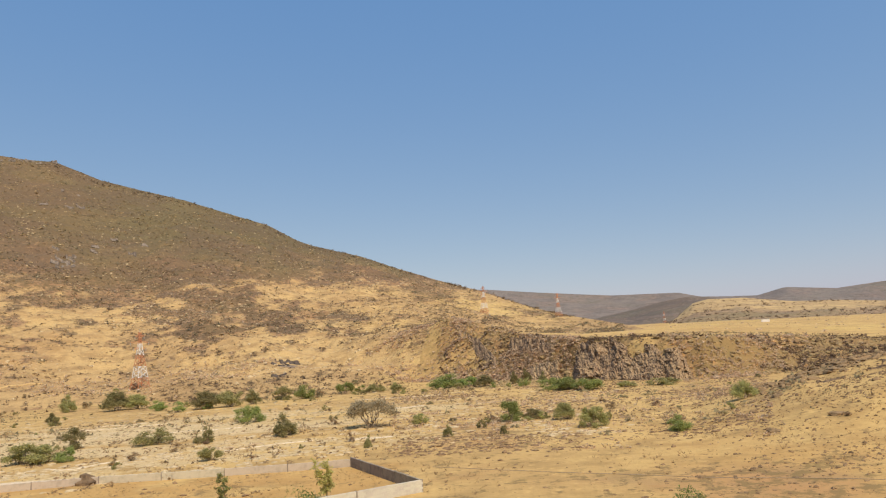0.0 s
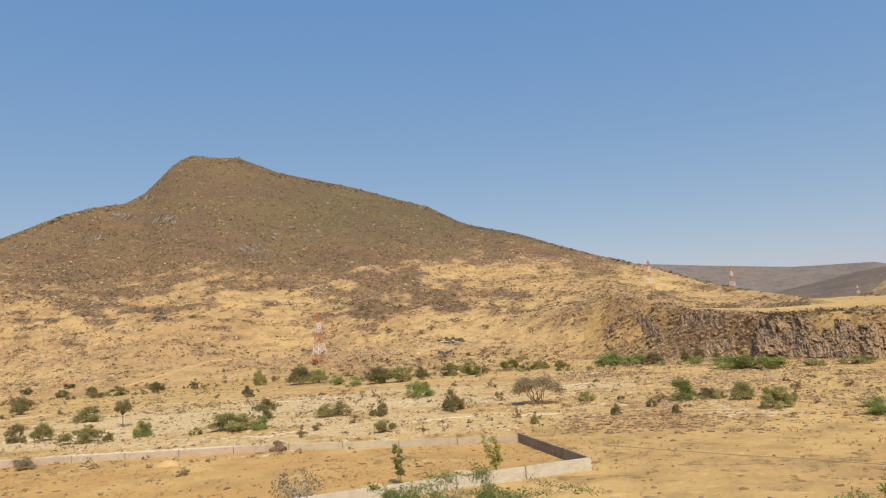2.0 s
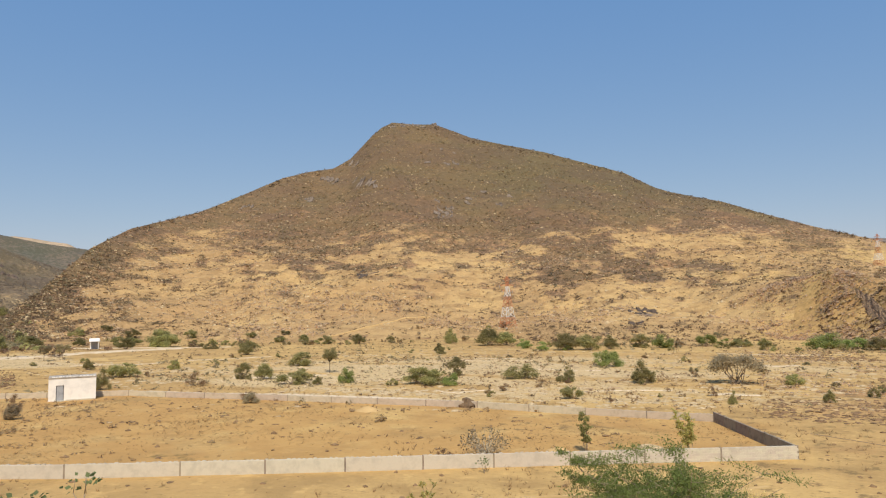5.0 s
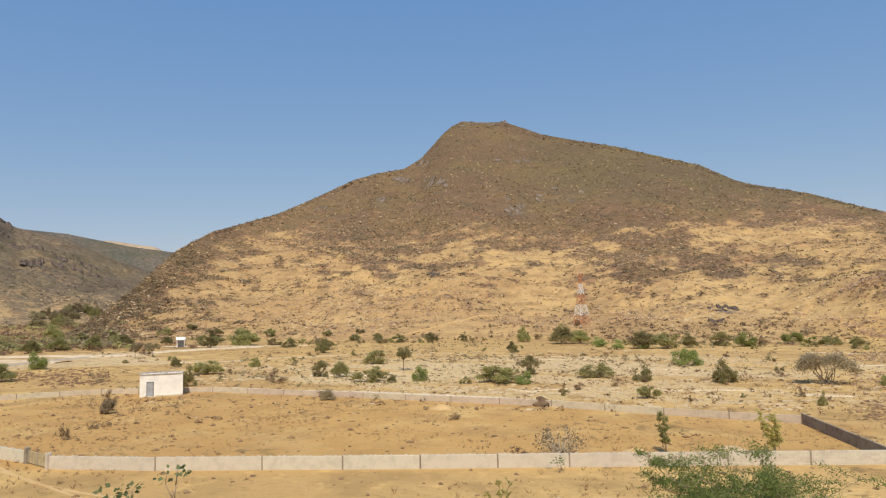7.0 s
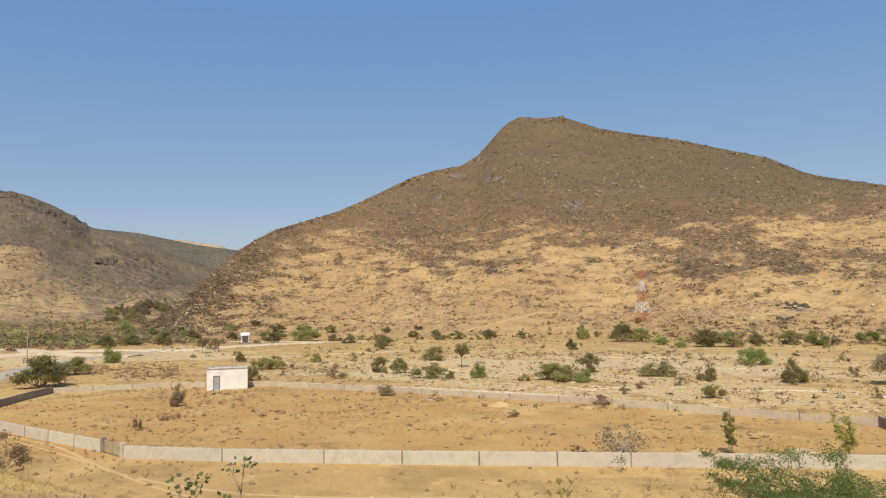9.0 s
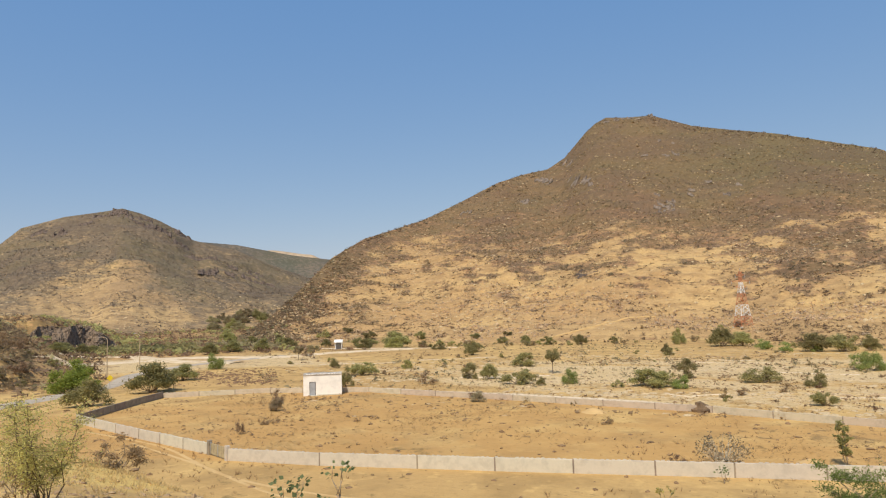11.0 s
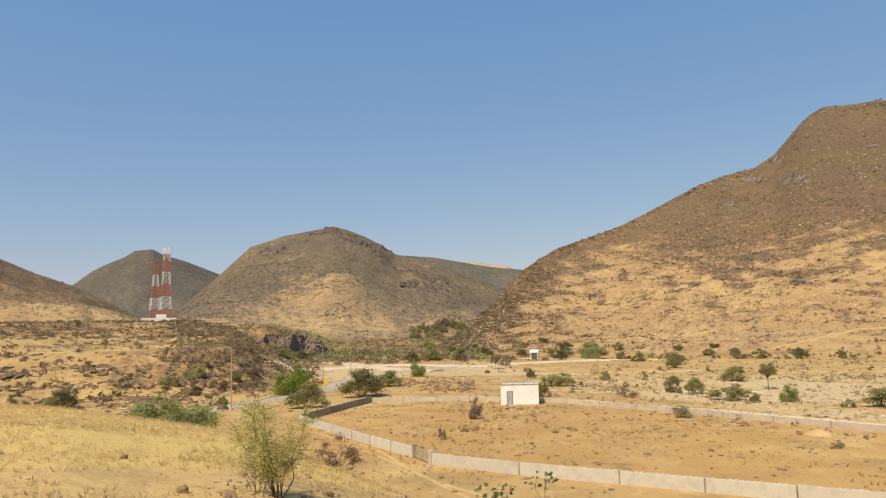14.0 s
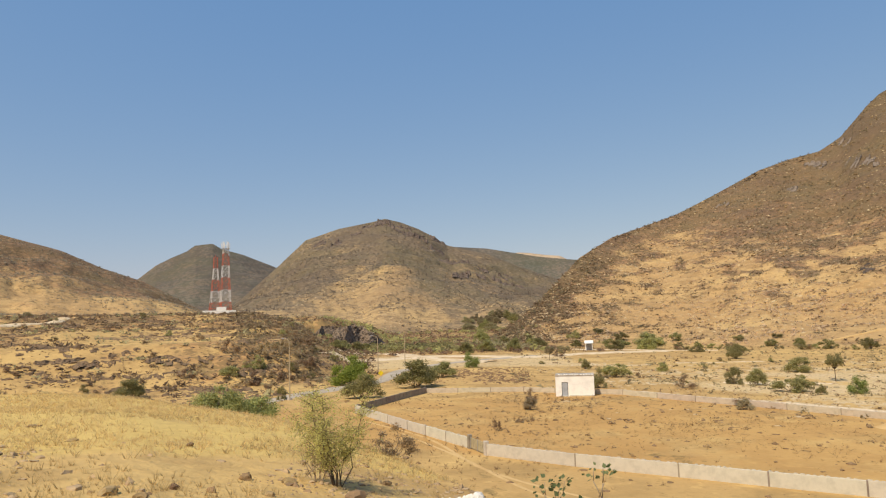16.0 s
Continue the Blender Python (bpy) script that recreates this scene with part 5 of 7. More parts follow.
led_rng = random.Random(12)
for i in range(5):
    az = led_rng.uniform(-3.0, 1.0)
    rock_ledge(az, float(cliff_foot(np.array([az]))[0]) + led_rng.uniform(2, 0.9 * float(tab(az, CLIFF_W))), led_rng.uniform(4, 12), led_rng.uniform(0.6, 1.8), 400 + i, "brown broken ledge on the steep slope", M_KNOLL_ROCK, "slope ledges")
for i in range(14):
    az = led_rng.uniform(-33, -24)
    rock_ledge(az, float(cliff_foot(np.array([az]))[0]) + led_rng.uniform(10, 0.95 * float(tab(az, CLIFF_W))), led_rng.uniform(6, 16), led_rng.uniform(0.3, 0.8), 430 + i, "brown layered ledge along the plateau's flank", M_KNOLL_ROCK, "slope ledges")
KNOLL_SPOTS = [(led_rng.uniform(75.8, 103), 128 + 130 * led_rng.random() ** 1.3) for i in range(22)]
for i, (a_, d_) in enumerate(KNOLL_SPOTS):
    for j in range(3):
        rock_ledge(a_ + led_rng.uniform(-1.8, 1.8), d_ + led_rng.uniform(-9, 9), led_rng.uniform(3, 11), led_rng.uniform(0.35, 1.05), i * 5 + j, "low dark ledge of broken rock across the knoll", M_KNOLL_ROCK, "knoll ledges")


def ground_spot(az, el, near=60.0):
    """Distance at which a sight line at this bearing and elevation meets the ground."""
    r = np.linspace(near, 420, 1400)
    a = np.radians(az)
    z = ground_z(-r * np.sin(a), r * np.cos(a))
    hit = np.degrees(np.arctan2(z - EYE_Z, r)) >= el
    return float(r[int(np.argmax(hit))]) if hit.any() else 200.0


for j in range(11):
    az = led_rng.uniform(-24.5, -17.8)
    rock_ledge(az, ground_spot(az, led_rng.uniform(-2.9, -0.5), 170), led_rng.uniform(4, 9), led_rng.uniform(0.3, 0.8), 700 + j, "brown broken ledge on the slope beside the cliff", M_KNOLL_ROCK, "slope ledges")
# bearings from and to, elevations at both, ledges
for a0, a1, e0, e1, n_ in ((86.0, 90.5, -0.15, 0.4, 12), (90.0, 99.5, -1.5, -0.7, 30), (91.5, 99.5, -2.2, -1.7, 20), (82.5, 92.5, -5.0, -4.2, 26), (85.0, 91.5, -2.3, -1.6, 16), (80.5, 84.0, -2.2, -0.4, 10), (88, 99, -3.4, -2.8, 18), (92.5, 99, 0.4, 0.9, 10)):
    for j in range(n_):
        u_ = led_rng.random()
        az = a0 + (a1 - a0) * u_
        rock_ledge(az, ground_spot(az, e0 + (e1 - e0) * u_ + led_rng.gauss(0, 0.13), 110), led_rng.uniform(3, 10), led_rng.uniform(0.35, 1.0), 500 + int(az * 10) + j, "low dark ledge of layered rock across the knoll", M_KNOLL_ROCK, "knoll ledges")
for i in range(6):
    rock_ledge(led_rng.uniform(-34, -25), led_rng.uniform(92, 122), led_rng.uniform(3, 8), led_rng.uniform(0.4, 0.9), 50 + i, "dark fractured ledge on the low spur", M_KNOLL_ROCK, "spur ledges")
for i in range(16):
    rock_ledge(led_rng.uniform(-14, 34), led_rng.uniform(98, 195), led_rng.uniform(5, 15), led_rng.uniform(0.25, 0.6), 70 + i, "low worn bank of pale stone in the stream bed", M_BANK, "stream bed banks")


# ---------------------------------------------------------------- scatter: what nobody could count
def ico():
    bm = bmesh.new()
    bmesh.ops.create_icosphere(bm, subdivisions=1, radius=1)
    v = np.array([p.co[:] for p in bm.verts])
    f = np.array([[q.index for q in p.verts] for p in bm.faces])
    bm.free()
    return v, f


ICO_V, ICO_F = ico()


def field(name, label, category, x, y, size, material, form="clump", squash=0.8, seed=1, sink=0.1, jitter=0.35, zfun=None):
    """Many small pieces on the land, as one mesh."""
    r = np.random.default_rng(seed)
    n = len(x)
    z = (zfun or land_z)(x, y)
    if form == "clump":
        # a loose dome of bent leaf sprays
        k = 11
        d = r.normal(size=(n, k, 3))
        d /= np.linalg.norm(d, axis=2, keepdims=True)
        d[..., 2] = np.abs(d[..., 2]) * squash * (0.7 + 0.6 * r.random((n, 1)))
        c = d * (0.35 + 0.6 * r.random((n, k, 1)))
        c[..., 0] *= 0.8 + 0.7 * r.random((n, 1))
        c[..., 1] *= 0.8 + 0.7 * r.random((n, 1))
        o = r.normal(size=(n, k, 3, 3)) * 0.34
        o[..., 2] *= 0.7
        sz = np.asarray(size)[:, None, None, None]
        Q = (c[:, :, None, :] + o) * sz
        Q[..., 2] = np.maximum(Q[..., 2], -0.1 * sz[..., 0])
        Q += np.stack([x, y, z], -1)[:, None, None, :]
        return thing(name, label, category, kind="stuff", me=quads_mesh(name, Q.reshape(-1, 3), np.arange(n * k * 3).reshape(-1, 3), material))
    V, F = ICO_V, ICO_F
    a = r.random(n) * 2 * math.pi
    P = V[None] * (1 + jitter * (r.random((n, len(V), 1)) * 2 - 1)) + jitter * 0.4 * (r.random((n, len(V), 3)) - 0.5)
    P[..., 2] *= squash * (0.7 + 0.6 * r.random((n, 1)))
    P[..., 0] *= 0.75 + 0.6 * r.random((n, 1))
    P *= np.asarray(size)[:, None, None]
    c, s = np.cos(a)[:, None], np.sin(a)[:, None]
    Q = np.stack([P[..., 0] * c - P[..., 1] * s + x[:, None], P[..., 0] * s + P[..., 1] * c + y[:, None], P[..., 2] + z[:, None] - sink * np.asarray(size)[:, None]], -1)
    faces = (F[None] + (np.arange(n) * len(V))[:, None, None]).reshape(-1, 3)
    return thing(name, label, category, kind="stuff", me=quads_mesh(name, Q.reshape(-1, 3), faces, material))


def tufts(name, label, x, y, size, material, blades=6, seed=1, lean=0.5, zfun=None):
    """Tufts of thin dry blades."""
    r = np.random.default_rng(seed)
    n = len(x)
    z = (zfun or land_z)(x, y)
    size = np.asarray(size)[:, None]
    a = r.random((n, blades)) * 2 * math.pi
    w = 0.07 * size * (0.6 + 0.8 * r.random((n, blades)))
    h = size * (0.6 + 0.7 * r.random((n, blades)))
    o = size * 0.25 * r.random((n, blades))
    bx, by = x[:, None] + o * np.cos(a), y[:, None] + o * np.sin(a)
    t = a + (r.random((n, blades)) - 0.5)
    tx, ty = bx + lean * h * np.cos(t), by + lean * h * np.sin(t)
    b = r.random((n, blades)) * math.pi
    v0 = np.stack([bx - w * np.cos(b), by - w * np.sin(b), np.broadcast_to(z[:, None], bx.shape) - 0.03], -1)
    v1 = np.stack([bx + w * np.cos(b), by + w * np.sin(b), np.broadcast_to(z[:, None], bx.shape) - 0.03], -1)
    v2 = np.stack([tx, ty, z[:, None] + h], -1)
    verts = np.stack([v0, v1, v2], 2).reshape(-1, 3)
    return thing(name, label, "grass", kind="stuff", me=quads_mesh(name, verts, np.arange(len(verts)).reshape(-1, 3), material))


def throw(n, a0, a1, r0, r1, seed, power=1.0):
    """Bearings and distances spread evenly over the land."""
    r = np.random.default_rng(seed)
    az = np.radians(a0 + (a1 - a0) * r.random(n))
    u = r.random(n)
    d = np.sqrt(r0 * r0 + (r1 * r1 - r0 * r0) * u ** power)
    return -d * np.sin(az), d * np.cos(az)


def keep(x, y, p, seed):
    k = np.random.default_rng(seed).random(len(x)) < p
    return x[k], y[k]


# scrub over the mountain
def on_slopes(n, seed):
    r = np.random.default_rng(seed)
    az, q = -14 + 77.5 * r.random(n), r.random(n) ** 0.85
    x, y, z = mountain_z(az, q)
    cov = mountain_cover(x, y, az, q)[..., 0]
    k = (r.random(n) < np.clip((cov * 1.5 - 0.42) * (0.75 + 0.9 * fbm(x, y, 22, 3)), 0.015, 1)) & (z > 1)
    return x[k], y[k], np.hypot(x, y)[k], cov[k]


sx, sy, sd, sc_ = on_slopes(80000, 21)
field("mountain_scrub", "countless small dry brown shrubs over the mountain slopes", "scrub", sx, sy, (0.3 + 1.15 * np.random.default_rng(3).random(len(sx)) ** 3.2) * (1.15 - 0.0005 * sd), M_SCRUB, squash=0.85, seed=4)
sx, sy, sd, sc_ = on_slopes(9000, 22)
field("mountain_green_scrub", "scattered olive-green shrubs over the mountain slopes", "scrub", sx, sy, 0.6 + 1.5 * np.random.default_rng(5).random(len(sx)) ** 2, M_LEAF_GREY, squash=0.8, seed=6)
sx, sy, sd, sc_ = on_slopes(9000, 23)
field("mountain_rocks", "grey-brown boulders strewn over the mountain slopes", "rocks", sx, sy, 0.4 + 1.3 * np.random.default_rng(8).random(len(sx)) ** 3, M_STONE, "rock", 0.6, 7)
sx, sy, sd, sc_ = on_slopes(14000, 24)
field("mountain_pale_rocks", "pale weathered stones on the mountain slopes", "rocks", sx, sy, 0.3 + 0.9 * np.random.default_rng(9).random(len(sx)) ** 3, M_PALE_STONE, "rock", 0.5, 8)

cr = np.random.default_rng(29)
sx, sy, _ = mountain_z(-10 + 64 * cr.random(900), 0.965 + 0.035 * cr.random(900))
field("crest_scrub", "small shrubs breaking the mountain's skyline", "scrub", sx, sy, 0.7 + 1.7 * cr.random(900) ** 2.5, M_SCRUB, squash=0.9, seed=30)
rl = np.random.default_rng(25)
az_, q_ = -8 + 66 * rl.random(40000), rl.random(40000) ** 0.9 * 0.62
x, y, z_ = mountain_z(az_, q_)
x, y = keep(x, y, np.clip(1.7 * mountain_cover(x, y, az_, q_)[..., 0] - 0.34 + 0.6 * fbm(x, y, 12, 2), 0.03, 1) * step(110, 60, z_), 26)
field("foothill_scrub", "small brown tufts and shrubs over the lower slopes", "scrub", x, y, 0.22 + 0.75 * np.random.default_rng(27).random(len(x)) ** 3, M_SCRUB, squash=0.7, seed=28)

rl = np.random.default_rng(125)
az_, q_ = -4 + 65 * rl.random(16000), 0.01 + 0.6 * rl.random(16000) ** 1.1
x, y, z_ = mountain_z(az_, q_)
x, y = keep(x, y, np.clip(0.22 + 1.5 * fbm(az_ * 5.0 + 200, z_ * 2.2, 5, 3) + 0.7 * fbm(x, y, 50, 2), 0.02, 1) * step(120, 70, z_), 126)
field("hillside_shrubs", "single dark brown shrubs dotting the straw-coloured lower slopes", "scrub", x, y, 0.45 + 0.9 * np.random.default_rng(127).random(len(x)) ** 2.5, M_DARK_SHRUB, squash=0.85, seed=128)
x, y, z_ = mountain_z(-4 + 65 * rl.random(9000), 0.02 + 0.75 * rl.random(9000))
x, y = keep(x, y, np.clip(0.15 + 1.6 * fbm(x - 40, y, 30, 3), 0.02, 1), 129)
field("hillside_stones", "sunlit whitish stones strewn over the mountainside", "rocks", x, y, 0.35 + 0.75 * np.random.default_rng(130).random(len(x)) ** 3, M_PALE_STONE, "rock", 0.6, 131)

# stream bed
x, y = throw(9000, -12, 60, 88, 235, 31)
az_, r_ = bearing(x, y)
x, y = keep(x, y, np.clip(land_cover(x, y, 0)[:, 1] * 1.5 - 0.1, 0.02, 1), 32)
field("stream_bed_stones", "pale flat stones and slabs of the dry stream bed", "stones", x, y, 0.12 + 0.55 * np.random.default_rng(33).random(len(x)) ** 3, M_PALE_STONE, "rock", 0.32, 34)
x, y = throw(15000, -34, 62, 84, 300, 35)
x, y = keep(x, y, np.clip(0.42 + 1.7 * fbm(x, y, 24, 3), 0.04, 1), 135)
field("valley_scrub", "small withered shrubs dotted over the valley floor", "scrub", x, y, 0.15 + 0.5 * np.random.default_rng(36).random(len(x)) ** 2.5, M_LEAF_DRY, squash=0.8, seed=37)
x, y = throw(4600, -30, 62, 90, 290, 38)
x, y = keep(x, y, np.clip(0.40 + 1.8 * fbm(x + 50, y, 30, 3), 0.03, 1), 138)
field("valley_green_scrub", "low olive shrubs dotted over the valley floor", "scrub", x, y, 0.25 + 0.75 * np.random.default_rng(39).random(len(x)) ** 3, M_LEAF_GREY, squash=0.8, seed=40)
x, y = throw(5200, -36, 76, 36, 190, 41)
field("valley_stones", "brown field stones scattered over the valley floor", "stones", x, y, 0.06 + 0.30 * np.random.default_rng(42).random(len(x)) ** 4, M_STONE, "rock", 0.6, 43)
x, y = throw(24000, -24, 5, 80, 200, 341)
x, y = keep(x, y, np.clip(0.40 + 1.8 * fbm(x + 20, y, 18, 3), 0.03, 1), 342)
field("gravel_flat", "grey-brown broken stones covering the stony valley floor", "stones", x, y, 0.08 + 0.36 * np.random.default_rng(343).random(len(x)) ** 2.5, M_STONE, "rock", 0.45, 344, jitter=0.5)
x, y = throw(5200, -24, 6, 80, 205, 345)
x, y = keep(x, y, np.clip(0.30 + 1.8 * fbm(x + 20, y + 90, 16, 3), 0.02, 1), 346)
field("flat_brush", "grey-brown leafless weeds on the stony valley floor", "brush", x, y, 0.16 + 0.5 * np.random.default_rng(347).random(len(x)) ** 2.5, M_BRUSH, squash=0.7, seed=348)
x, y = throw(15000, -36, 76, 34, 125, 44)
x, y = keep(x, y, np.clip(0.28 + 1.5 * fbm(x, y, 9, 3), 0.03, 1), 144)
tufts("dry_tufts", "withered brown grass tufts over yard and valley floor", x, y, 0.12 + 0.28 * np.random.default_rng(45).random(len(x)) ** 2, M_TUFT, 7, 46, 0.7)

x, y = throw(30000, -2, 74, 40, 118, 241)
x, y = keep(x, y, in_yard(x, y) * np.clip(0.30 + 1.5 * fbm(x, y, 6, 3) + 0.5 * fbm(x, y, 25, 2), 0.02, 1), 242)
tufts("yard_tufts", "brown dead grass tufts over the walled yard", x, y, 0.07 + 0.16 * np.random.default_rng(243).random(len(x)) ** 2, M_TUFT, 9, 244, 1.3)
x, y = throw(4500, -2, 74, 40, 118, 245)
x, y = keep(x, y, in_yard(x, y) * np.clip(0.02 + 1.3 * fbm(x + 60, y, 8, 3), 0.01, 1), 246)
field("yard_scrub", "low withered weeds dotted over the walled yard", "weeds", x, y, 0.10 + 0.30 * np.random.default_rng(247).random(len(x)) ** 2, M_LEAF_DRY, squash=0.7, seed=248)
x, y = throw(30000, -14, 60, 82, 215, 249, 1.25)
az_, r_ = bearing(x, y)
x, y = keep(x, y, step(-0.02, 0.30, fbm(az_ * 0.55, r_, 7, 3)) * np.clip(land_cover(x, y, 0)[:, 1] * 1.9 - 0.15, 0.03, 1) * tab(az_, [(-14, 0.35), (8, 0.5), (22, 1)]), 250)
field("stream_bed_slabs", "whitish broken rock slabs in bands along the stream bed", "stones", x, y, 0.14 + 0.75 * np.random.default_rng(251).random(len(x)) ** 2.2, M_PALE_STONE, "rock", 0.22, 252, jitter=0.5)

# knoll and west slope
x, y = throw(11000, 73, 106, 122, 420, 51)
x, y = keep(x, y, np.clip(0.5 + 2.0 * fbm(x, y, 30, 3), 0.04, 1), 151)
field("knoll_scrub", "dry brown shrubs over the rocky knoll", "scrub", x, y, 0.3 + 1.1 * np.random.default_rng(52).random(len(x)) ** 2.5, M_SCRUB, squash=0.75, seed=53)
x, y = throw(900, 73, 106, 122, 420, 54)
field("knoll_green_scrub", "olive shrubs over the rocky knoll", "scrub", x, y, 0.4 + 1.3 * np.random.default_rng(55).random(len(x)) ** 2.5, M_LEAF_GREY, squash=0.75, seed=56)
x, y = throw(16000, 73, 106, 124, 330, 57)
band_ = np.mod(ground_z(x, y) + 1.2 * fbm(x, y, 40, 2), 2.6) < 0.55
x, y = keep(x, y, np.where(band_, np.clip(land_cover(x, y, 0)[:, 2] * 2.4 - 0.2, 0.05, 1), 0.03), 58)
field("knoll_rocks", "dark brown ledges and boulders breaking through the knoll", "rocks", x, y, 0.2 + 0.9 * np.random.default_rng(59).random(len(x)) ** 3, M_KNOLL_ROCK, "rock", 0.38, 60, 0.25)
x, y = throw(5000, -36, -21, 80, 165, 61)
x, y = keep(x, y, np.clip(land_cover(x, y, 0)[:, 2] * 2.0 - 0.45, 0.02, 1), 62)
field("spur_rocks", "dark broken rocks on the crest of the low spur", "rocks", x, y, 0.15 + 0.9 * np.random.default_rng(63).random(len(x)) ** 3, M_STONE, "rock", 0.5, 64)
x, y = throw(14000, -36, -14, 40, 112, 261)
x, y = keep(x, y, step(-15, -24, bearing(x, y)[0]) * np.clip(0.4 + 1.2 * fbm(x, y, 12, 3), 0.05, 1), 262)
field("spur_pebbles", "brown pebbles strewn over the orange soil below the spur", "stones", x, y, 0.05 + 0.16 * np.random.default_rng(263).random(len(x)) ** 3, M_STONE, "rock", 0.6, 264, jitter=0.5)
x, y = throw(900, -40, -3, 225, 900, 65)
field("plateau_scrub", "scattered dry shrubs on the plateau and its edge", "scrub", x, y, 0.4 + 1.2 * np.random.default_rng(66).random(len(x)) ** 3, M_BRUSH, squash=0.55, seed=67)
x, y = throw(17000, -34, 1, 205, 350, 68)
q_ = (np.hypot(x, y) - tab(bearing(x, y)[0], CLIFF_D)) / tab(bearing(x, y)[0], CLIFF_W)
x, y = x[(q_ > -0.1) & (q_ < 1.05)], y[(q_ > -0.1) & (q_ < 1.05)]
x, y = keep(x, y, np.clip(0.65 + 1.8 * fbm(x, y, 25, 3), 0.05, 1), 168)
field("slope_scrub", "brown shrubs on the slope beside the cliff", "scrub", x, y, 0.35 + 1.0 * np.random.default_rng(69).random(len(x)) ** 2.5, M_SCRUB, squash=0.8, seed=70)
x, y = throw(5500, -27, -17.4, 188, 262, 271)
q_ = (np.hypot(x, y) - tab(bearing(x, y)[0], CLIFF_D)) / tab(bearing(x, y)[0], CLIFF_W)
x, y = keep(x, y, (q_ > -0.1) * (q_ < 1.0) * np.clip(0.5 + 1.8 * fbm(x, y, 14, 3), 0.05, 1), 272)
field("talus_brush", "brown leafless brush on the broken slope beside the cliff", "brush", x, y, 0.35 + 0.8 * np.random.default_rng(273).random(len(x)) ** 2, M_BRUSH, squash=0.8, seed=274)
x, y = throw(9500, -33, 1, 200, 330, 71)
q_ = (np.hypot(x, y) - tab(bearing(x, y)[0], CLIFF_D)) / tab(bearing(x, y)[0], CLIFF_W)
x, y = x[q_ < 1.0], y[q_ < 1.0]
field("slope_rocks", "fallen dark blocks below and above the cliff", "rocks", x, y, 0.25 + 0.9 * np.random.default_rng(72).random(len(x)) ** 3, M_STONE, "rock", 0.7, 73)

r_ = np.random.default_rng(191)
x, y = throw(52000, -10.5, 9, 200, 330, 190)
az_, d_ = bearing(x, y)
q_ = (d_ - tab(az_, CLIFF_D)) / tab(az_, CLIFF_W)
x, y = keep(x, y, np.clip(0.45 + 2.2 * fbm(x + 70, y, 22, 4), 0.08, 1) * tab(az_, [(-6, 1.0), (2, 0.5), (7, 0.1)]) * (q_ > -0.05) * (q_ < 1.02), 191)
field("slope_brush", "grey-brown leafless brush crowding the steep slope", "brush", x, y, 0.35 + 0.95 * r_.random(len(x)) ** 2.5, M_BRUSH, squash=0.8, seed=192)
az_, q_ = -4 + 62 * r_.random(26000), 0.02 + 0.55 * r_.random(26000)
x, y, z_ = mountain_z(az_, q_)
x, y = keep(x, y, np.clip(3.0 * fbm(x + 170, y, 60, 4) - 0.25, 0.01, 1) * tab(az_, [(40, 1), (48, 0.35)]), 193)
field("hillside_brush", "patches of grey-brown leafless brush on the lower mountain", "brush", x, y, 0.4 + 1.0 * r_.random(len(x)) ** 2, M_BRUSH, squash=0.8, seed=194)
KS = np.array(KNOLL_SPOTS)[r_.integers(0, len(KNOLL_SPOTS), 5000)] + r_.normal(size=(5000, 2)) * (1.3, 6.0)
x, y = -KS[:, 1] * np.sin(np.radians(KS[:, 0])), KS[:, 1] * np.cos(np.radians(KS[:, 0]))
field("ledge_rubble", "dark broken stones fallen about the knoll's ledges", "rocks", x, y, 0.15 + 0.7 * r_.random(len(x)) ** 3, M_KNOLL_ROCK, "rock", 0.5, 195, 0.25)

x, y = throw(1300, 60.5, 69, 138, 180, 196)
x, y = keep(x, y, np.clip(0.5 + 1.8 * fbm(x, y, 12, 3), 0.05, 1), 197)
field("rubble_field", "dark broken stones strewn between road and yard", "stones", x, y, 0.1 + 0.45 * r_.random(len(x)) ** 2.5, M_STONE, "rock", 0.6, 198)

# side valley thickets
x, y = throw(6500, 54.5, 77, 250, 640, 74)
x, y = keep(x, y, np.clip(0.55 + 1.6 * fbm(x, y, 40, 3), 0.03, 1), 174)
field("valley_thicket", "grey-brown thicket filling the side valley", "thicket", x, y, 0.5 + 1.4 * np.random.default_rng(75).random(len(x)) ** 2, M_LEAF_DRY, squash=0.85, seed=76)
x, y = throw(2600, 58, 77, 262, 620, 77)
x, y = keep(x, y, np.clip(0.30 + 1.6 * fbm(x + 90, y, 45, 3), 0.02, 1), 177)
field("valley_green_thicket", "olive-green bushes in the side valley", "thicket", x, y, 0.7 + 1.9 * np.random.default_rng(78).random(len(x)) ** 2, M_LEAF_OLIVE, squash=0.85, seed=79)
x, y = throw(420, 66.5, 73.2, 282, 312, 80)
field("green_hedge", "dark green row of trees beyond the dirt road", "thicket", x, y, 1.1 + 1.7 * np.random.default_rng(81).random(len(x)), M_LEAF_OLIVE, squash=0.95, seed=82)
x, y = throw(700, 59.5, 69, 262, 350, 180)
x, y = keep(x, y, np.clip(0.35 + 1.7 * fbm(x + 20, y, 25, 3), 0.02, 1), 181)
field("olive_thicket", "grey-olive bushes along the far side of the dirt road", "thicket", x, y, 0.6 + 1.5 * np.random.default_rng(182).random(len(x)) ** 2, M_LEAF_GREY, squash=0.9, seed=183)
x, y = throw(1500, 77.4, 84.5, 132, 300, 184)
x, y = keep(x, y, np.clip(0.55 + 1.8 * fbm(x, y, 22, 3), 0.04, 1) * step(85, 82, bearing(x, y)[0]), 185)
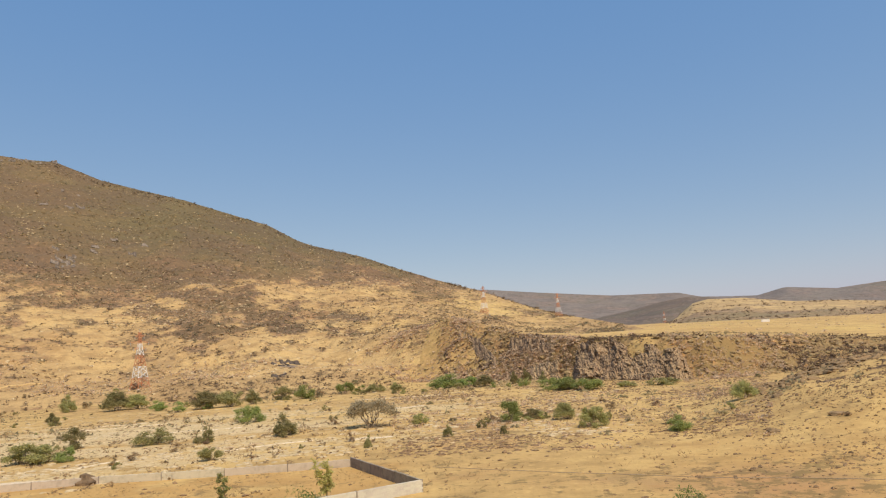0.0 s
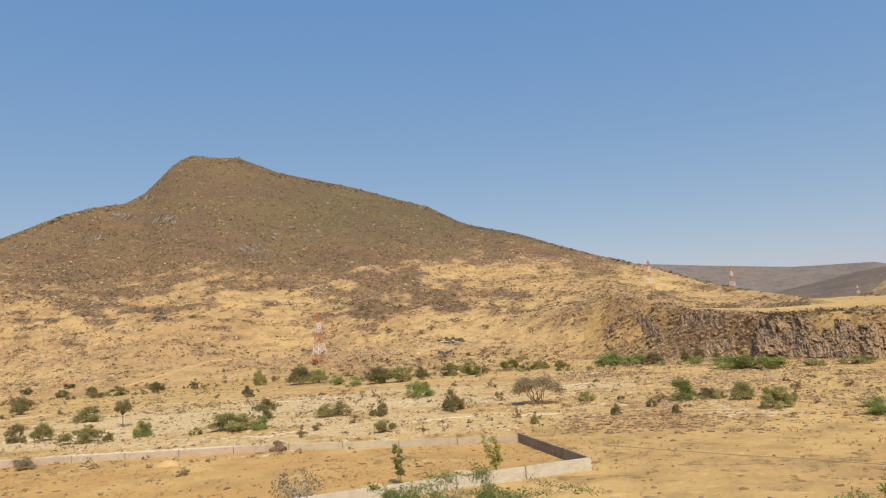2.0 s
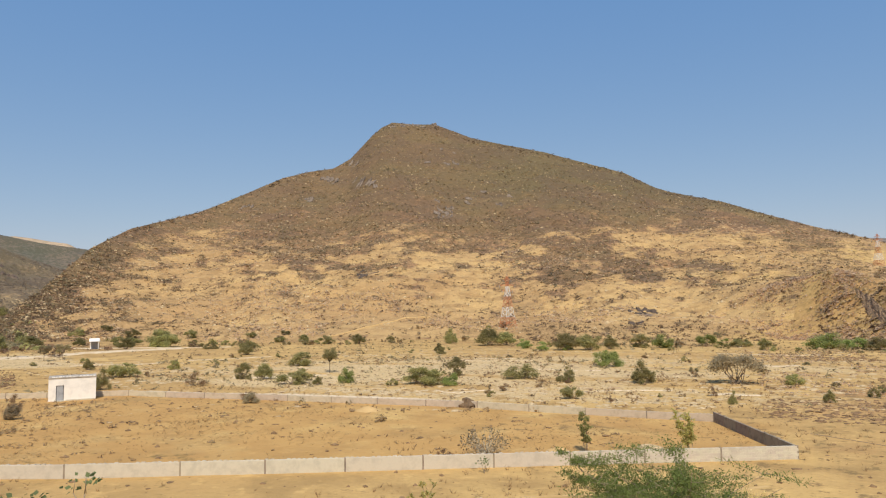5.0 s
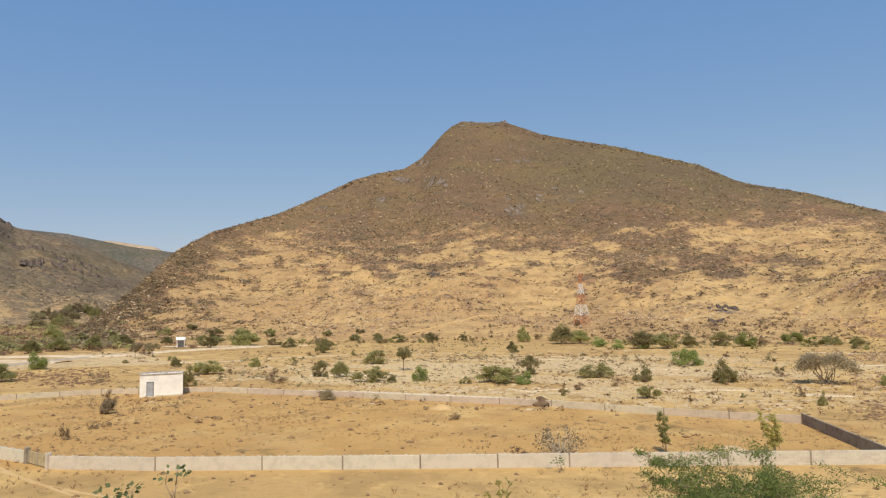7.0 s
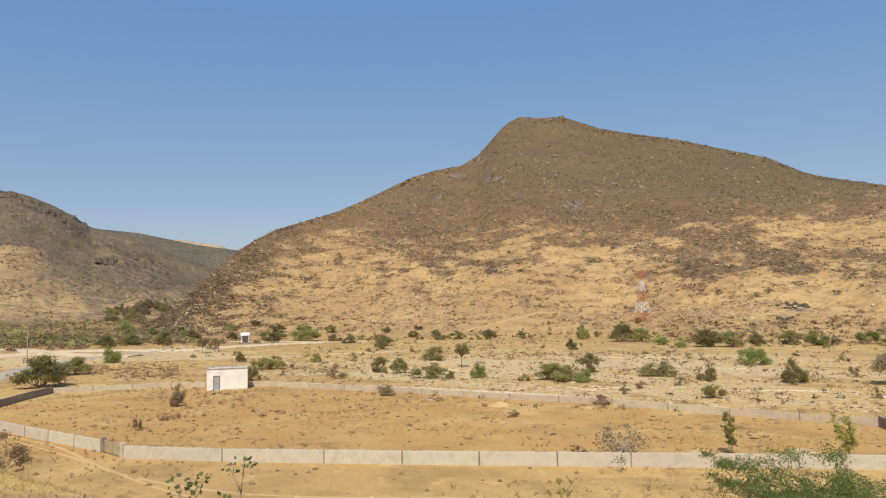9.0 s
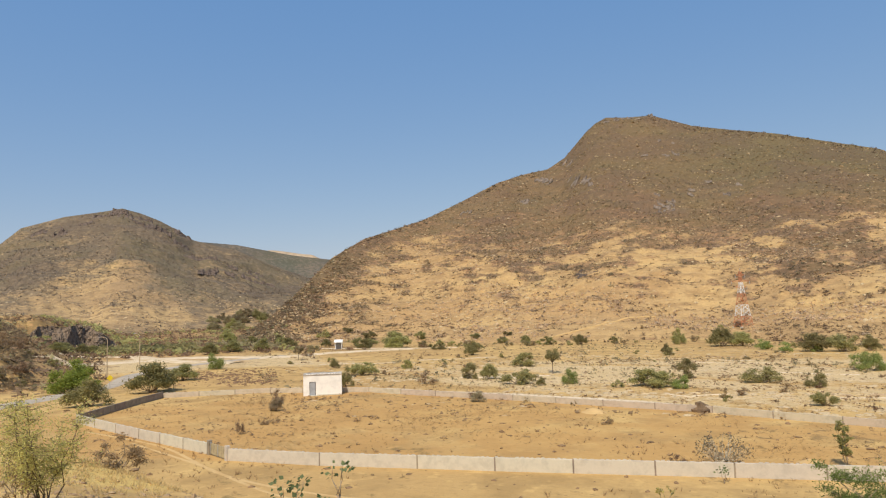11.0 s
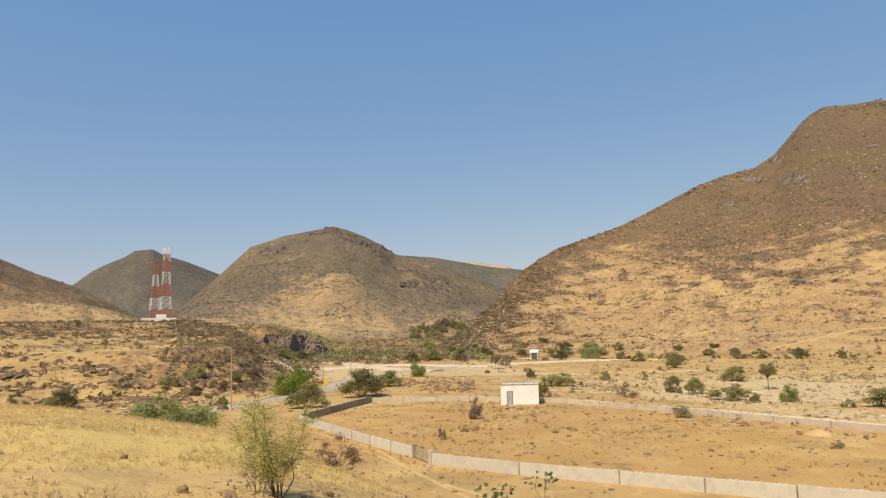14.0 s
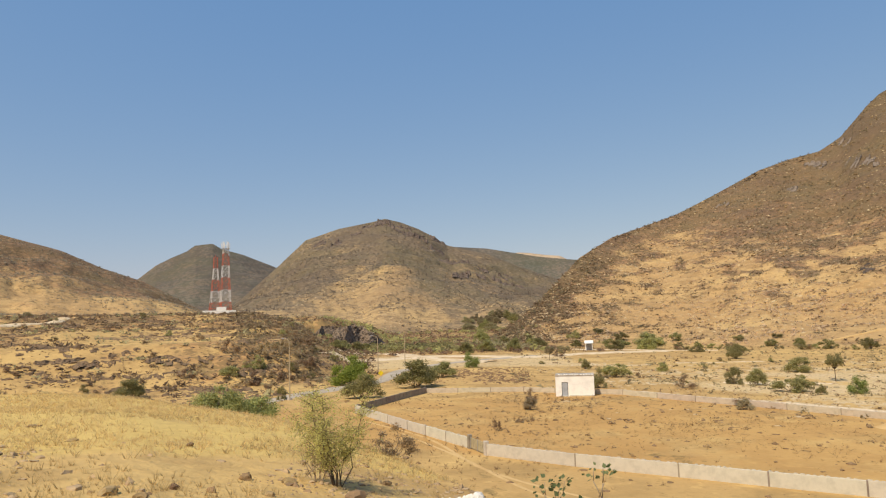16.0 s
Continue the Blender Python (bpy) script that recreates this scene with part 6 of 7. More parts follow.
field("knoll_brush", "grey-brown leafless brush crowding the knoll's flank", "brush", x, y, 0.5 + 1.2 * np.random.default_rng(186).random(len(x)) ** 2, M_SCRUB, squash=0.85, seed=187)

def on_hill(spec, n, seed, low, high):
    table, dc, df = spec
    r = np.random.default_rng(seed)
    az, q = table[0][0] + (table[-1][0] - table[0][0]) * r.random(n), 0.02 + 0.97 * r.random(n)
    x, y, z = hill_z(az, q, table, dc, df)
    k = r.random(n) < np.clip(low + (high - low) * step(0.2, 0.6, q) + 0.8 * fbm(x, y, dc * 0.05, 3), 0.03, 1)
    return x[k], y[k], z[k]


for spec, n, name_, lab, size_ in ((BACK_HILL, 30000, "back_hill_scrub", "dark dry shrubs over the rounded back hill", 1.15), (LEFT_HILL, 22000, "west_slope_scrub", "dry brown shrubs over the western slope", 1.0)):
    x, y, zz = on_hill(spec, n, n, 0.22, 0.75)
    field(name_, lab, "scrub", x, y, size_ * (0.4 + 1.2 * np.random.default_rng(n).random(len(x)) ** 2.5), M_FAR_SCRUB, squash=0.8, seed=n + 1, zfun=lambda a, b: zz)

x, y, zz = on_hill(BACK_HILL, 5000, 61, 0.75, 0.06)
field("back_hill_rocks", "pale stones speckling the back hill's lower slope", "rocks", x, y, 0.4 + 1.0 * np.random.default_rng(62).random(len(x)) ** 3, M_PALE_STONE, "rock", 0.5, 63, zfun=lambda a, b: zz)

x, y, zz = on_hill(MESA, 5000, 64, 0.6, 0.5)
field("mesa_scrub", "dark shrubs dotting the straw-coloured mesa", "scrub", x, y, 1.0 + 2.6 * np.random.default_rng(65).random(len(x)) ** 3, M_SCRUB, squash=0.6, seed=66, zfun=lambda a, b: zz)

# straw on the near shelf
x, y = throw(500, 8, 64, 10.5, 11.4, 91)
x, y = keep(x, y, np.clip(0.45 + 1.6 * fbm(x, y, 2.5, 2), 0.03, 1), 92)
tufts("edge_grass", "pale straw tufts along the embankment edge", x, y, 0.05 + 0.12 * np.random.default_rng(93).random(len(x)) ** 2, M_WHITE_STEM, 9, 94, 0.6)
x, y = throw(30000, 62, 106, 13, 46, 83, 0.9)
x, y = keep(x, y, np.clip(land_cover(x, y, 0)[:, 3] * (0.9 + 1.3 * fbm(x, y, 4, 3)) - 0.1, 0.02, 1), 183)
tufts("straw_grass", "yellow straw grass over the near mound", x, y, 0.05 + 0.12 * np.random.default_rng(84).random(len(x)) ** 1.5, M_GRASS, 6, 85, 0.9)
x, y = throw(9000, 62, 106, 7, 34, 183)
x, y = keep(x, y, np.clip(0.25 + 1.7 * fbm(x + 9, y, 4, 3), 0.02, 1), 184)
tufts("withered_grass", "withered brown tufts among the mound's stones", x, y, 0.05 + 0.12 * np.random.default_rng(185).random(len(x)) ** 2, M_TUFT, 7, 186, 0.8)
x, y = throw(10000, 62, 106, 7, 26, 86)
x, y = keep(x, y, np.clip(0.35 + 1.8 * fbm(x, y, 6, 2), 0.02, 1) * step(24, 15, np.hypot(x, y)), 87)
field("shelf_stones", "small brown stones on the near mound", "stones", x, y, 0.018 + 0.085 * np.random.default_rng(88).random(len(x)) ** 4, M_BANK, "rock", 0.7, 89, jitter=0.6)


# ---------------------------------------------------------------- bushes and trees
def leaf_cloud(n, lobes, size, seed, thin=0.35):
    """Leaves as small bent rhombs over the lobes (x, y, z, radius, flatness)."""
    r = np.random.default_rng(seed)
    lobes = np.array(lobes, float)
    w = lobes[:, 3] ** 2
    k = r.choice(len(lobes), n, p=w / w.sum())
    d = r.normal(size=(n, 3))
    d /= np.linalg.norm(d, axis=1, keepdims=True)
    rad = lobes[k, 3] * (1 - thin * r.random(n)) * (0.8 + 0.45 * r.random(n))
    c = lobes[k, :3] + d * rad[:, None] * np.stack([np.ones(n), np.ones(n), lobes[k, 4]], 1)
    c[:, 2] = np.maximum(c[:, 2], 0.05)
    face = r.normal(size=(n, 3)) + 0.5 * d + (0, 0, 0.55)
    u = np.cross(face, r.normal(size=(n, 3)))
    u /= np.linalg.norm(u, axis=1, keepdims=True)
    q = np.cross(face, u)
    q /= np.linalg.norm(q, axis=1, keepdims=True)
    s = size * (0.6 + 0.8 * r.random((n, 1)))
    verts = np.stack([c - u * s, c + q * s * 0.45, c + u * s, c - q * s * 0.45], 1).reshape(-1, 3)
    return verts, np.arange(4 * n).reshape(-1, 4)


def limbs(s, base, tips, r0, seed, twist=0.25, path=None):
    """Crooked limbs from the base to each tip; path takes the points they pass."""
    rr = random.Random(seed)
    for t in tips:
        prev, n = Vector(base), 4
        for i in range(1, n + 1):
            u = i / n
            p = Vector(base).lerp(Vector(t), u) + Vector((rr.uniform(-1, 1), rr.uniform(-1, 1), rr.uniform(-0.4, 0.4))) * twist * (1 if i < n else 0.3)
            s.rod(prev, p, r0 * (1 - 0.8 * (u - 1 / n)), r0 * (1 - 0.8 * u), 5)
            prev = p
            if path is not None:
                path.append(p)
    return s


def bush_meshes(kind, seed):
    """Trunk and crown for a plant about 4 m wide and 3 m high."""
    rr = random.Random(seed)
    n_lobe = {"tree": 14, "bush": 20, "low": 9, "dry": 10, "spread": 26, "dome": 34}[kind]
    lobes, tips = [], []
    for i in range(n_lobe):
        a, q = rr.uniform(0, 6.28), rr.random() ** 0.5
        if kind == "tree":
            p = (1.5 * q * math.cos(a), 1.5 * q * math.sin(a), rr.uniform(1.6, 2.6), rr.uniform(0.35, 0.8), 0.62)
        elif kind == "spread":
            p = (1.6 * q * math.cos(a), 1.6 * q * math.sin(a), rr.uniform(0.9, 1.2) + 1.35 * math.sqrt(max(0, 1 - q * q)) * rr.uniform(0.6, 1), rr.uniform(0.45, 0.72), 0.8)
        elif kind == "dome":
            p = (1.45 * q * math.cos(a), 1.45 * q * math.sin(a), 0.3 + 2.0 * math.sqrt(max(0, 1 - q * q)) * rr.uniform(0.25, 1.05), rr.uniform(0.26, 0.7), 0.8)
        else:
            p = (1.55 * q * math.cos(a), 1.55 * q * math.sin(a), rr.uniform(0.3, 2.6 - 1.3 * q), rr.uniform(0.25, 0.8), 0.75)
        lobes.append(p)
        tips.append((p[0] * 0.95, p[1] * 0.95, p[2] + 0.15))
    wood = limbs(Solid(), (0.1, 0.05, 1.25) if kind == "tree" else (0, 0, -0.25), tips[:14], 0.05 if kind == "tree" else 0.045, seed)
    if kind == "tree":
        wood.rod((0, 0, -0.3), (0.1, 0.05, 1.4), 0.075, 0.05, 7)
    n = {"tree": 3000, "bush": 5600, "low": 1500, "dry": 2000, "spread": 9000, "dome": 9000}[kind]
    v, f = leaf_cloud(n, lobes, {"dry": 0.075, "spread": 0.066, "dome": 0.072, "bush": 0.078, "low": 0.12}.get(kind, 0.09), seed, 0.85 if kind in ("dry", "spread") else 0.75)
    return wood.mesh("trunk", M_BARK if kind == "tree" else M_PALE_BARK, True), v, f


PLANTS = {}


def plant(name, kind, leaf, label, category, x, y, w, h, group="", variants=4, zfun=lz):
    """Sets a bush or tree w metres wide and h high on the land; alike ones share their meshes."""
    key = (kind, leaf.name, random.randrange(variants))
    m = pose(x, y, zfun(x, y) - 0.05, 0, 0, random.uniform(0, 360)) @ Matrix.Diagonal((w / 4, w / 4 * random.uniform(0.85, 1.15), h / 3, 1))
    if key not in PLANTS:
        trunk, v, f = bush_meshes(kind, hash_of(key))
        PLANTS[key] = (trunk, quads_mesh("crown", v, f, leaf))
    trunk, crown = PLANTS[key]
    ob = thing(name, label, category, m, group)
    part("trunk", trunk, ob)
    part("crown", crown, ob)
    return ob


def hash_of(key):
    return sum(ord(c) for c in key[0] + key[1]) * 7 + key[2] * 131


# bearing, distance, width and height
OLIVE = [(30.9, 116, 6.6, 3.2), (28.1, 129, 4.2, 3.7), (22.8, 122, 6.4, 3.0), (19.4, 118, 3.5, 2.9), (19.0, 97, 3.2, 2.4), (13.4, 116, 5.2, 3.6), (2.7, 120, 3.4, 2.1), (7.0, 93, 1.2, 1.7), (0.6, 98, 1.6, 1.6), (-3.9, 98, 1.4, 1.4),
         (-6.2, 115, 3.3, 2.2), (-8.8, 112, 4.1, 2.9), (-10.9, 101, 4.1, 3.3), (-22.2, 116, 4.0, 2.8), (29.4, 193, 3.8, 2.8)]
OLIVE_WEST = [(50.9, 276, 10.1, 7.0), (40.6, 163, 6.6, 4.0), (41.2, 122, 6.0, 3.2), (45.1, 135, 3.9, 3.3), (43.6, 133, 3.9, 3.2), (39.4, 119, 1.9, 1.5), (53.7, 152, 6.8, 3.7), (55.1, 127, 3.1, 3.5), (44.8, 216, 6.3, 4.2), (47.6, 259, 6.3, 2.9),
              (56.0, 173, 3.4, 2.3), (50.2, 166, 2.7, 2.7), (60.1, 302, 6.1, 5.4), (80.4, 124, 2.0, 2.6)]
OLIVE_FOOT = [(25.5, 239, 10, 6.4), (24.0, 236, 7, 5), (28.6, 258, 6.3, 5.5), (19.2, 204, 8.3, 5.3), (17.4, 204, 9.9, 6.0), (15.8, 207, 6, 4), (13.5, 218, 6.4, 4.3), (6.2, 225, 7.3, 2.6), (4.6, 223, 5.4, 2.5), (-2.7, 212, 6.2, 3.8), (-5.0, 214, 4.2, 3.5),
              (-6.0, 225, 4.0, 4.0), (-7.3, 216, 3.2, 3.2), (-13.8, 178, 5.8, 2.0), (-16.4, 181, 8.8, 2.1)]
GREEN = [(28.7, 114, 2.8, 2.2), (16.1, 148, 5.4, 4.2), (22.6, 217, 5.3, 2.8), (11.8, 215, 7.0, 3.8), (8.7, 230, 6.3, 4.1), (0.5, 216, 10.5, 4.2), (-1.2, 214, 6, 3.6), (-8.3, 180, 8.8, 3.8), (-9.4, 178, 7, 3.4), (-10.6, 175, 8.5, 3.1), (-4.5, 114, 4.2, 3.2),
         (-17.4, 93, 3.4, 2.0), (37.1, 121, 3.3, 2.8), (65.1, 184, 5.0, 4.2)]
DRY = [(24.3, 106, 2.6, 1.7), (21.3, 110, 2.7, 1.8), (8.4, 102, 2.0, 1.7), (9.7, 128, 2.1, 1.9), (16.0, 94, 1.5, 1.1), (22.1, 172, 3.3, 1.7), (-15.6, 128, 3.1, 1.7), (-16.9, 101, 4.1, 1.7), (-3.4, 117, 3.8, 1.3), (10.6, 100, 1.3, 1.0), (-3.0, 119, 1.7, 1.2),
       (-28.7, 85, 1.4, 0.7), (44.7, 103, 3.3, 1.8), (48.8, 127, 5.2, 2.9), (48.8, 275, 6.7, 3.1), (51.9, 149, 2.4, 2.2), (58.2, 229, 5.6, 3.0), (34.4, 79, 1.7, 0.9), (61.2, 87, 1.7, 0.7), (77.5, 153, 2.5, 1.2), (60.6, 108, 2.6, 2.6)]
for rows, lab in ((OLIVE, "rounded olive-green thorn bush by the dry stream bed"), (OLIVE_WEST, "olive-green thorn bush on the pale gravel flat"), (OLIVE_FOOT, "dark olive-green bush at the mountain's foot")):
    for az, d, w, h in rows:
        plant("thorn_bush", random.choice(("bush", "dome")), M_LEAF_OLIVE, lab, "bush", *at(az, d), w * 1.08, h * 1.15, "bushes in the valley", 6)
for az, d, w, h in GREEN:
    plant("green_bush", "bush", M_LEAF_GREEN, "fresh green leafy bush in the dry valley", "bush", *at(az, d), w * 1.15, h * 1.3, "green bushes", 5)
for az, d, w, h in DRY:
    plant("dry_shrub", "dry", M_LEAF_DRY, "leafless grey-brown dry shrub", "shrub", *at(az, d), w, h, "dry shrubs", 4)
for i in range(70):
    d, az = random.uniform(88, 215), random.uniform(-24, 60)
    x, y = at(az, d)
    if d > 95 + 30 * max(0, (az - 40) / 20):
        w = random.uniform(0.9, 2.6)
        leaf_, lab = random.choice(((M_LEAF_OLIVE, "small olive thorn shrub on the gravel"), (M_LEAF_GREY, "small grey-green shrub on the gravel"), (M_LEAF_DRY, "small withered shrub on the gravel")))
        plant("low_shrub", "low", leaf_, lab, "shrub", x, y, w, w * random.uniform(0.5, 0.8), "low shrubs", 3)
FOOT_ROW = [(54.0, 289, 6.3, 4.2), (53.0, 303, 7.7, 3.1), (50.9, 281, 12.6, 7.3), (48.6, 279, 6.1, 3.2), (47.4, 293, 5.3, 2.5), (44.6, 236, 6.8, 4.1), (42.2, 298, 5.4, 2.8), (44.5, 314, 5.7, 3.0), (40.4, 289, 5.2, 3.6), (38.6, 274, 6.9, 3.8), (36.0, 268, 5.8, 4.3), (33.5, 273, 4.0, 2.8), (29.6, 201, 2.9, 2.9), (56.8, 362, 7.9, 4.7), (54.9, 372, 5.9, 3.8), (53.0, 357, 6.7, 5.2), (49.0, 340, 6.4, 4.9), (60.2, 313, 5.7, 5.0), (62.5, 332, 8.4, 4.3), (64.2, 350, 8.9, 6.6), (41.8, 312, 5.0, 2.7), (46.4, 288, 4.2, 2.1)]
for az, d, w, h in FOOT_ROW:
    plant("slope_bush", random.choice(("bush", "dome")), random.choice((M_LEAF_DARK, M_LEAF_OLIVE, M_LEAF_DARK)), "dark olive bush where the slope meets the gravel flat", "bush", *at(az, d), w * 1.1, h * 1.15, "bushes at the slope's foot", 3)
for i in range(60):
    az = random.uniform(2, 58)
    d = float(tab(az, FOOT_D)) * (0.92 + 0.20 * random.random() ** 1.5)
    w = random.uniform(1.6, 4.5)
    leaf_, lab = random.choice(((M_LEAF_OLIVE, "olive bush at the foot of the slope"), (M_LEAF_GREY, "grey-green bush at the foot of the slope"), (M_LEAF_DRY, "bare brown bush at the foot of the slope")))
    plant("hillside_bush", "low", leaf_, lab, "bush", *at(az, d), w, w * random.uniform(0.55, 0.85), "bushes on the slope", 3)

for i in range(24):
    az, w = random.uniform(-9, 24), 1.8 + 4.2 * random.random() ** 1.6
    d = random.uniform(198, 228) - 14 * max(0, -az / 9)
    leaf_, lab = random.choice(((M_LEAF_OLIVE, "olive bush in the row at the mountain's foot"), (M_LEAF_OLIVE, "olive bush in the row at the mountain's foot"), (M_LEAF_GREEN, "green bush in the row at the mountain's foot"), (M_LEAF_GREY, "grey bush in the row at the mountain's foot")))
    plant("row_bush", "low", leaf_, lab, "bush", *at(az, d), w, w * random.uniform(0.5, 0.8), "row of bushes", 4)

plant("acacia_tree", "tree", M_LEAF_OLIVE, "small flat-crowned acacia tree with a bare trunk", "tree", *at(38.4, 142), 4.6, 5.4)
plant("grey_tree", "spread", M_LEAF_ASH, "wide grey-green many-stemmed tree, thinly leaved", "tree", *at(6.6, 119), 9.2, 5.6, variants=1)
plant("roadside_tree", "dome", M_LEAF_BRIGHT, "bright green leafy tree beside the road", "tree", *at(74.8, 146), 11.5, 7.4, "roadside trees")
plant("roadside_tree", "dome", M_LEAF_OLIVE, "olive-green thorn tree below the road", "tree", *at(74.0, 119), 7.2, 4.6, "roadside trees")
plant("thorn_tree", "dome", M_LEAF_DARK, "dense grey-green thorn tree at the yard's corner", "tree", *at(69.6, 137), 11.0, 6.8, "corner trees", 2)
plant("thorn_tree", "dome", M_LEAF_DARK, "low grey-green thorn bush beyond the yard", "bush", *at(67.5, 158), 7.5, 4.4, "corner trees", 2)
plant("acacia_bush", "dome", M_LEAF_SAGE, "spreading green acacia bush behind the grassy mound", "bush", *at(85.2, 53), 5.2, 3.3, "bushes behind the mound", 2)
plant("acacia_bush", "dome", M_LEAF_SAGE, "low spreading green acacia behind the grassy mound", "bush", *at(82.7, 54), 4.6, 3.1, "bushes behind the mound", 2)
plant("dark_bush", "dome", M_LEAF_DARK, "dark olive bush behind the grassy mound", "bush", *at(91.4, 136), 7.0, 4.4)
plant("dark_bush", "dry", M_LEAF_DRY, "dry brown bush behind the grassy mound", "bush", *at(93.3, 138), 4.6, 2.8)
plant("dry_shrub", "dry", M_LEAF_DRY, "dry grey shrub on the mound's edge", "shrub", *at(72.3, 24.5), 2.0, 1.5, "dry shrubs", 2)
for i in range(30):
    az, w = random.uniform(75.3, 82.5) if i < 20 else random.uniform(82, 102), random.uniform(2.2, 5.5)
    leaf_, lab = random.choice(((M_LEAF_GREY, "grey-green bush on the flank of the rocky knoll"), (M_LEAF_OLIVE, "dark olive bush on the flank of the rocky knoll"), (M_LEAF_DRY, "leafless brown bush on the flank of the rocky knoll")))
    plant("knoll_bush", "low", leaf_, lab, "bush", *at(az, random.uniform(140, 290)), w, w * random.uniform(0.55, 0.75), "bushes on the knoll", 3)

# bearing, distance, width and height
for az, d, w, h in [(84.5, 167, 6.5, 4.5), (81.6, 164, 7.5, 5.0), (98.8, 158, 5.0, 2.6), (80.2, 175, 6.0, 4.0), (86.5, 190, 5.0, 3.0), (79.3, 190, 7.0, 4.5), (78.2, 205, 7, 4), (77.0, 215, 7, 4), (80.6, 150, 4, 2.5), (83.3, 140, 4, 2.2), (87.6, 150, 5, 2.5), (90, 165, 5, 2.6)]:
    plant("bare_bush", "dry", M_LEAF_DRY, "wide leafless brown bush among the knoll's rocks", "bush", *at(az, d), w, h, "bare bushes on the knoll", 3)
for az, d, w, h in [(84.2, 149, 5.5, 3.6), (82.4, 155, 5.5, 3.8), (78.0, 150, 2.6, 1.8)]:
    plant("knoll_thorn", "bush", M_LEAF_OLIVE, "dark olive thorn bush on the knoll's flank", "bush", *at(az, d), w, h, "thorn bushes on the knoll", 3)

for az, d, w, h in [(76.0, 262, 7, 4), (75.4, 268, 8, 4.5), (74.4, 282, 7, 4), (73.6, 290, 7, 3.5)]:
    plant("ravine_bush", "dome", M_LEAF_DARK, "dark olive bush crowding the ravine's foot", "bush", *at(az, d), w, h, "ravine bushes", 2)



def back_hill_spot(az, el):
    """Where a sight line at this bearing and elevation meets the back hill."""
    q = np.linspace(0.0, 1.0, 400)
    x, y, z = hill_z(np.full_like(q, az), q, *BACK_HILL)
    k = int(np.argmax(np.degrees(np.arctan2(z - EYE_Z, np.hypot(x, y))) >= el))
    return float(x[k]), float(y[k]), float(z[k])


gully_rng = random.Random(31)
for i in range(20):
    az = gully_rng.uniform(60.6, 65.4)
    x_, y_, z_ = back_hill_spot(az, gully_rng.uniform(-0.5, 0.9) - 0.25 * abs(az - 62))
    plant("gully_bush", "dome", gully_rng.choice((M_LEAF_GREY, M_LEAF_OLIVE, M_LEAF_GREY)), "green bush filling the gully at the mountain's foot", "bush", x_, y_, gully_rng.uniform(9, 16), gully_rng.uniform(6, 10), "gully bushes", 2, lambda a, b: z_)
for az, d in ((58.8, 212), (57.6, 216)):
    plant("small_acacia", "tree", M_LEAF_GREY, "small bare-stemmed acacia beside the shelter", "tree", *at(az, d), 4.6, 4.2, "small acacias", 2)
for az, d, w, h in [(61.6, 262, 7, 6), (59.5, 285, 8, 5), (53.5, 262, 7, 5), (65.6, 255, 8, 5), (63.9, 262, 9, 5.5), (56.6, 290, 6, 4)]:
    plant("foot_bush", "dome", M_LEAF_DARK, "rounded dark olive bush at the valley's edge", "bush", *at(az, d), w, h, "bushes at the valley's edge", 2)

for az, d, w, h in [(61.7, 85.9, 1.5, 0.7), (60.6, 87.9, 1.7, 0.8), (34.4, 78.1, 1.9, 1.1), (29.5, 59.0, 1.8, 0.8)]:
    plant("yard_shrub", "dry", M_LEAF_DRY, "small dead brown shrub in the yard", "shrub", *at(az, d), w, h, "yard shrubs", 2)
for az, d, w, h in [(60.6, 98, 2.6, 2.2), (44.5, 99, 2.6, 1.9)]:
    plant("grey_shrub", "dome", M_LEAF_ASH, "rounded pale grey shrub by the back wall", "shrub", *at(az, d), w, h, "grey shrubs", 2)

# yard saplings
plant("bare_sapling", "dry", M_LEAF_DRY, "bare leafless sapling in the yard", "sapling", *at(63.4, 80), 1.3, 2.6)


# ---------------------------------------------------------------- near plants
def milkweed(label, x, y, h, w, stems, leaves, seed, leaf_size=0.11, zfun=lz, leaf=M_LEAF_PALE, dome=0.0):
    """Stems that carry large pale leaves near their ends."""
    rr = random.Random(seed)
    ob = thing("milkweed_shrub", label, "shrub", pose(x, y, zfun(x, y) - 0.05), "milkweed shrubs")
    pts = []
    for i in range(stems):
        a, q = rr.uniform(0, 6.28), rr.uniform(0.3, 1)
        tip = Vector((w / 2 * q * math.cos(a), w / 2 * q * math.sin(a), h * rr.uniform(0.75 - 0.15 * (dome > 0), 1.0) * (1 - dome * q * q)))
        part("stem", limbs(Solid(), (0, 0, 0), [tip], 0.012 + 0.008 * h, seed + i, 0.06 * h).mesh("stem", M_WHITE_STEM if stems > 20 else M_PALE_BARK, True), ob)
        pts.append(tip)
    V, F = [], []
    for tip in pts:
        for j in range(leaves):
            c = tip + Vector((rr.uniform(-1, 1), rr.uniform(-1, 1), rr.uniform(-1.6, 0.6))) * leaf_size * 1.5
            u = Vector((rr.uniform(-1, 1), rr.uniform(-1, 1), rr.uniform(-0.2, 0.9))).normalized()
            v = u.orthogonal().normalized()
            L = leaf_size * rr.uniform(0.7, 1.3)
            k = len(V)
            V += [c, c + u * L * 0.5 + v * L * 0.42, c + u * L * 1.1 + u.cross(v) * L * 0.1, c + u * L * 0.5 - v * L * 0.42]
            F.append((k, k + 1, k + 2, k + 3))
    part("foliage", mesh_from("foliage", V, F, leaf), ob)
    return ob


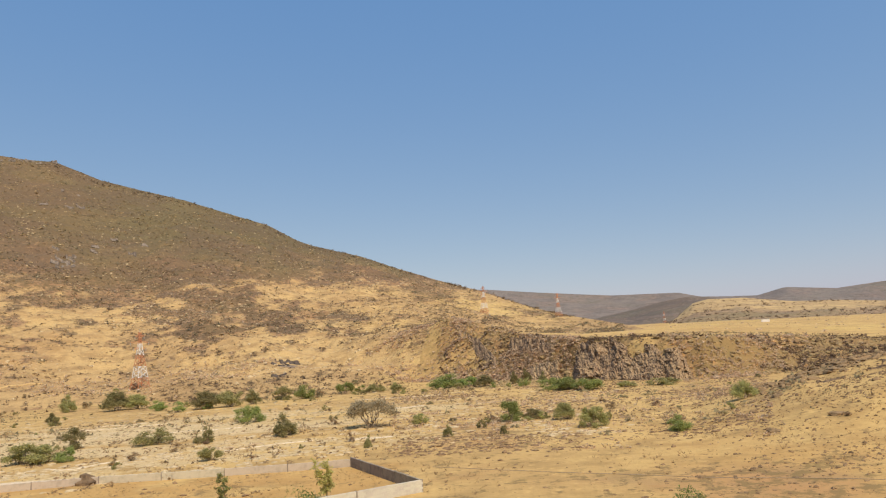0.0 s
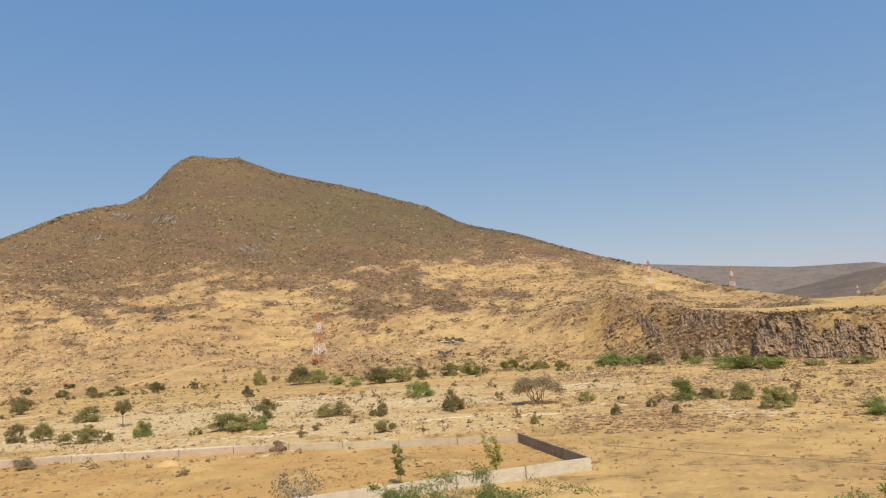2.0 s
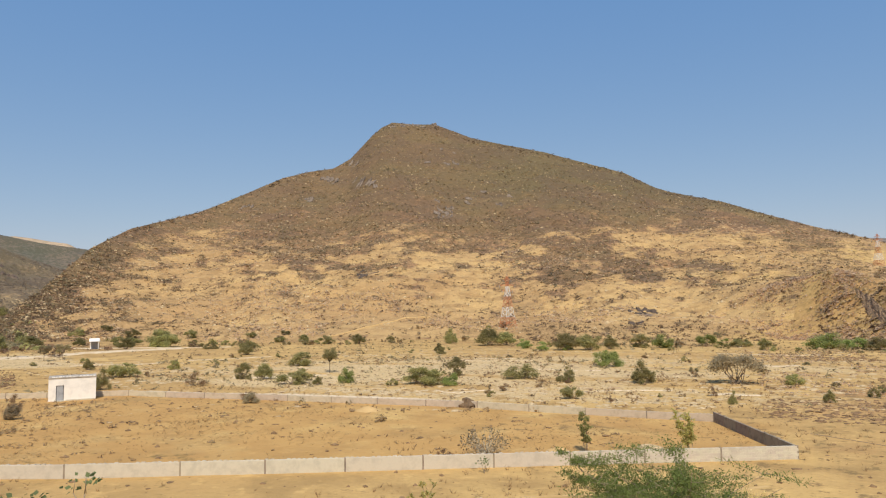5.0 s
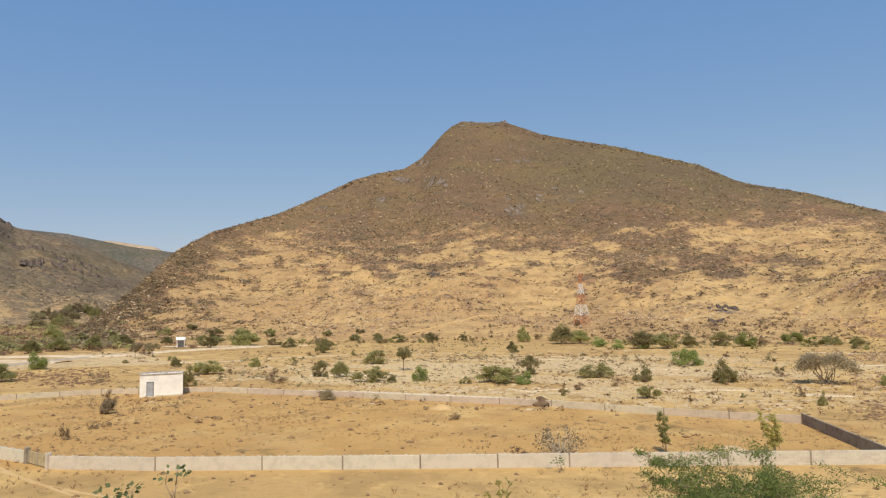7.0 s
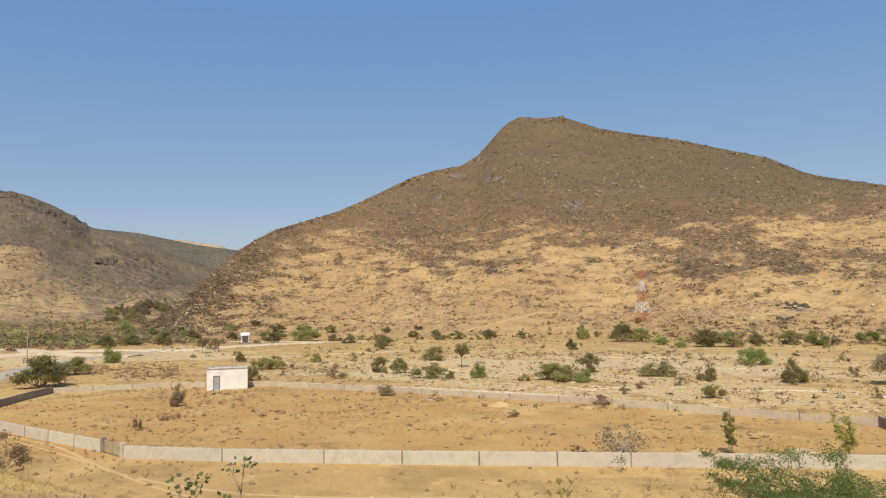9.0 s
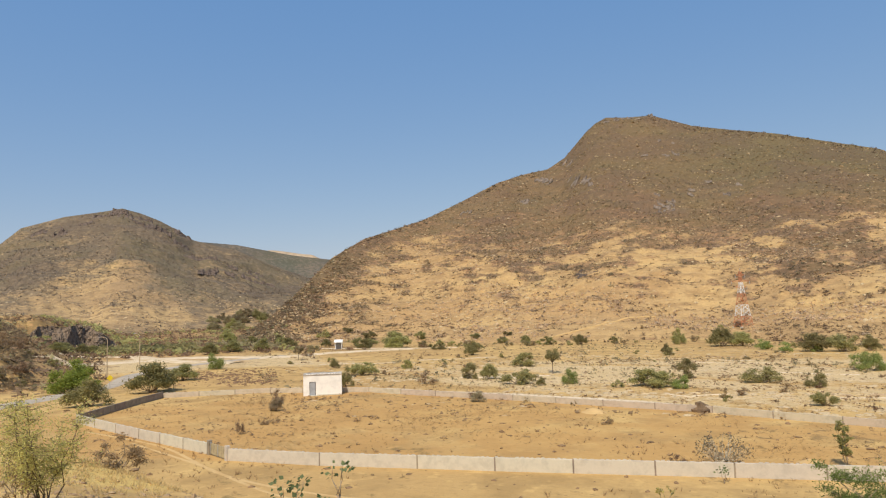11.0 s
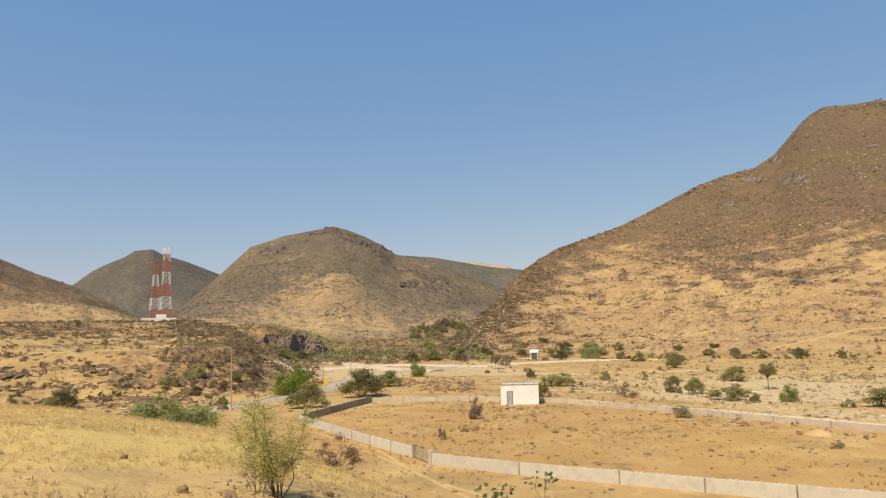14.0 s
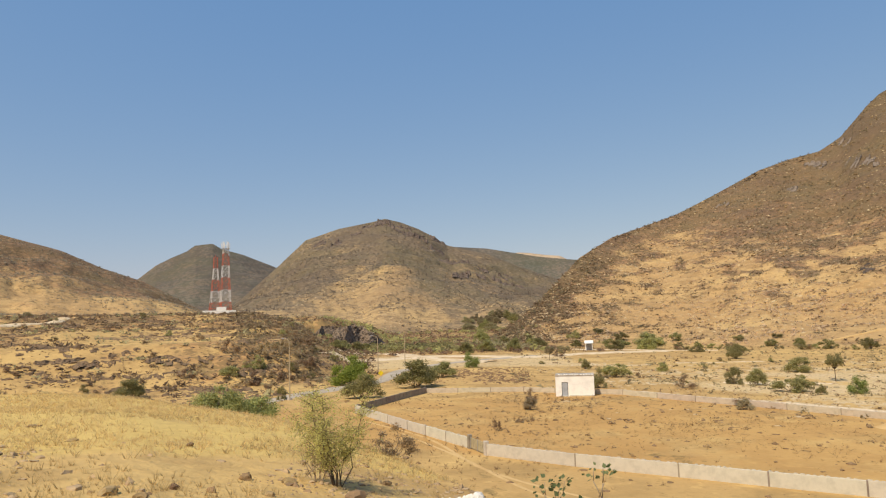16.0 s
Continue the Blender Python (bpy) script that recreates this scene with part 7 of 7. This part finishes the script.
milkweed("broad-leaved grey-green milkweed on the embankment", *at(60.5, 16), 1.15, 0.7, 5, 9, 3)
milkweed("slender broad-leaved milkweed on the embankment", *at(56.6, 16), 1.3, 0.4, 3, 9, 5)
milkweed("small broad-leaved milkweed on the embankment", *at(57.9, 16.5), 0.75, 0.3, 2, 8, 8)
milkweed("pale many-stemmed milkweed at the front wall", *at(26.2, 58), 2.7, 4.2, 64, 7, 11, 0.15, leaf=M_LEAF_GREY, dome=0.45)
milkweed("small milkweed growing against the front wall", *at(26.2, 52.6), 1.1, 0.8, 4, 7, 12, 0.16)


def fine_shrub(name, label, x, y, w, h, leaf, seed, n=5200, leaf_size=0.035, flat=0.75, stems=9, twigs=5, spread=0.9, slim=0.5, rise=(-0.25, 0.8), low=0.8, bark=M_PALE_BARK, stout=1.0):
    """A shrub near enough to show its branching: stems, twigs and small leaves along them."""
    rr = random.Random(seed)
    ob = thing(name, label, "shrub", pose(x, y, lz(x, y) - 0.05))
    ends, twig = [], Solid()
    for i in range(stems):
        wood, way = Solid(), []
        a, q = rr.uniform(0, 6.28), rr.uniform(0.15, 1.0) ** 0.7
        tip = Vector((w / 2 * q * math.cos(a) * spread, w / 2 * q * math.sin(a) * spread, h * (1 - 0.45 * q * flat) * rr.uniform(low, 1.0)))
        limbs(wood, (0.08 * math.cos(a), 0.08 * math.sin(a), 0), [tip], stout * (0.006 * h + 0.006), seed * 31 + i, 0.06 * w, way)
        for j in range(twigs):
            k = rr.randrange(1, len(way))
            p = way[k - 1].lerp(way[k], rr.uniform(0.2, 1.0))
            e = p + Vector((rr.uniform(-1, 1), rr.uniform(-1, 1), rr.uniform(*rise))) * w * 0.17
            twig.rod(p, e, 0.008 * stout, 0.004 * stout, 4)
            ends.append((p, e))
        part("branch", wood.mesh("branch", bark, True), ob)
    tagged(part("twig_tangle", twig.mesh("twig_tangle", bark, True), ob), kind="stuff")
    r = np.random.default_rng(seed)
    k = r.integers(0, len(ends), n)
    A = np.array([tuple(p) for p, _ in ends])[k]
    B = np.array([tuple(e) for _, e in ends])[k]
    t = r.random((n, 1)) * 1.15
    c = A + (B - A) * t + r.normal(size=(n, 3)) * w * np.array((0.020, 0.020, 0.010 if rise[1] < 0.5 else 0.020))
    u = r.normal(size=(n, 3))
    u /= np.linalg.norm(u, axis=1, keepdims=True)
    q = np.cross(u, r.normal(size=(n, 3)))
    q /= np.linalg.norm(q, axis=1, keepdims=True)
    s = leaf_size * (0.6 + 0.8 * r.random((n, 1)))
    v = np.stack([c - u * s, c + q * s * slim, c + u * s, c - q * s * slim], 1).reshape(-1, 3)
    part("foliage", quads_mesh("foliage", v, np.arange(4 * n).reshape(-1, 4), leaf), ob)
    return ob


fine_shrub("near_shrub", "open yellow-green shrub with thin upright stems on the mound", *at(77.1, 16), 2.6, 2.85, M_LEAF_YELLOW, 41, 12500, 0.018, 0.6, 11, 30, 0.95, 0.6, (-0.4, 0.7), 0.5, M_BARK, 0.62)
fine_shrub("sapling", "slender yellow-green sapling leaning behind the front wall", *at(18.0, 60.5), 2.3, 3.7, M_LEAF_SAGE, 71, 3000, 0.085, 0.2, 4, 16, 0.75, 0.35, (-0.6, 0.5), 0.8)
fine_shrub("sapling", "bushy yellow-green sapling near the yard's corner", *at(10.3, 61.0), 3.0, 3.8, M_LEAF_YELLOW, 73, 3600, 0.085, 0.2, 6, 16, 0.8, 0.35, (-0.5, 0.6), 0.7)
fine_shrub("near_dry_shrub", "tangled bare twigs beside the yellow-green shrub", *at(78.6, 16.2), 1.1, 1.0, M_LEAF_DRY, 43, 700, 0.02, 0.4, 9, 6)
fine_shrub("near_acacia", "wide feathery green acacia shrub on the embankment", *at(12.4, 19.5), 5.8, 2.45, M_LEAF_ACACIA, 47, 30000, 0.046, 0.35, 26, 7, 0.95, 0.24, (-0.12, 0.25), 0.5)
fine_shrub("straw_shrub", "dead straw-coloured tangle under the acacia shrub", *at(9.2, 19.0), 2.4, 1.25, M_GRASS, 61, 2600, 0.05, 0.5, 14, 8, 0.9, 0.15)
fine_shrub("near_green_bush", "feathery green shrub on the embankment", *at(-16.6, 19.5), 2.7, 2.15, M_LEAF_ACACIA, 53, 8000, 0.052, 0.5, 12, 9, 0.9, 0.22)
fine_shrub("embankment_shrub", "thin yellow-green shrub on the embankment", *at(31.5, 17), 0.8, 0.9, M_LEAF_YELLOW, 59, 500, 0.03, 0.5, 6, 4)


# ---------------------------------------------------------------- single stones
def boulder(name, label, x, y, w, h, seed, material=M_STONE, group="", sink=0.25):
    bm = bmesh.new()
    bmesh.ops.create_icosphere(bm, subdivisions=2, radius=0.5)
    off = Vector((seed * 3.7, seed * 1.3, seed * 2.1))
    for v in bm.verts:
        n1, n2 = noise.noise(v.co * 2.2 + off), noise.noise(v.co * 6 + off)
        v.co *= 1 + 0.55 * n1 + 0.22 * n2
        v.co.x *= w
        v.co.y *= w * 0.8
        v.co.z = max(v.co.z, -0.42) * h
    me = bpy.data.meshes.new(name)
    bm.to_mesh(me)
    bm.free()
    me.materials.append(material)
    return thing(name, label, "stone", pose(x, y, lz(x, y) + h * (0.42 - sink), 0, 0, seed * 57 % 360), group, me=me)


for i, (az, d, w, h) in enumerate([(86.6, 13.6, 0.26, 0.24), (89.2, 13.5, 0.30, 0.2), (84.0, 15.5, 0.45, 0.34), (80.9, 15.4, 0.55, 0.30), (76.0, 14.6, 0.75, 0.42), (93.5, 12.6, 0.6, 0.25), (91.5, 12.2, 0.4, 0.2), (95.5, 21.0, 0.5, 0.16), (87.8, 20.5, 0.35, 0.2),
                                  (82.4, 13.6, 0.3, 0.2), (73.2, 17.6, 0.4, 0.25), (97.8, 25.0, 0.8, 0.14)]):
    boulder("field_boulder", "rough dark brown stone lying in the straw", *at(az, d), w * 0.62, h * 0.68, i + 1, M_STONE, "stones on the mound")
for i, (az, d, w, h) in enumerate([(52.5, 11.2, 0.42, 0.42), (49.8, 11.0, 0.40, 0.36), (46.9, 11.1, 0.38, 0.32), (55.6, 11.1, 0.4, 0.3), (38.9, 11.0, 0.5, 0.3), (30.2, 11.0, 0.5, 0.42), (27.6, 11.2, 0.4, 0.34), (35.2, 11.1, 0.3, 0.26)]):
    boulder("edge_boulder", "rounded pale-topped stone along the embankment edge", *at(az, d), w * 0.6, h * 0.75, i + 30, (M_PALE_STONE, M_STONE, M_PALE_STONE)[i % 3], "stones on the edge", 0.34)
for i in range(24):
    boulder("white_stone", "chalky white broken stone in a heap", *at(67.6 + random.uniform(-1.8, 1.8), 15.0 + random.uniform(-0.5, 0.5)), random.uniform(0.12, 0.3), random.uniform(0.16, 0.34), i + 60, M_CLOUD_STONE, "white stone heap", 0.05)
boulder("brown_boulder", "large smooth brown boulder behind the back wall", *at(27.4, 88.5), 2.5, 1.7, 91, M_KNOLL_ROCK)


def heap(name, label, x, y, w, h, material, seed):
    n, k = 28, 10
    V, F = [(0, 0, h)], []
    for j in range(1, k + 1):
        for i in range(n):
            a, q = 2 * math.pi * i / n, j / k
            rr = w / 2 * q * (1 + 0.18 * noise.noise(Vector((math.cos(a), math.sin(a), seed))))
            V.append((rr * math.cos(a), rr * math.sin(a) * 0.8, h * (0.5 + 0.5 * math.cos(math.pi * q)) * (1 + 0.2 * noise.noise(Vector((rr * 2, a, seed)))) - 0.12 * q))
    for i in range(n):
        F.append((0, 1 + i, 1 + (i + 1) % n))
        for j in range(k - 1):
            a, b = 1 + j * n + i, 1 + j * n + (i + 1) % n
            F.append((a, a + n, b + n, b))
    return thing(name, label, "heap", pose(x, y, lz(x, y)), me=mesh_from(name, V, F, material, True))


heap("sand_heap", "low pale heap of sand in the yard", *at(35.4, 87), 4.6, 0.55, M_RUT, 3.1)
heap("soil_heap", "small orange heap of soil in the yard", *at(20.2, 61), 3.2, 0.3, M_RUT, 5.3)
heap("rubble_heap", "pale heap of rubble near the yard's corner", *at(13.2, 63.5), 3.6, 0.28, M_PALE_STONE, 7.7)
